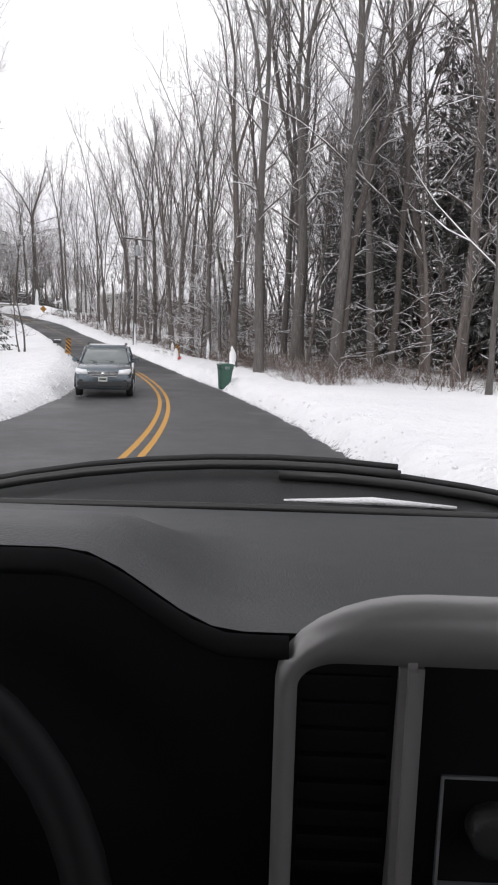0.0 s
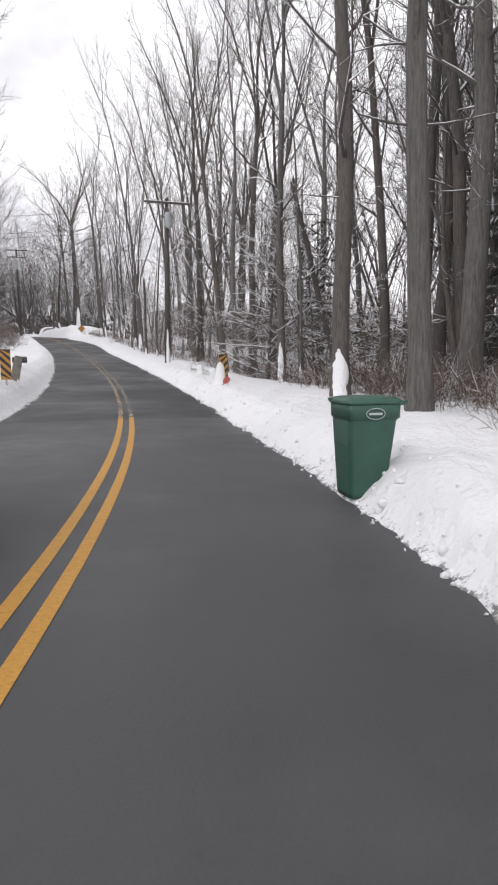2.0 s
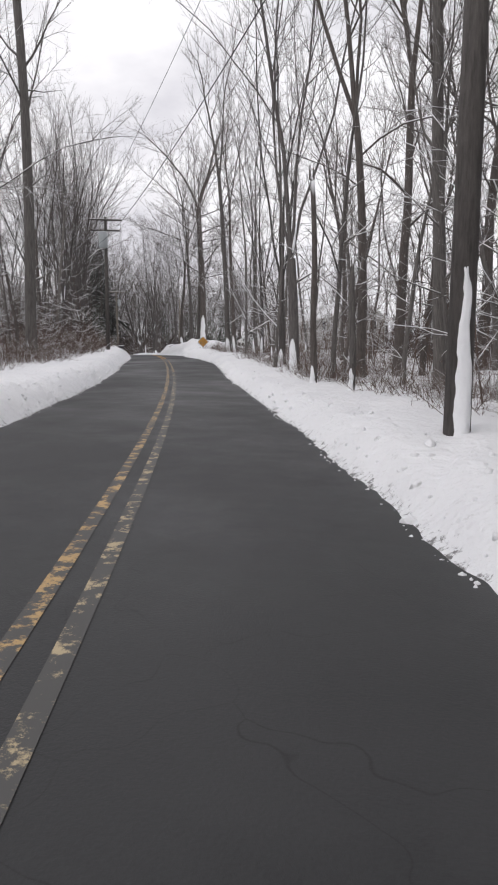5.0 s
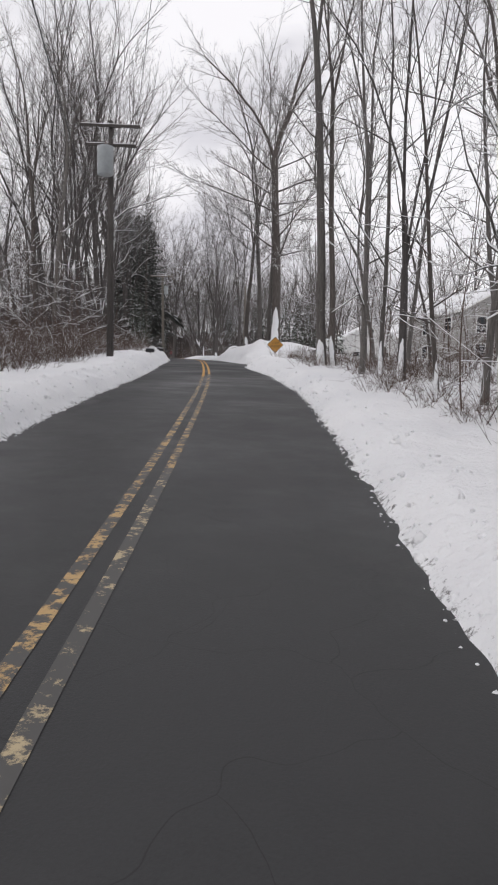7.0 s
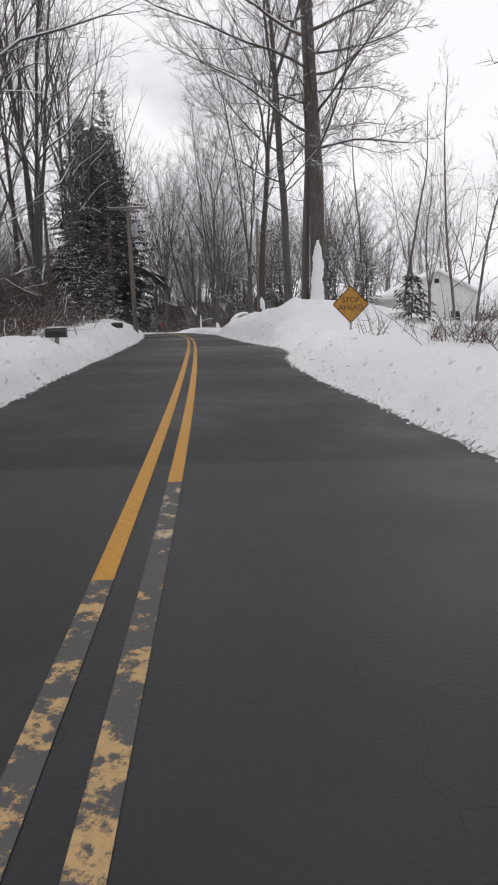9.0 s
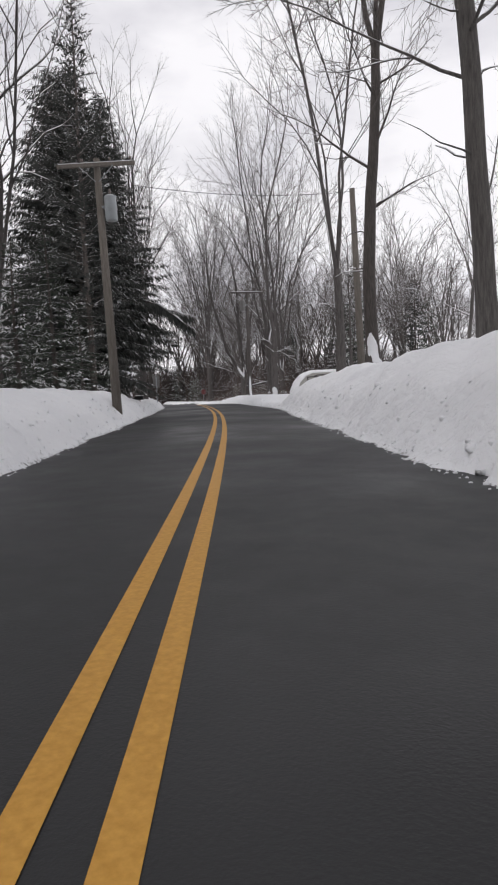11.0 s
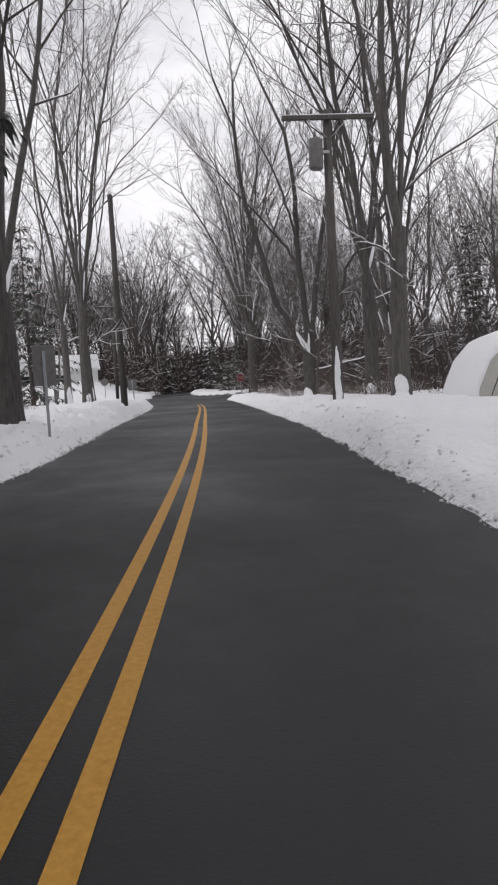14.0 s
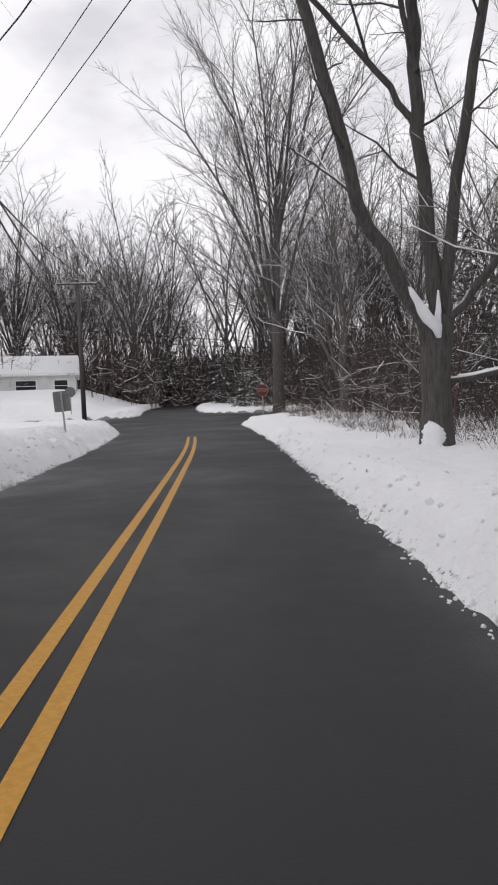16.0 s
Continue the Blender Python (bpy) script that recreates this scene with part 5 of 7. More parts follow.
        verts.append(np.stack([p + u, p - 0.5 * u + 0.87 * w, p - 0.5 * u - 0.87 * w, q], 1).reshape(-1, 3))
        k = total + 4 * np.arange(count)[:, None]
        for tri in ((0, 1, 3), (1, 2, 3), (2, 0, 3)):
            faces.extend(map(tuple, (k + np.array(tri)).tolist()))
        total += 4 * count
    me = bpy.data.meshes.new("distant_woods")
    me.from_pydata(np.concatenate(verts).tolist(), [], faces)
    me.materials.append(M_TWIG)
    me.materials.append(M_THICKET)
    slot = np.zeros(len(faces), int)
    slot[woods:] = 1
    me.polygons.foreach_set("material_index", slot)
    me.update()
    tagged(new("distant_woods", me), "distant leafless grey-brown winter woods", "woods", kind="stuff")


def underbrush():
    rng = np.random.default_rng(33)
    kits = []
    for i in range(8):
        sh = Shape()
        for _ in range(12):
            a = rng.uniform(0, 6.28)
            way = (0.5 * math.cos(a), 0.5 * math.sin(a), rng.uniform(0.5, 1.2))
            ln = curve_line(rng, (rng.normal(0, 0.35), rng.normal(0, 0.35), -0.15), way, rng.uniform(0.7, 1.9), 4, 0.2, -0.05)
            sh.tube([ln[0], ln[2]], [0.009, 0.007], 3, 0, False)
            cone(sh, ln[2], ln[4], 0.007)
            for _ in range(5):
                k = int(rng.integers(0, 3))
                cone(sh, ln[k], ln[k] + side_way(rng, ln[k + 1] - ln[k], 0.9, rng.uniform(0, 6.28)) * rng.uniform(0.3, 0.8), 0.0055)
        kits.append((np.array(sh.v), sh.f, sh.m))
    for i in range(6):
        sh = Shape()
        for _ in range(2):
            h = rng.uniform(3.0, 6.5)
            stem = curve_line(rng, (rng.normal(0, 0.8), rng.normal(0, 0.8), -0.2), (rng.normal(0, 0.12), rng.normal(0, 0.12), 1), h, 6, 0.06, 0.0)
            rad = [0.028 * (1 - 0.8 * k / 6) for k in range(7)]
            sh.tube(stem, rad, 4, 0, False)
            limb_set(rng, sh, sh, stem, rad, 0.1, 9, h * 0.4, 3, 2, 1.1, 2, 3, 0.7 if i < 3 else 0.15, 0.9)
        kits.append((np.array(sh.v), sh.f, sh.m))
    verts, faces, total, mats = [], [], 0, []
    spots = []
    def fill(a, b, c, d, count, big):
        for _ in range(count):
            spots.append((rng.uniform(a, b), rng.uniform(c, d), big))
    fill(22, 118, 5.5, 18, 115, -1)
    fill(34, 76, 11, 24, 55, -1.35)
    fill(76, 136, -18, -6.5, 45, -1)
    fill(184, 245, 5.5, 12, 60, -1)
    fill(243, 262, -34, 14, 95, -1.7)
    fill(26, 60, 5.0, 12, 230, 1.0)
    fill(32, 45, 5.2, 10, 110, 1.15)
    fill(104, 136, -12, -6.2, 110, 2.3)
    fill(56, 118, 3.8, 9, 260, 0.9)
    fill(20, 118, 9, 22, 180, 1.5)
    fill(76, 136, -11, -5.6, 260, 1.25)
    fill(178, 240, 4.4, 10, 230, 0.8)
    fill(164, 182, -12, -6.5, 60, 0.9)
    fill(30, 48, -14, -9, 40, 1.0)
    for s, o, big in spots:
        kv, kf, km = kits[(int(rng.integers(8, 12)) if s < 120 else int(rng.integers(11, 14))) if big < 0 else int(rng.integers(8))]
        a, k = rng.uniform(0, 6.28), rng.uniform(0.55, 1.05) * abs(big)
        x, y = at(s, o)
        rot = np.array([[math.cos(a), -math.sin(a), 0], [math.sin(a), math.cos(a), 0], [0, 0, 1]])
        verts.append(kv * k @ rot.T + np.array([float(x), float(y), float(ground_z(s, o))]))
        faces.extend([tuple(i + total for i in f) for f in kf])
        total += len(kv)
        mats.extend(km)
    me = bpy.data.meshes.new("underbrush")
    me.from_pydata(np.concatenate(verts).tolist(), [], faces)
    me.materials.append(M_BRUSH)
    me.materials.append(M_SNOW)
    me.polygons.foreach_set("material_index", mats)
    me.update()
    tagged(new("underbrush", me), "tangled reddish-brown brush stems dusted with snow", "brush", kind="stuff")


far_woods()
underbrush()

# ---- utility poles and cables ----
POLES = {}


def utility_pole(key, s, o, high, arm=True, transformer=None, tip=(0, 0), pale=False, plaster=0.0, double=False, radius=0.14, can=None):
    m = spot(s, o, 0, 0, None, tip)
    label = "weathered wooden utility pole with a crossarm and transformer" if transformer else "weathered wooden utility pole with a crossarm" if arm else "plain weathered wooden utility pole"
    ob = thing("utility_pole", m, label + " beside the road", "utility pole", "utility poles")
    mat = M_POLE_PALE if pale else M_POLE
    part("pole", Shape().tube([(0, 0, -0.6), (0, 0, high * 0.5), (0, 0, high)], [radius * 1.15, radius * 0.98, radius * 0.78], 14), mat, ob)
    tops = [Vector((0, 0, high - 0.1))]
    if arm:
        z = high - 0.25
        tops = []
        for k, (yy, zz) in enumerate(((-0.16, z), (0.0, z - 0.75)) if double else ((-0.16, z),)):
            part("crossarm", Shape().box(-1.28 + 0.2 * k, 1.28 - 0.2 * k, yy - 0.05, yy + 0.05, zz - 0.06, zz + 0.06, 0, 0.01), mat, ob)
            part("snow_cap", Shape().box(-1.24 + 0.2 * k, 1.22 - 0.2 * k, yy - 0.045, yy + 0.045, zz + 0.06, zz + 0.085, 0, 0.01), M_SNOW, ob)
            for sx in (-1, 1):
                part("brace", Shape().tube([(0.55 * sx, yy - 0.06, zz - 0.06), (0.06 * sx, yy - 0.02, zz - 0.55)], 0.014, 5), M_GALV, ob)
            for x in (-1.12, -0.45, 0.45, 1.12):
                part("insulator", Shape().tube([(x, yy, zz + 0.06), (x, yy, zz + 0.11), (x, yy, zz + 0.12), (x, yy, zz + 0.22)], [0.015, 0.015, 0.045, 0.035], 8), M_CERAMIC, ob)
                if not k:
                    tops.append(Vector((x, yy, zz + 0.22)))
    if transformer:
        tx, ty, tz = transformer
        rr, hh = (0.34, 1.15) if double else (0.2, 0.78)
        body = part("transformer", Shape().tube([(tx, ty, tz - hh), (tx, ty, tz - hh + 0.02), (tx, ty, tz - 0.04), (tx, ty, tz), (tx, ty, tz + 0.05)], [rr * 0.9, rr, rr, rr * 1.04, rr * 0.7], 16), can or M_TRANSF, ob, "grey transformer can")
        part("bushing", Shape().tube([(tx, ty + 0.05, tz + 0.04), (tx, ty + 0.05, tz + 0.14), (tx, ty + 0.05, tz + 0.28)], [0.03, 0.05, 0.025], 8), M_CERAMIC, body)
        part("bracket", Shape().box(min(tx, 0) , max(tx, 0.02), min(ty, 0), max(ty, 0.02), tz - 0.35, tz - 0.27), M_GALV, ob)
    if plaster:
        part("snow_patch", snow_patch(radius * 1.10, plaster, int(s)), M_SNOW, ob, "snow stuck to the wood", pose(0, 0, 0, 0, 0, 175))
    POLES[key] = [m @ t for t in tops]
    return ob


utility_pole("p0", 4.0, 10.5, 9.5)
utility_pole("p1", 60.2, 3.1, 9.15, True, (0.06, -0.34, 8.3), (0, 1.2), plaster=1.9)
utility_pole("p2", 106.6, -4.9, 10.1, True, (-0.16, -0.46, 8.85), (0, -0.4), double=True)
utility_pole("p3", 148.7, -4.15, 8.3, True, (0.36, -0.1, 7.0), (0, -1.5), pale=True)
utility_pole("p4", 177.0, 3.2, 8.05, True, (-0.36, -0.12, 7.2), (0, 0.6), plaster=1.5, can=M_SIGNBACK)
utility_pole("p5", 189.5, -4.4, 9.6, False, None, (0, 0), plaster=0.0)
utility_pole("p6", 222.0, -7.2, 9.1, True)
utility_pole("p8", 205.0, -11.2, 7.6, False)
utility_pole("post", 151.3, 4.8, 6.8, False, None, (0, -0.5), True, radius=0.13)
utility_pole("p7", 216.0, -12.0, 3.4, False, None, (0, 0.5))


def cable(a, b, sag, r=0.008):
    a, b = Vector(a), Vector(b)
    pts = []
    for i in range(15):
        f = i / 14
        pts.append(a.lerp(b, f) - Vector((0, 0, sag * 4 * f * (1 - f))))
    ob = new("cable", Shape().tube(pts, r, 4).mesh("cable", [M_WIRE]))
    tagged(ob, "thin black overhead cable strung between utility poles", "cable", "overhead cables")


for a, b, picks in (("p0", "p1", (0, 3)), ("p1", "p2", (0, 3)), ("p2", "p3", (0, 3)), ("p3", "p4", (0,))):
    for k in picks:
        cable(POLES[a][k], POLES[b][k], 0.7)
low = lambda key, d: POLES[key][0] - Vector((0, 0, d))
cable(low("p1", 2.2), low("p2", 2.4), 0.9, 0.013)
for k in (0, 3):
    cable(POLES["p5"][0] - Vector((0, 0, 3.4 + 0.2 * k)), POLES["p6"][k], 0.5, 0.026)
cable(POLES["p5"][0] - Vector((0, 0, 3.7)), POLES["p6"][0] - Vector((0, 0, 1.2)), 0.6, 0.03)
cable(POLES["p5"][0] - Vector((0, 0, 3.3)), POLES["p7"][0], 0.4, 0.014)
cable(POLES["p5"][0] - Vector((0, 0, 3.0)), POLES["p4"][3] - Vector((1.0, 0, 0)), 1.5, 0.011)
for up, sag in ((0.0, 0.6), (0.15, 0.15)):
    x, y = at(177.0, 3.2)
    cable(POLES["p8"][0] - Vector((0, 0, 0.5 - up)), (float(x), float(y), float(road_z(177)) + 5.0 + up), sag, 0.006)
cable(low("p3", 0.4), POLES["post"][0], 0.4, 0.010)
x, y = at(66, -40)
for d in (0.6, 1.5, 1.75):
    cable(low("p1", d), (float(x), float(y), float(road_z(66)) + 8.2 - d), 0.7)
x, y = at(236, 22)
for d in (0.0, 0.5):
    cable(low("p6", 3.0 + d), (float(x), float(y), float(road_z(236)) + 5.6 - d), 0.5, 0.022)


# ---- signs ----
def post_sign(name, s, o, z_mid, plate, label, category, post_to=0.0, turn=0.0, lean=0.0, group="", square=False):
    """A plate on a post; the plate's middle stands z_mid over the snow. plate(ob, m) adds its parts."""
    ob = thing(name, spot(s, o, turn, 0, None, (0, lean)), label, category, group)
    if square:
        part("post", Shape().box(-0.045, 0.045, 0.01, 0.1, -0.5, z_mid + post_to, 0, 0.008), M_TIMBER, ob)
    else:
        part("post", Shape().prism([(-0.03, -0.5), (0.03, -0.5), (0.03, z_mid + post_to), (-0.03, z_mid + post_to)], 0.006, 0.036), M_GALV, ob)
    plate(ob, pose(0, -0.004, z_mid))
    return ob


def rounded(outline, r, n=4):
    pts = []
    k = len(outline)
    for i in range(k):
        p, a, b = Vector(outline[i]), Vector(outline[i - 1]), Vector(outline[(i + 1) % k])
        u, v = (a - p).normalized() * r, (b - p).normalized() * r
        for j in range(n + 1):
            f = j / n
            pts.append(tuple(p + u * (1 - f) ** 2 + v * f**2))
    return pts


def diamond_plate(ob, m):
    d = 0.54
    sq = [(0, -d), (d, 0), (0, d), (-d, 0)]
    plate = part("plate", Shape().prism(rounded(sq, 0.06), -0.003, 0.003), M_BLACK, ob, "", m)
    part("face", Shape().prism(rounded([(x * 0.955, z * 0.955) for x, z in sq], 0.05), -0.0045, -0.003), M_YELLOW, plate, "amber warning face", pose(0, 0, 0))
    part("border", Shape().prism(rounded([(x * 0.93, z * 0.93) for x, z in sq], 0.05), -0.0055, -0.0045), M_BLACK, plate)
    part("field", Shape().prism(rounded([(x * 0.905, z * 0.905) for x, z in sq], 0.045), -0.0065, -0.0055), M_YELLOW, plate, "amber warning face")
    letters("STOP", 0.215, M_FADED, plate, pose(0, -0.0075, 0.115, 90, 0, 0), 0.001)
    letters("AHEAD", 0.215, M_FADED, plate, pose(0, -0.0075, -0.095, 90, 0, 0), 0.001)


def striped_plate(direction):
    def build(ob, m):
        plate = part("plate", Shape().box(-0.152, 0.152, -0.003, 0.003, -0.455, 0.455), M_YELLOW, ob, "yellow reflective plate", m)
        for k in range(-4, 5):
            z0 = k * 0.235
            quad = [(-0.152, z0 - 0.152 * direction), (0.152, z0 + 0.152 * direction), (0.152, z0 + 0.115 + 0.152 * direction), (-0.152, z0 + 0.115 - 0.152 * direction)]
            quad = [(x, min(0.455, max(-0.455, z))) for x, z in quad]
            if max(z for _, z in quad) - min(z for _, z in quad) > 0.06:
                part("stripe", Shape().prism(quad, -0.0055, -0.003), M_BLACK, plate)
    return build


def octagon_plate(back):
    def build(ob, m):
        r = 0.38
        oc = [(r * math.cos(math.pi / 8 + i * math.pi / 4), r * math.sin(math.pi / 8 + i * math.pi / 4)) for i in range(8)]
        plate = part("plate", Shape().prism(oc, -0.003, 0.003), M_SIGNBACK if back else M_SHADEDWHITE, ob, "", m)
        if not back:
            part("face", Shape().prism([(x * 0.93, z * 0.93) for x, z in oc], -0.005, -0.003), M_RED, plate, "red face")
            letters("STOP", 0.27, M_SHADEDWHITE, plate, pose(0, -0.006, 0, 90, 0, 0), 0.001)
    return build


def blank_plate(w, h):
    def build(ob, m):
        part("plate", Shape().prism(rounded([(-w / 2, -h / 2), (w / 2, -h / 2), (w / 2, h / 2), (-w / 2, h / 2)], 0.04), -0.003, 0.003), M_SIGNBACK, ob, "bare metal back of the plate", m @ pose(0, 0.05, 0))
    return build


post_sign("warning_sign", 120.65, 3.86, 0.72, diamond_plate, "amber diamond stop-ahead warning sign on a post in a snowbank", "road sign", -0.1)
post_sign("object_marker", 43.5, 2.75, 0.52, striped_plate(1), "yellow and black striped marker plate half buried in snow", "road sign", 0.2, -4, 0, "striped markers")
post_sign("object_marker", 42.5, -4.05, 0.62, striped_plate(-1), "yellow and black striped marker plate half buried in snow", "road sign", 0.2, 0, 0, "striped markers")
post_sign("stop_sign", 217.3, 3.7, 1.75, octagon_plate(False), "red octagonal stop sign on a post in snow", "road sign", 0.1, 12, 0, "octagonal signs")
post_sign("stop_sign", 226.0, -8.5, 1.6, octagon_plate(True), "bare metal back of an octagonal sign in snow", "road sign", 0.1, 5, 0, "octagonal signs")
post_sign("sign_back", 172.2, -3.85, 1.45, blank_plate(0.46, 0.85), "grey metal back of a road sign in snow", "road sign", 0.3, 15, 0, "sign backs")
post_sign("sign_back", 199.7, -4.95, 0.95, blank_plate(0.52, 0.66), "grey metal back of a leaning road sign in snow", "road sign", 0.3, 10, -4, "sign backs")

# snow heaped in front of the right marker, and a tilted red reflector in it
heap = Shape()
rows = []
for i in range(9):
    f = i / 8
    r = 0.135 * math.sqrt(1 - f**5) + 0.24 * (1 - f)**3 + 0.008
    rows.append([(r * math.cos(k * 0.5236) * (1 + 0.1 * math.sin(k * 3 + i)), r * math.sin(k * 0.5236), 0.93 * f - 0.2) for k in range(12)])
heap.loft(rows)
tagged(new("snow_mound", heap.mesh("snow_mound", [M_SNOW])), "rounded heap of snow against the striped marker", "snow").matrix_basis = spot(43.0, 2.55)
refl = thing("reflector_post", spot(42.35, 2.56, 0, -0.06, None, (-8, 42)), "tilted red reflector paddle sticking out of the snow", "reflector")
part("paddle", Shape().prism(rounded([(-0.045, -0.02), (0.05, -0.02), (0.10, 0.09), (0.085, 0.23), (-0.075, 0.23), (-0.095, 0.10)], 0.05), -0.02, 0.02), M_REDFADED, refl, "faded red panel")
part("stake", Shape().box(-0.02, 0.02, -0.015, 0.015, -0.4, 0.05), M_GALV, refl)


def guard_rail(s0, s1, o0, o1, count, group):
    for i in range(count):
        s, o = s0 + (s1 - s0) * i / (count - 1), o0 + (o1 - o0) * i / (count - 1)
        ob = thing("guard_post", spot(s, o, 0), "short square timber guard post capped with snow", "guard post", group)
        part("post", Shape().box(-0.1, 0.1, -0.1, 0.1, -0.6, 0.26, 0, 0.015), M_TIMBER, ob)
        cap, rows = Shape(), []
        for q in range(6):
            f = q / 5
            r = 0.15 * (max(0.0, 1 - f**3)) ** 0.5 + 0.012
            rows.append([(r * math.cos(k * 0.6283), r * math.sin(k * 0.6283), 0.20 + 0.17 * f) for k in range(10)])
        part("snow_cap", cap.loft(rows), M_SNOW, ob)
        part("snow_patch", Shape().box(-0.15, 0.11, -0.16, -0.09, -0.3, 0.27, 0, 0.035), M_SNOW, ob, "snow blown against the post")
        if not i:
            end = ob.matrix_basis.inverted() @ (spot(s0 - 1.9, o0 + 0.1).translation - Vector((0, 0, 0.02)))
            part("rail", Shape().tube([(0.13, 0, 0.13), end + Vector((0.13, 0, 0))], 0.05, 8), M_RAIL, ob, "pale weathered rail sinking into snow")
        if i < count - 1:
            a, b = spot(s, o).translation, spot(s + (s1 - s0) / (count - 1), o + (o1 - o0) / (count - 1)).translation
            inv = ob.matrix_basis.inverted()
            pa, pb = inv @ (a + Vector((0, 0, 0.13))), inv @ (b + Vector((0, 0, 0.13)))
            part("rail", Shape().tube([pa + Vector((0.13, 0, 0)), pb + Vector((0.13, 0, 0))], 0.05, 8), M_RAIL, ob, "pale weathered rail")


guard_rail(47.0, 50.9, 3.0, 2.65, 3, "guard posts at the brook")
for s, tipx in ((44.2, 14), (45.0, 9)):
    plank = thing("timber_board", spot(s, -4.05, 20, 0, None, (6, tipx)), "weathered grey board leaning out of the snowbank", "board", "leaning boards")
    part("board", Shape().box(-0.11, 0.11, -0.03, 0.03, -0.4, 0.78, 0, 0.008), M_TIMBER, plank)


def mailbox(s, o, turn=90, sunk=0.0):
    ob = thing("mailbox", spot(s, o, turn, sunk), "black arched metal mailbox on a post in a snowbank", "mailbox", "roadside mailboxes")
    part("post", Shape().box(-0.05, 0.05, -0.05, 0.05, -0.6, 0.16, 0, 0.006), M_TIMBER, ob)
    outline = [(-0.1, 0.16), (0.1, 0.16), (0.1, 0.3)] + [(0.1 * math.cos(a), 0.3 + 0.1 * math.sin(a)) for a in np.linspace(0.3, math.pi - 0.3, 7)] + [(-0.1, 0.3)]
    part("box", Shape().prism(outline, -0.26, 0.26), M_MAILBOX, ob)
    part("door", Shape().prism([(x * 0.96, 0.16 + (z - 0.16) * 0.96) for x, z in outline], 0.262, 0.275), M_MAILBOX, ob)
    part("flag", Shape().box(0.102, 0.108, 0.02, 0.16, 0.24, 0.29), M_RED, ob, "red signal flag")
    part("snow_cap", Shape().box(-0.075, 0.075, -0.25, 0.25, 0.395, 0.44, 0, 0.03), M_SNOW, ob)


mailbox(119.4, -4.2, 90)
mailbox(134.2, -4.25, 90, 0.12)
mailbox(49.5, -4.3, 75)
mailbox(168.6, -4.9, 80)


# ---- wheeled rubbish bin ----
def rubbish_bin(s, o, turn):
    ob = thing("wheeled_bin", spot(s, o, turn, 0, 0.02), "dark green plastic wheeled rubbish bin at the road edge", "rubbish bin")
    def ring(w, d, z, yoff=0.0, r=0.06):
        pts = rounded([(-w / 2, -d / 2), (w / 2, -d / 2), (w / 2, d / 2), (-w / 2, d / 2)], r, 3)
        return [(x, y + yoff, z) for x, y in pts]
    body = Shape().loft([ring(0.46, 0.38, 0.0, -0.04), ring(0.47, 0.40, 0.06, -0.04), ring(0.55, 0.53, 0.80, -0.01), ring(0.56, 0.54, 0.82), ring(0.60, 0.57, 0.83), ring(0.60, 0.58, 0.97), ring(0.58, 0.57, 0.98)])
    part("body", body, M_BIN, ob)
    lid = part("lid", Shape().loft([ring(0.62, 0.60, 0.975, 0.0), ring(0.625, 0.61, 1.0, 0.0), ring(0.58, 0.55, 1.035, 0.0), ring(0.45, 0.42, 1.05, 0.0)]), M_BIN, ob)
    part("handle", Shape().tube([(-0.22, 0.28, 0.96), (-0.22, 0.37, 0.99), (0.22, 0.37, 0.99), (0.22, 0.28, 0.96)], 0.018, 8), M_BIN, ob)
    part("latch", Shape().box(-0.30, -0.20, -0.31, -0.285, 0.99, 1.03, 0, 0.008), M_BIN, lid)
    for x in (-0.26, 0.26):
        w = part("wheel", Shape().tube([(x - 0.03, 0.20, 0.12), (x + 0.03, 0.20, 0.12)], 0.125, 18), M_RUBBER, ob, "black rubber wheel")
        part("hub", Shape().tube([(x - 0.035, 0.20, 0.12), (x + 0.035, 0.20, 0.12)], 0.05, 10), M_BIN, w)
    oval = [(0.10 * math.cos(a), 0.88 + 0.055 * math.sin(a)) for a in np.linspace(0, 2 * math.pi, 25)[:-1]]
    emblem = Shape()
    for i in range(24):
        (y0, z0), (y1, z1) = oval[i], oval[(i + 1) % 24]
        emblem.tube([(0.311, y0, z0), (0.311, y1, z1)], 0.005, 4)
    emblem.box(0.308, 0.314, -0.07, 0.07, 0.868, 0.892)
    part("emblem", emblem, M_TRANSF, ob, "pale oval emblem")
    for z in (0.35, 0.55):
        part("rib", Shape().box(-0.2, 0.2, -0.25 - 0.055 * (z - 0.2), -0.22 - 0.055 * (z - 0.2), z, z + 0.02), M_BIN, ob)


rubbish_bin(27.95, 2.0, -86)


# ---- vehicles ----
def wheel(parent, x, y, z, r, w):
    t = part("wheel", Shape().tube([(x - w / 2, y, z), (x - w / 2 + 0.02, y, z), (x + w / 2 - 0.02, y, z), (x + w / 2, y, z)], [r * 0.93, r, r, r * 0.93], 26), M_RUBBER, parent)
    sx = 1 if x > 0 else -1
    rim = Shape()
    rim.tube([(x + sx * (w / 2 - 0.01), y, z), (x + sx * (w / 2 + 0.006), y, z)], [r * 0.66, r * 0.62], 20)
    part("rim", rim, M_RIM, t, "alloy rim")
    hub = Shape()
    for k in range(5):
        a = k * 1.2566
        hub.tube([(x + sx * (w / 2 + 0.008), y, z), (x + sx * (w / 2 + 0.01), y + r * 0.58 * math.cos(a), z + r * 0.58 * math.sin(a))], [0.05, 0.03], 5)
    part("spokes", hub, M_RIM, t)


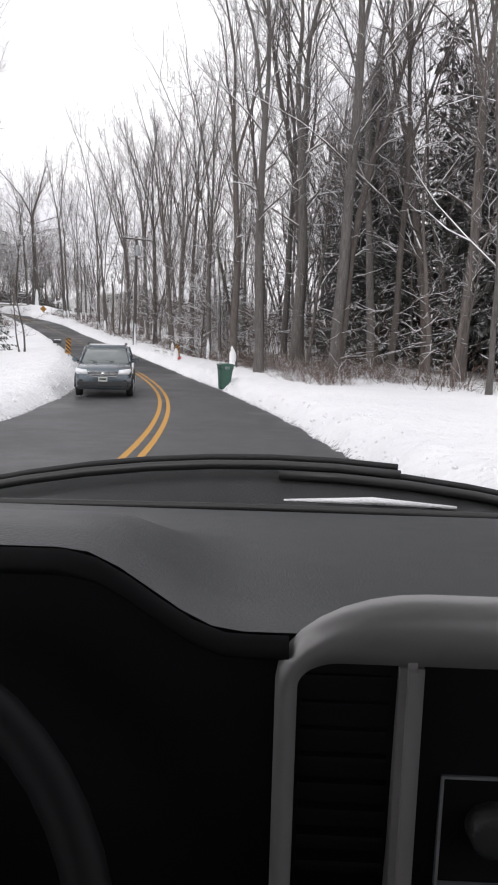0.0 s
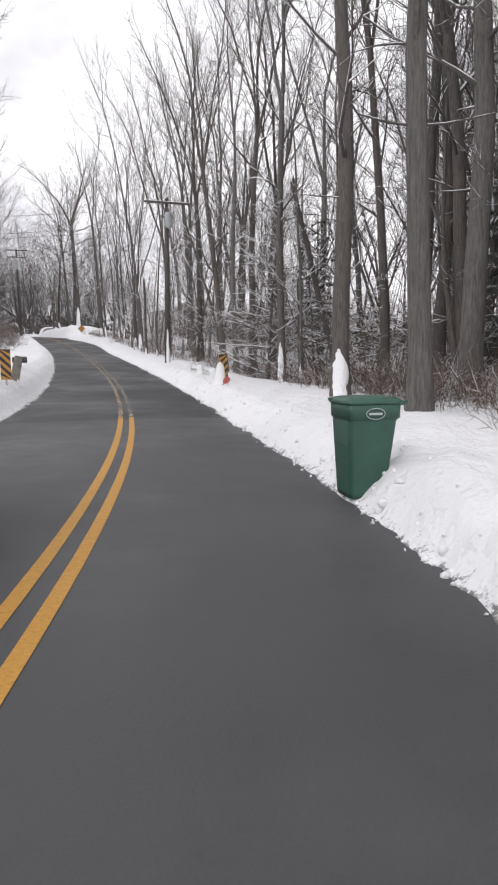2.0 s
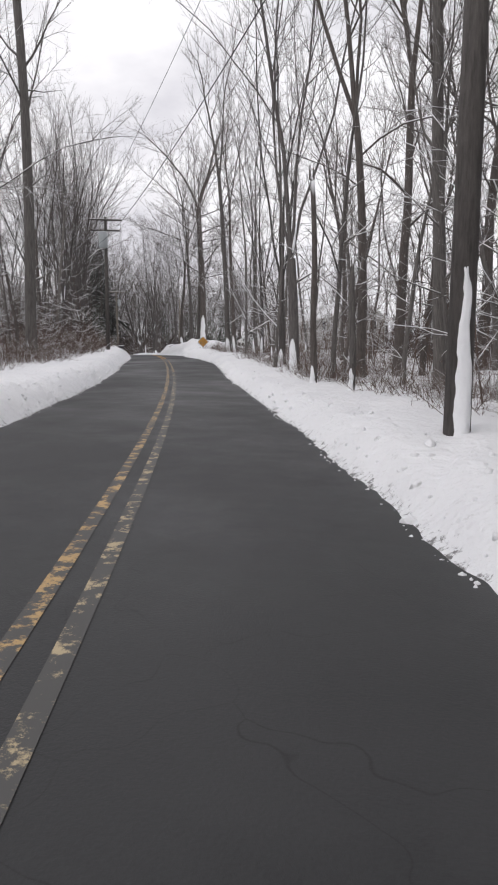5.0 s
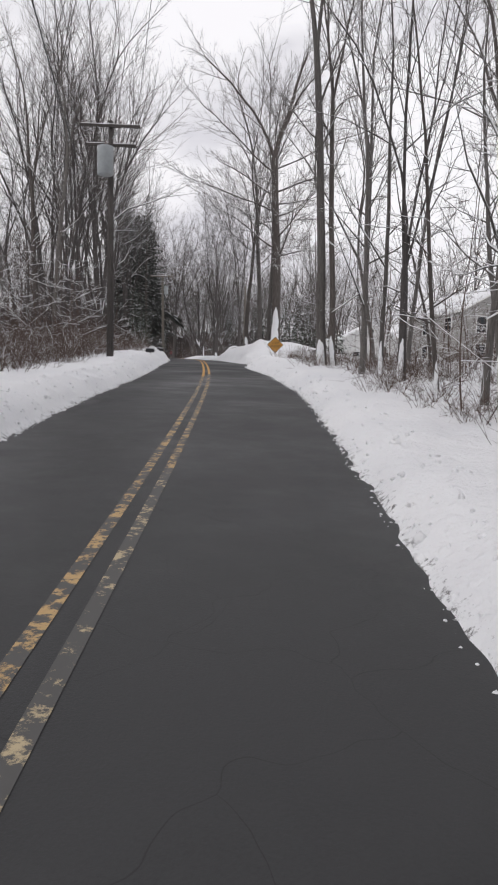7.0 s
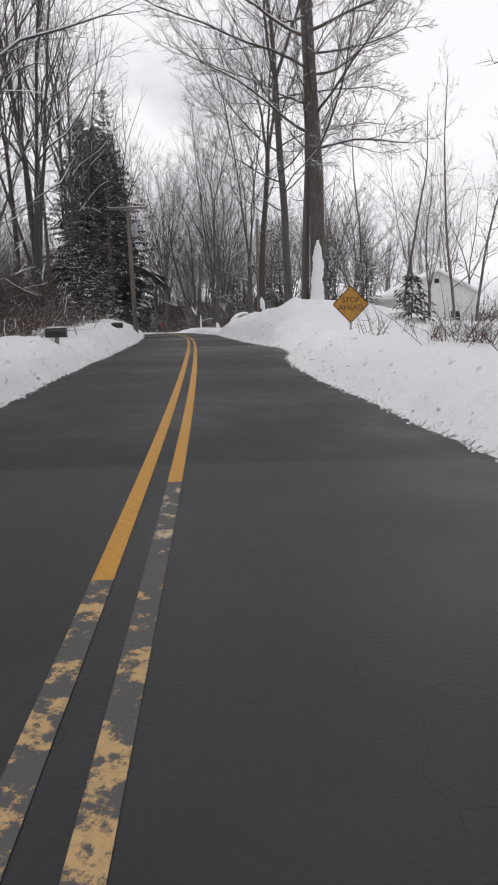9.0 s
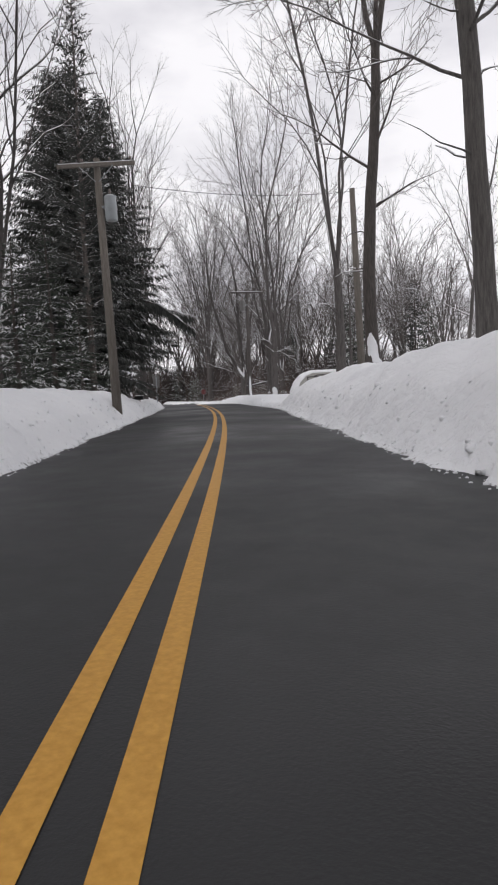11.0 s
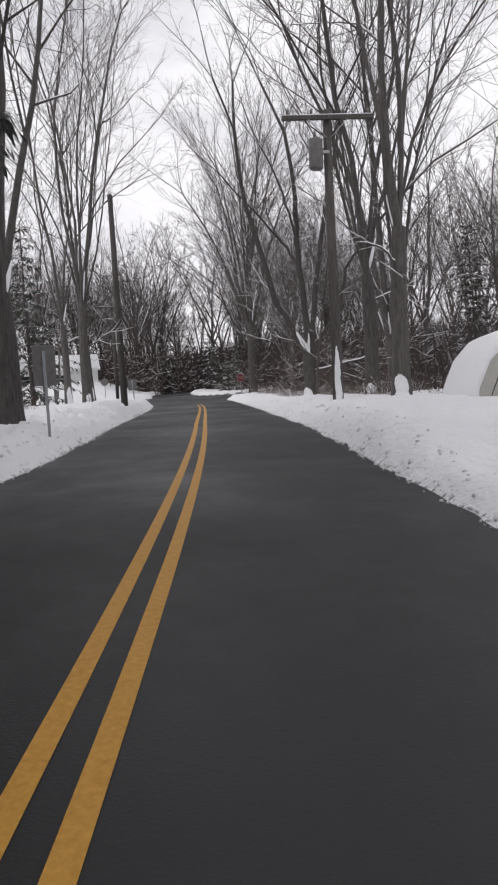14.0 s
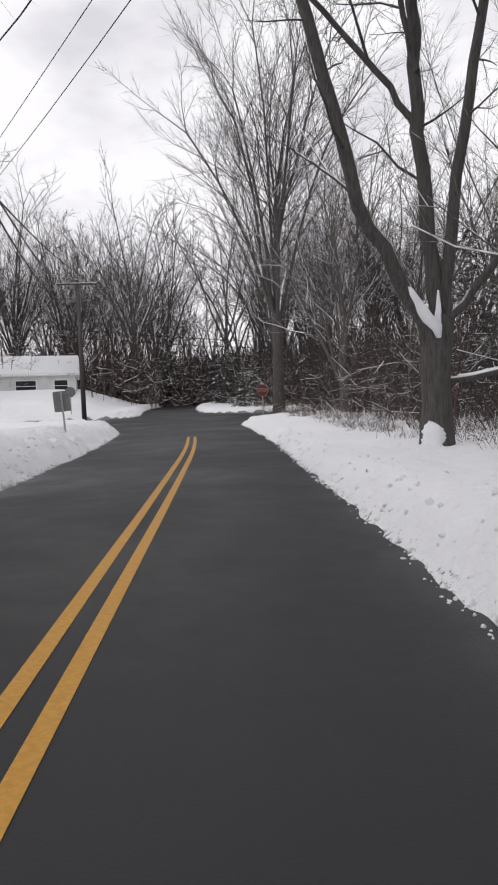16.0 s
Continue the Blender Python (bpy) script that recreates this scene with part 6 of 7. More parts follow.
def suv(s, o, turn):
    """A mid-size sport utility car whose nose looks along its own +y."""
    ob = thing("suv_car", spot(s, o, turn, 0, 0.03), "dark blue-grey sport utility car on the asphalt road", "car")
    def ring(y, w, z0, z1, zs, inset=0.1):
        # lower edge, sill, shoulder, top edge
        return [(-w + 0.08, y, z0), (-w, y, z0 + 0.15), (-w, y, zs - 0.12), (-w + 0.05, y, zs), (-w + inset, y, z1), (w - inset, y, z1), (w - 0.05, y, zs), (w, y, zs - 0.12), (w, y, z0 + 0.15), (w - 0.08, y, z0)]
    body = Shape().loft([ring(2.36, .62, .38, .80, .72), ring(2.32, .78, .30, .93, .86), ring(2.15, .90, .26, 1.0, .93), ring(1.6, .95, .26, 1.08, 1.0), ring(1.0, .955, .26, 1.14, 1.05),
                         ring(0.0, .955, .26, 1.17, 1.07, .06), ring(-1.4, .955, .26, 1.19, 1.09, .06), ring(-2.2, .93, .30, 1.19, 1.09, .06), ring(-2.36, .86, .40, 1.12, 1.02)])
    part("body", body, M_SUV, ob)
    def cab(y, w, wt, z0, z1):
        return [(-w, y, z0), (-wt - 0.02, y, z1 - 0.1), (-wt + 0.08, y, z1), (wt - 0.08, y, z1), (wt + 0.02, y, z1 - 0.1), (w, y, z0)]
    part("cabin_glass", Shape().loft([cab(1.02, .86, .84, 1.12, 1.18), cab(0.22, .89, .72, 1.14, 1.68), cab(-1.9, .89, .72, 1.16, 1.68), cab(-2.28, .86, .74, 1.15, 1.3)]), M_CARGLASS, ob, "dark windscreen and side windows")
    part("roof", Shape().loft([cab(0.30, .76, .70, 1.62, 1.69), cab(0.1, .75, .70, 1.64, 1.735), cab(-1.7, .75, .70, 1.64, 1.735), cab(-2.0, .76, .70, 1.60, 1.69)]), M_SUV, ob)
    for sx in (-1, 1):
        part("roof_rail", Shape().tube([(sx * .66, 0.05, 1.73), (sx * .66, 0.0, 1.79), (sx * .66, -1.6, 1.79), (sx * .66, -1.68, 1.73)], 0.018, 6), M_DARKPLASTIC, ob)
        part("windscreen_pillar", Shape().tube([(sx * .86, 1.0, 1.15), (sx * .73, 0.24, 1.66)], 0.045, 6), M_SUV, ob)
        part("window_pillar", Shape().tube([(sx * .89, -0.55, 1.16), (sx * .735, -0.6, 1.66)], 0.04, 6), M_SUV, ob)
        part("window_pillar", Shape().tube([(sx * .89, -1.55, 1.16), (sx * .735, -1.5, 1.66)], 0.05, 6), M_SUV, ob)
        mir = part("mirror", Shape().box(min(sx * .97, sx * 1.16), max(sx * .97, sx * 1.16), 0.62, 0.78, 1.13, 1.30, 0, 0.04), M_SUV, ob)
        part("mirror_arm", Shape().tube([(sx * .9, 0.7, 1.15), (sx * 1.0, 0.7, 1.18)], 0.03, 6), M_DARKPLASTIC, mir)
        lamp = Shape().loft([[(sx * .49, 2.24, .78), (sx * .86, 2.10, .78), (sx * .93, 2.04, .90), (sx * .90, 2.02, .98), (sx * .52, 2.22, .94)], [(sx * .49, 2.42, .78), (sx * .84, 2.32, .78), (sx * .92, 2.24, .89), (sx * .88, 2.22, .965), (sx * .53, 2.38, .925)]])
        part("headlight", lamp, M_LAMP, ob, "clear headlight lens")
        part("fog_lamp", Shape().tube([(sx * .66, 2.26, .47), (sx * .66, 2.36, .47)], 0.06, 12), M_LAMP, ob)
        for y in (1.45, -1.42):
            arch = Shape()
            pts = [(sx * .955, y + .43 * math.cos(a), .36 + .43 * math.sin(a)) for a in np.linspace(-0.1, math.pi + 0.1, 13)]
            arch.tube(pts, 0.03, 5)
            part("wheel_arch", arch, M_DARKPLASTIC, ob)
            wheel(ob, sx * .85, y, .36, .36, .22)
    grille = part("grille", Shape().box(-.47, .47, 2.27, 2.385, .70, .88, 0, .03), M_DARKPLASTIC, ob, "dark grille with chrome bars")
    for z in (.72, .77, .82, .865):
        part("grille_bar", Shape().box(-.45, .45, 2.37, 2.40, z - .011, z + .011, 0, .005), M_CHROME, grille, "chrome bar")
    part("badge", Shape().tube([(0, 2.385, .80), (0, 2.415, .80)], 0.065, 16), M_CHROME, grille, "round chrome badge")
    part("bumper", Shape().box(-.84, .84, 2.18, 2.42, .34, .60, 0, .07), M_DARKPLASTIC, ob)
    part("air_intake", Shape().box(-.55, .55, 2.34, 2.428, .40, .53, 0, .03), M_DARKPLASTIC, ob)
    plate = part("number_plate", Shape().box(-.15, .15, 2.42, 2.432, .545, .695), M_RAIL, ob, "pale number plate")
    part("plate_bar", Shape().box(-.11, .11, 2.432, 2.435, .60, .65), M_BLACK, plate)
    for x in (-.3, .3):
        part("wiper", Shape().tube([(x, 1.05, 1.16), (x + .28, .98, 1.20), (x + .5, .86, 1.26)], .01, 5), M_BLACK, ob)
    part("snow_cover", Shape().box(-.60, .60, -1.6, .05, 1.735, 1.755, 0, .01), M_SNOW, ob, "thin snow on the roof")


suv(25.6, -2.85, 176)


def camper():
    ob = thing("camper_trailer", spot(175.6, 9.9, -90, 0.56), "cream camper trailer with dark stripes and snow on its roof", "camper")
    # the nose looks to the road, at -y
    L = 3.7
    prof = [(-L, 0.35), (-L + .05, .9), (-L + .35, 1.55), (-L + .8, 2.0), (-L + 1.3, 2.18), (L - .15, 2.22), (L, 2.1), (L, 0.35)]
    def shell(w):
        return [[(sx * w, y, z) for y, z in prof] for sx in (-1, 1)]
    part("body", Shape().loft(shell(1.2), smooth=False), M_CAMPER, ob)
    top = [(y, z) for y, z in prof[0:7]]
    rows = []
    for x, dz in ((-1.22, .02), (-1.15, .16), (-.6, .22), (0, .24), (.6, .22), (1.15, .16), (1.22, .02)):
        rows.append([(x, y - (.06 if i < 4 else 0), z + dz * (0.35 + .65 * min(1, i / 3))) for i, (y, z) in enumerate(top)] + [(x, y, z - .03) for y, z in reversed(top)])
    part("snow_cover", Shape().loft(rows), M_SNOW, ob, "thick rounded snow on the roof")
    x = 1.205
    stripe = Shape()
    pts = [(-L + .35, .66), (-L + .6, 1.25), (-L + 1.0, 1.75), (-L + 1.6, 2.0), (L - .4, 2.02)]
    for (a, b), (c, d) in zip(pts, pts[1:]):
        stripe.add([(x, a, b - .05), (x, c, d - .05), (x, c, d + .03), (x, a, b + .03)], [(0, 1, 2, 3)])
    part("stripe", stripe, M_CAMPER_DARK, ob, "dark curved stripe")
    part("stripe", Shape().box(min(x, x + .006), x + .006, -L + .6, L - .3, .62, .72), M_CAMPER_DARK, ob, "dark lower stripe")
    room = part("slide_room", Shape().box(x - .02, x + .10, -2.83, -1.18, .70, 1.85, 0, .02), M_CAMPER, ob, "slide-out room with a dark frame")
    for q in ((-2.87, -2.79, .66, 1.89), (-1.22, -1.14, .66, 1.89), (-2.87, -1.14, 1.82, 1.90)):
        part("frame", Shape().box(x + .08, x + .13, q[0], q[1], q[2], q[3], 0, .01), M_CAMPER_DARK, room)
    part("window", Shape().box(x + .095, x + .115, -2.38, -1.70, 1.12, 1.56, 0, .05), M_WINDOW, room, "dark tinted window")
    door = part("door", Shape().box(x, x + .02, .72, 1.37, .5, 1.95, 0, .01), M_CAMPER, ob)
    part("window", Shape().box(x + .02, x + .03, .84, 1.24, 1.35, 1.75, 0, .02), M_WINDOW, door, "dark tinted window")
    part("window", Shape().box(x, x + .02, 1.8, 2.5, 1.2, 1.7, 0, .03), M_WINDOW, ob, "dark tinted window")
    part("name_bar", Shape().box(x, x + .006, -.73, .07, 1.62, 1.76), M_BLACK, ob, "dark bar of lettering")
    part("name_bar", Shape().box(x, x + .006, -.33, .07, 1.50, 1.57), M_BLACK, ob)
    part("shadow_panel", Shape().box(x, x + .006, -.68, -.03, 1.28, 1.33), M_TRANSF, ob, "pale grey panel line")
    for y in (-.4, .5):
        for sx in (-1, 1):
            wheel(ob, sx * 1.08, y, .36, .36, .2)
    part("chassis", Shape().box(-.9, .9, -L - .9, L - .2, .30, .42), M_BLACK, ob)
    part("hitch_leg", Shape().tube([(0, -L - .8, -.1), (0, -L - .8, .4)], .04, 8), M_GALV, ob)


camper()


# ---- houses ----
def house(name, m, wide, deep, eave, ridge, siding, label, windows, door=None, porch=False, course=0.2, attic=False):
    """A gabled house. Its gable looks to -y; windows: (face, across, up, width, height), face of 'front', 'left' or 'right'."""
    ob = thing(name, m, label, "house")
    w = wide / 2
    outline = [(-w, -1.5), (w, -1.5), (w, eave), (0, ridge), (-w, eave)]
    walls = part("wall", Shape().prism(outline, 0, deep), siding, ob)
    # lapped boards on the gable and the sides
    boards = Shape()
    z = 0.0
    while z < ridge - 0.25:
        half = w if z < eave else w * (ridge - z) / (ridge - eave)
        boards.add([(-half, -0.025, z), (half, -0.025, z), (half, -0.004, z + course), (-half, -0.004, z + course), (-half, 0, z), (half, 0, z)], [(0, 1, 2, 3), (0, 4, 5, 1)])
        if z < eave - course:
            for sx in (-1, 1):
                boards.add([(sx * (w + .025), 0, z), (sx * (w + .025), deep, z), (sx * (w + .004), deep, z + course), (sx * (w + .004), 0, z + course)], [(0, 1, 2, 3)])
        z += course
    tagged(part("boarding", boards, siding, walls), kind="stuff")
    for sx in (-1, 1):
        k = (ridge - eave) / w
        x1, over = sx * (w + .35), .35
        z1 = eave - k * .35
        rf = Shape()
        rf.add([(0, -over, ridge + .02), (x1, -over, z1 + .02), (x1, deep + over, z1 + .02), (0, deep + over, ridge + .02),
                (0, -over, ridge - .1), (x1, -over, z1 - .1), (x1, deep + over, z1 - .1), (0, deep + over, ridge - .1)],
               [(0, 1, 2, 3), (4, 7, 6, 5), (0, 4, 5, 1), (1, 5, 6, 2), (2, 6, 7, 3)])
        roof = part("roof", rf, M_TRIM, ob)
        sn = Shape()
        rows = []
        for f in np.linspace(0, 1, 7):
            x, zz = x1 * f * .985, ridge + (z1 - ridge) * f
            th = .24 * (1 - .25 * f)
            rows.append([(x, -over + .03, zz + .025), (x, -over + .08, zz + th), (x, deep * .5, zz + th + .03), (x, deep + over - .08, zz + th), (x, deep + over - .03, zz + .025)])
        sn.loft(rows, 0, False, False)
        a = rows[-1]
        sn.add(a, [(0, 1, 2, 3, 4)])
        part("snow_cover", sn, M_SNOW, roof, "even blanket of snow")
    for face, a, up, ww, hh in windows:
        fr = {"front": pose(a, -.03, up), "left": pose(-w - .03, a, up, 0, 0, -90), "right": pose(w + .03, a, up, 0, 0, 90)}[face]
        win = part("window", Shape().box(-ww / 2, ww / 2, -.03, .02, -hh / 2, hh / 2), M_WINDOW, ob, "dark window with white trim", fr)
        for q in ((-ww / 2 - .09, -ww / 2, -hh / 2 - .09, hh / 2 + .09), (ww / 2, ww / 2 + .09, -hh / 2 - .09, hh / 2 + .09), (-ww / 2, ww / 2, hh / 2, hh / 2 + .09), (-ww / 2, ww / 2, -hh / 2 - .09, -hh / 2), (-ww / 2, ww / 2, -.025, .025)):
            part("window_trim", Shape().box(q[0], q[1], -.05, .03, q[2], q[3]), M_TRIM, win)
    if door:
        face, a = door
        fr = {"front": pose(a, -.03, 1.05), "left": pose(-w - .03, a, 1.05, 0, 0, -90)}[face]
        dr = part("door", Shape().box(-.45, .45, -.04, .02, -1.03, 1.0, 0, .01), M_SIDING_BROWN, ob, "brown front door", fr)
        part("door_handle", Shape().tube([(.36, -.04, 0), (.36, -.09, 0)], .03, 8), M_GALV, dr)
    if attic:
        part("attic_vent", Shape().box(-.22, .22, -.05, .02, ridge - 1.15, ridge - .75), M_DARKPLASTIC, ob, "dark attic vent")
    if porch:
        part("porch_roof", Shape().box(-w - 2.2, -w, .2, deep - .2, eave - .55, eave - .4), M_TRIM, ob)
        part("porch_snow", Shape().box(-w - 2.25, -w, .15, deep - .15, eave - .4, eave - .2, 0, .06), M_SNOW, ob)
        for y in (.35, deep * .5, deep - .35):
            part("porch_post", Shape().box(-w - 2.1, -w - 1.95, y - .07, y + .07, -1, eave - .55), M_TRIM, ob)
    return ob


house("white_house", spot(161.0, 23.0, -6, 0.3), 7.4, 9, 3.6, 5.5, M_SIDING_WHITE, "white clapboard house with a snow-covered gable roof", [("front", -2.0, 1.2, .9, 1.2), ("front", 1.8, 1.2, .9, 1.2), ("left", 2.5, 1.8, 1.0, 1.3), ("left", 6.0, 1.8, 1.0, 1.3)], None, True, .2, True)
house("grey_house", spot(132.0, 24.5, 12, 0.3), 7.5, 9, 4.6, 6.6, M_SIDING_GREY, "two-storey pale grey house with a snowy roof", [("front", -1.9, 3.4, .9, 1.3), ("front", 1.9, 3.4, .9, 1.3), ("front", -1.9, 1.1, .9, 1.3), ("front", 1.9, 1.1, 1.4, 1.3), ("left", 2, 3.4, .9, 1.2), ("left", 5.5, 3.4, .9, 1.2), ("left", 5.5, 1.1, .9, 1.2)], ("front", 0), False)
house("brown_house", spot(114, 37, 10, 0.4), 8, 9, 3.2, 4.8, M_SIDING_BROWN, "brown wooden house with a snowy roof among trees", [("front", -2, 1.3, 1.0, 1.3), ("front", 2, 1.3, 1.0, 1.3), ("left", 3, 1.3, 1.0, 1.2)])
house("ranch_house", spot(247, -11.0, 101, 0.0, 1.6), 7.5, 15, 2.2, 3.95, M_SIDING_WHITE, "low white ranch house with a snow-covered roof", [("right", 3.0, 1.0, 1.4, 1.0), ("right", 7.0, 1.0, 1.8, 1.0), ("right", 11.5, 1.0, 1.0, 1.0), ("left", 1.4, 1.0, 1.2, 1.0), ("left", 4.6, 1.0, 1.8, 1.0), ("left", 8.6, 1.0, 1.2, 1.0), ("left", 12.5, 1.0, 1.6, 1.0), ("front", 0, 1.0, 1.6, 1.0)])


# ---- the car in which the camera sets out, standing where the drive begins ----
def host_car():
    x, y = PATH[0][1][:2]
    m = pose(x, y, PATH[0][1][2] - 1.35 , 0, 0, -1.0)
    ob = thing("camera_car", m, "parked silver car with a grey dashboard and open windscreen frame", "car")
    E = 1.35
    # dashboard top with the hump over the instruments
    xs, ys = np.linspace(-.62, .86, 60), np.linspace(.52, 1.18, 24)
    rows = []
    for yy in ys:
        row = []
        for xx in xs:
            f = (yy - .52) / .66
            hump = .066 * smooth((-.022 - xx) / .14) * smooth((xx + .66) / .10) * smooth((.98 - yy) / .36)
            z = E - .220 - .078 * f + hump - .012 * smooth((.56 - yy) / .04)
            row.append((float(xx), float(yy), float(z)))
        rows.append(row)
    dash = Shape().loft(rows, 0, False, False)
    # front apron of the dashboard
    front = [[(p[0], p[1], p[2]) for p in rows[0]], [(p[0], p[1] + .01, E - .42) for p in rows[0]], [(p[0], p[1] + .06, E - .85) for p in rows[0]]]
    top = part("dashboard", dash, M_DASH, ob, "dark grey grained dashboard top")
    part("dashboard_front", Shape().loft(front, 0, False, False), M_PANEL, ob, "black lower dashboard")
    vent = Shape()
    for i in range(46):
        x0 = -.60 + i * .031
        vent.box(x0, x0 + .025, 1.128, 1.142, E - .322, E - .313)
    part("defroster_vent", vent, M_BLACK, top, "dark defroster slots")
    # instrument binnacle
    bin_rows = []
    for yy, dz in ((.515, 0.0), (.50, -.012), (.53, -.03), (.60, -.05), (.64, -.25)):
        ring = []
        for k in range(25):
            xx = -.60 + .62 * k / 24
            hump = .066 * float(smooth((-.022 - xx) / .14) * smooth((xx + .66) / .10))
            ring.append((xx, yy, E - .232 + hump + dz))
        bin_rows.append(ring)
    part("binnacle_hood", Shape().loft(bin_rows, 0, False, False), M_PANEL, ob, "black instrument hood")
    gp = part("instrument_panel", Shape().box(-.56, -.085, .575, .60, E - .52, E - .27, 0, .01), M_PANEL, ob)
    for cx, cz, r in ((-.245, E - .335, .06), (-.108, E - .368, .022), (-.40, E - .335, .05)):
        g = Shape()
        g.tube([(cx, .575, cz), (cx, .568, cz)], r, 28)
        gauge = part("gauge", g, M_GAUGE, gp, "dim round gauge")
        ring = Shape()
        pts = [(cx + r * math.cos(a), .567, cz + r * math.sin(a)) for a in np.linspace(0, 2 * math.pi, 29)]
        ring.tube(pts, .004, 5, 0, False)
        part("gauge_ring", ring, M_GAUGE, gauge)
    # steering wheel
    sw = part("steering_wheel", Shape(), M_DARKPLASTIC, ob, "black steering wheel", pose(-.315, .37, E - .42, 66, 0, 0))
    pts = [(.213 * math.cos(a), .213 * math.sin(a), 0) for a in np.linspace(0, 2 * math.pi, 49)]
    part("rim", Shape().tube(pts, .0165, 10, 0, False), M_PANEL, sw, "black padded rim")
    part("hub", Shape().tube([(0, 0, -.05), (0, 0, .0), (0, 0, .012)], [.05, .075, .06], 18), M_PANEL, sw)
    for a in (0.1, 3.04, 4.71):
        part("spoke", Shape().tube([(.05 * math.cos(a), .05 * math.sin(a), -.01), (.205 * math.cos(a), .205 * math.sin(a), 0)], [.02, .013], 7), M_DARKPLASTIC, sw)
    # centre stack: satin surround, vents, radio
    def arch(x0, x1, ztop, zbot, r):
        pts = [(x0, zbot)] + [(x0 + r - r * math.cos(a), ztop - r * .62 + r * .62 * math.sin(a)) for a in np.linspace(0, math.pi / 2, 9)]
        pts += [(x1 - r + r * math.sin(a), ztop - r * .62 + r * .62 * math.cos(a)) for a in np.linspace(0, math.pi / 2, 9)] + [(x1, zbot)]
        return pts
    outer, inner = arch(.010, .40, E - .191, E - .95, .12), arch(.028, .38, E - .254, E - .95, .035)
    bez = Shape()
    yo, yi = .50, .515
    vo = [(a, .5195, c - .004) for a, c in outer]
    vm = [(a + .004 * (1 if a < .3 else -1), yo, c - .012) for a, c in outer]
    vi = [(a, yi, c) for a, c in inner]
    vb = [(a, yi + .05, c) for a, c in inner]
    bez.loft([vo, vm, vi, vb], 0, False, False)
    stack = part("console_surround", bez, M_BEZEL, ob, "satin grey arched console surround")
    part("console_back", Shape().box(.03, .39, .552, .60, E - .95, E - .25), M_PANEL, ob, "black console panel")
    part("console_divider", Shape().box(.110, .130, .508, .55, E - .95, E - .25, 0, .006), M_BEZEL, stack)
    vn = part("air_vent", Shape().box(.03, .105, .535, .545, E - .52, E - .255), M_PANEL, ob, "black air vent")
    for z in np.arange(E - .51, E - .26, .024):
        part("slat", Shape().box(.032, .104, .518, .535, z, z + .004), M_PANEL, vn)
    radio = part("radio", Shape().box(.152, .37, .53, .546, E - .46, E - .355, 0, .004), M_PANEL, ob, "black car radio")
    frame = Shape()
    for q in ((.152, .37, E - .3575, E - .355), (.152, .37, E - .46, E - .4575), (.152, .1545, E - .46, E - .355), (.3675, .37, E - .46, E - .355)):
        frame.box(q[0], q[1], .524, .53, q[2], q[3])
    part("radio_frame", frame, M_GALV, radio, "thin bright frame")
    part("volume_knob", Shape().tube([(.197, .535, E - .40), (.197, .512, E - .40), (.197, .510, E - .40)], [.022, .021, .016], 22), M_DARKPLASTIC, radio, "round volume knob")
    part("display", Shape().box(.25, .31, .525, .531, E - .44, E - .425), M_GAUGE, radio)
    # cowl, wipers and bonnet
    top_z = lambda xx: E - .243 - .19 * xx * xx
    part("cowl", Shape().loft([[(xx, 1.17, E - .303), (xx, 1.25, E - .310), (xx, 1.30, top_z(xx) - .03), (xx, 1.36, top_z(xx)), (xx, 1.42, top_z(xx) - .03)] for xx in np.linspace(-.70, .95, 16)], 0, False, False), M_DARKPLASTIC, ob, "black plastic cowl under the windscreen")
    part("screen_seal", Shape().tube([(xx, 1.20, E - .297 - .01 * abs(xx)) for xx in np.linspace(-.7, .95, 9)], .009, 6), M_BLACK, ob)
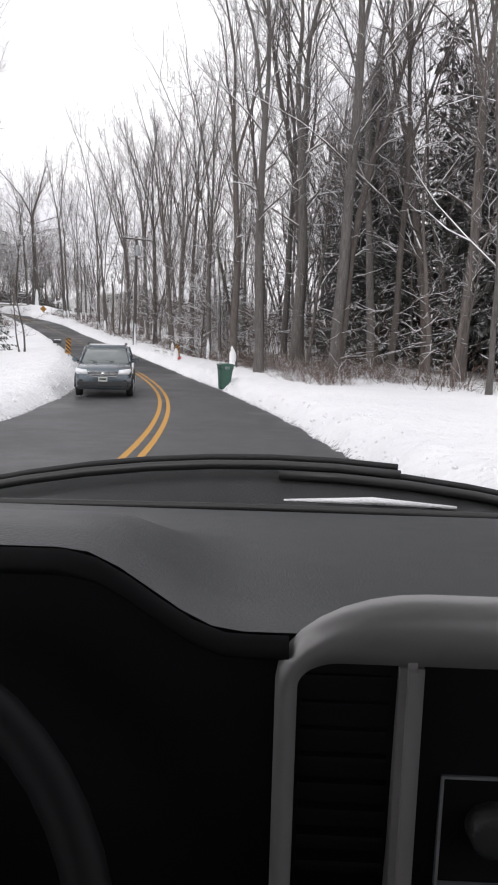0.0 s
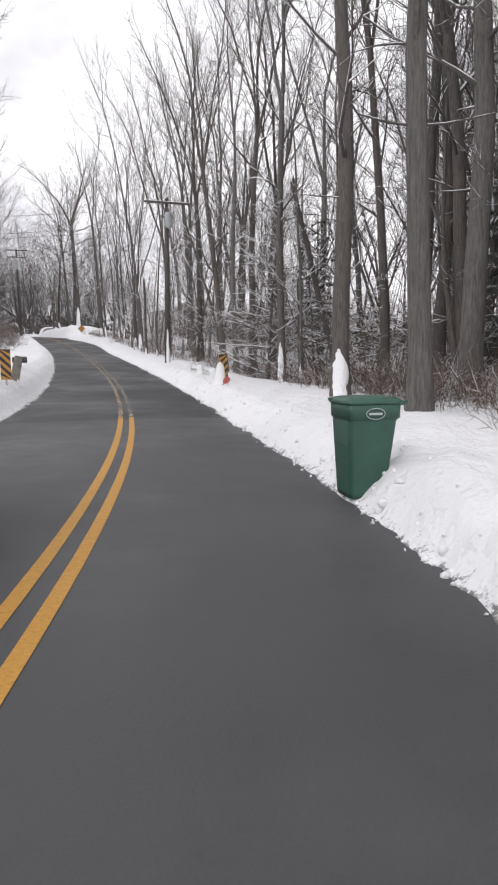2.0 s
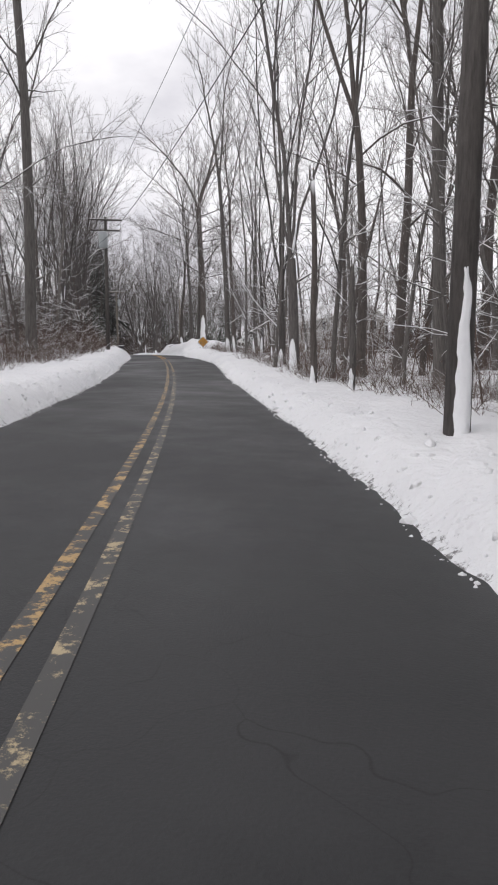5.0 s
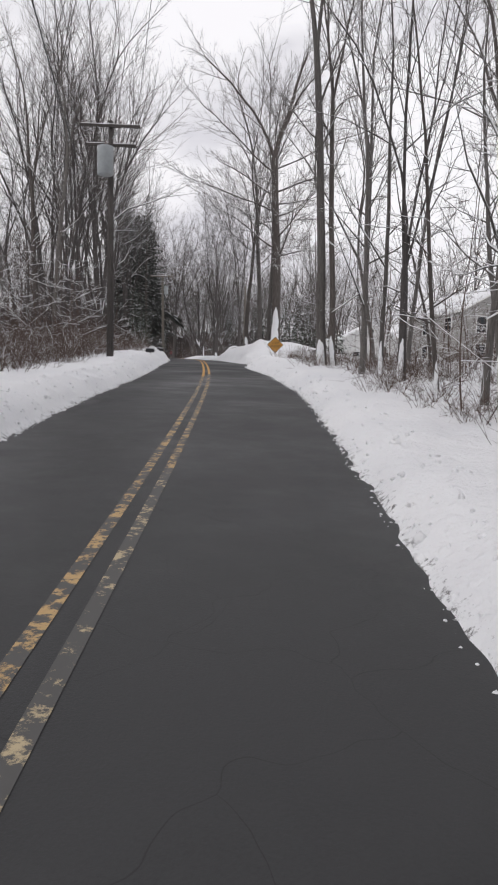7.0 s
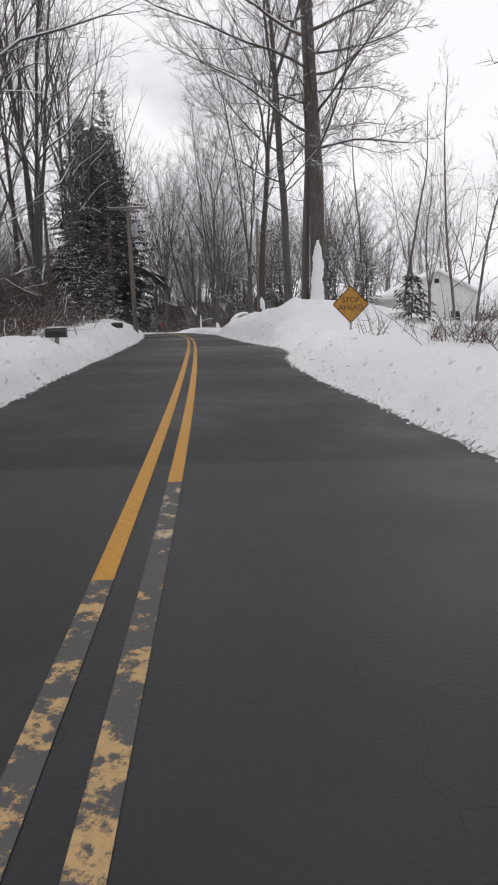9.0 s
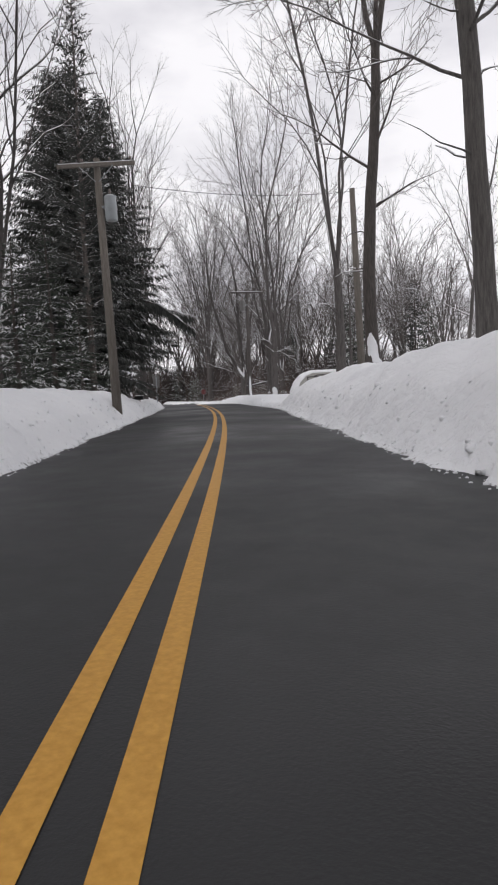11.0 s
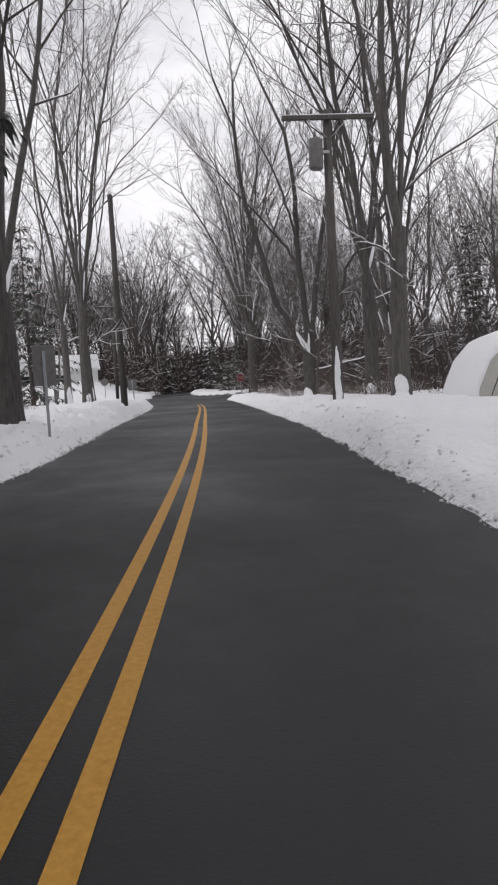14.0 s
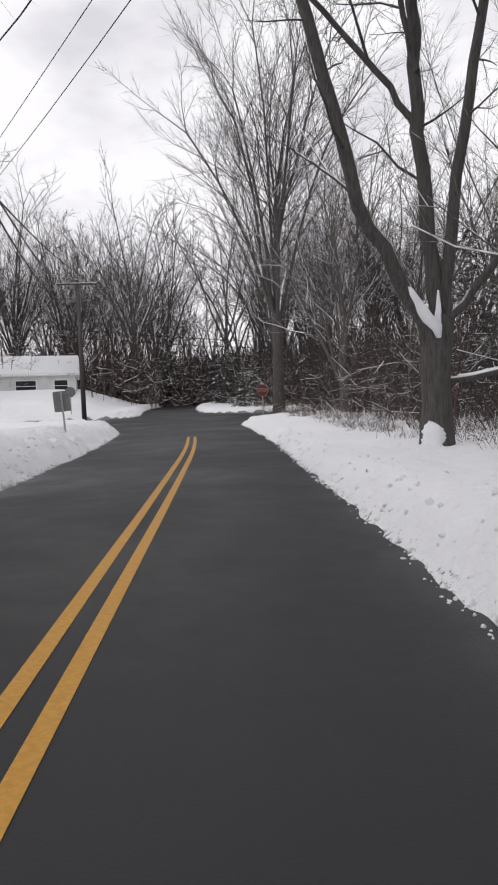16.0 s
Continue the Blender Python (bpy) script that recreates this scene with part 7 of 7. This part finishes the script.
    for pts in ([(xx, 1.325, top_z(xx) + .004) for xx in np.linspace(-.62, .26, 8)], [(xx, 1.31, top_z(xx) - .012) for xx in np.linspace(.02, .9, 8)]):
        wp = part("wiper", Shape().tube(pts, .010, 7), M_BLACK, ob, "black windscreen wiper")
        part("blade", Shape().tube([Vector(p) + Vector((0, .03, .010)) for p in pts], .007, 6), M_RUBBER, wp)
    part("cowl_snow", Shape().tube([(.03, 1.27, E - .298), (.2, 1.27, E - .294), (.36, 1.27, E - .302)], [.003, .008, .003], 6), M_SNOW, ob, "thin strip of snow")
    hood = []
    for yy, z, w in ((1.40, E - .31, .74), (1.6, E - .345, .76), (2.0, E - .40, .76), (2.35, E - .47, .72), (2.5, E - .58, .66), (2.54, E - .85, .62)):
        hood.append([(.12 + w * f, yy, z - .10 * abs(f) ** 2.4) for f in np.linspace(-1, 1, 15)])
    part("bonnet", Shape().loft(hood, 0, False, False), M_HOOD, ob, "silver bonnet")
    # unseen shell added to close the cabin and keep sky light off the dashboard
    part("roof", Shape().box(-.62, .86, -1.7, .45, E + .26, E + .31, 0, .02), M_HEADLINER, ob, "unseen grey headliner roof that shades the dashboard")
    part("rear_wall", Shape().box(-.66, .90, -1.78, -1.7, .3, E + .30), M_HEADLINER, ob)
    part("floor_pan", Shape().box(-.66, .90, -1.75, 1.2, .28, .32), M_PANEL, ob)
    part("firewall", Shape().box(-.66, .90, 1.19, 1.22, .3, E - .36), M_PANEL, ob)
    for sx in (-.66, .90):
        part("door_panel", Shape().box(min(sx, sx + .05), max(sx, sx + .05), -1.7, 1.2, .3, E - .36, 0, .01), M_HOOD, ob)
        part("roof_pillar", Shape().tube([(sx, 1.22, E - .36), (sx * .96 + .005, .45, E + .28)], .035, 8), M_HEADLINER, ob)
        part("roof_pillar", Shape().tube([(sx, -.25, E - .36), (sx * .96 + .005, -.2, E + .28)], .045, 8), M_HEADLINER, ob)
        part("fender", Shape().loft([[(sx, yy, .35), (sx * 1.0 + (.03 if sx > 0 else -.03), yy, .7), (sx, yy, z)] for yy, z in ((1.2, E - .40), (1.7, E - .45), (2.2, E - .52), (2.5, E - .70))], 0, False, False), M_HOOD, ob)
        for yy in (1.75, -1.1):
            wheel(ob, sx, yy, .31, .31, .2)


host_car()
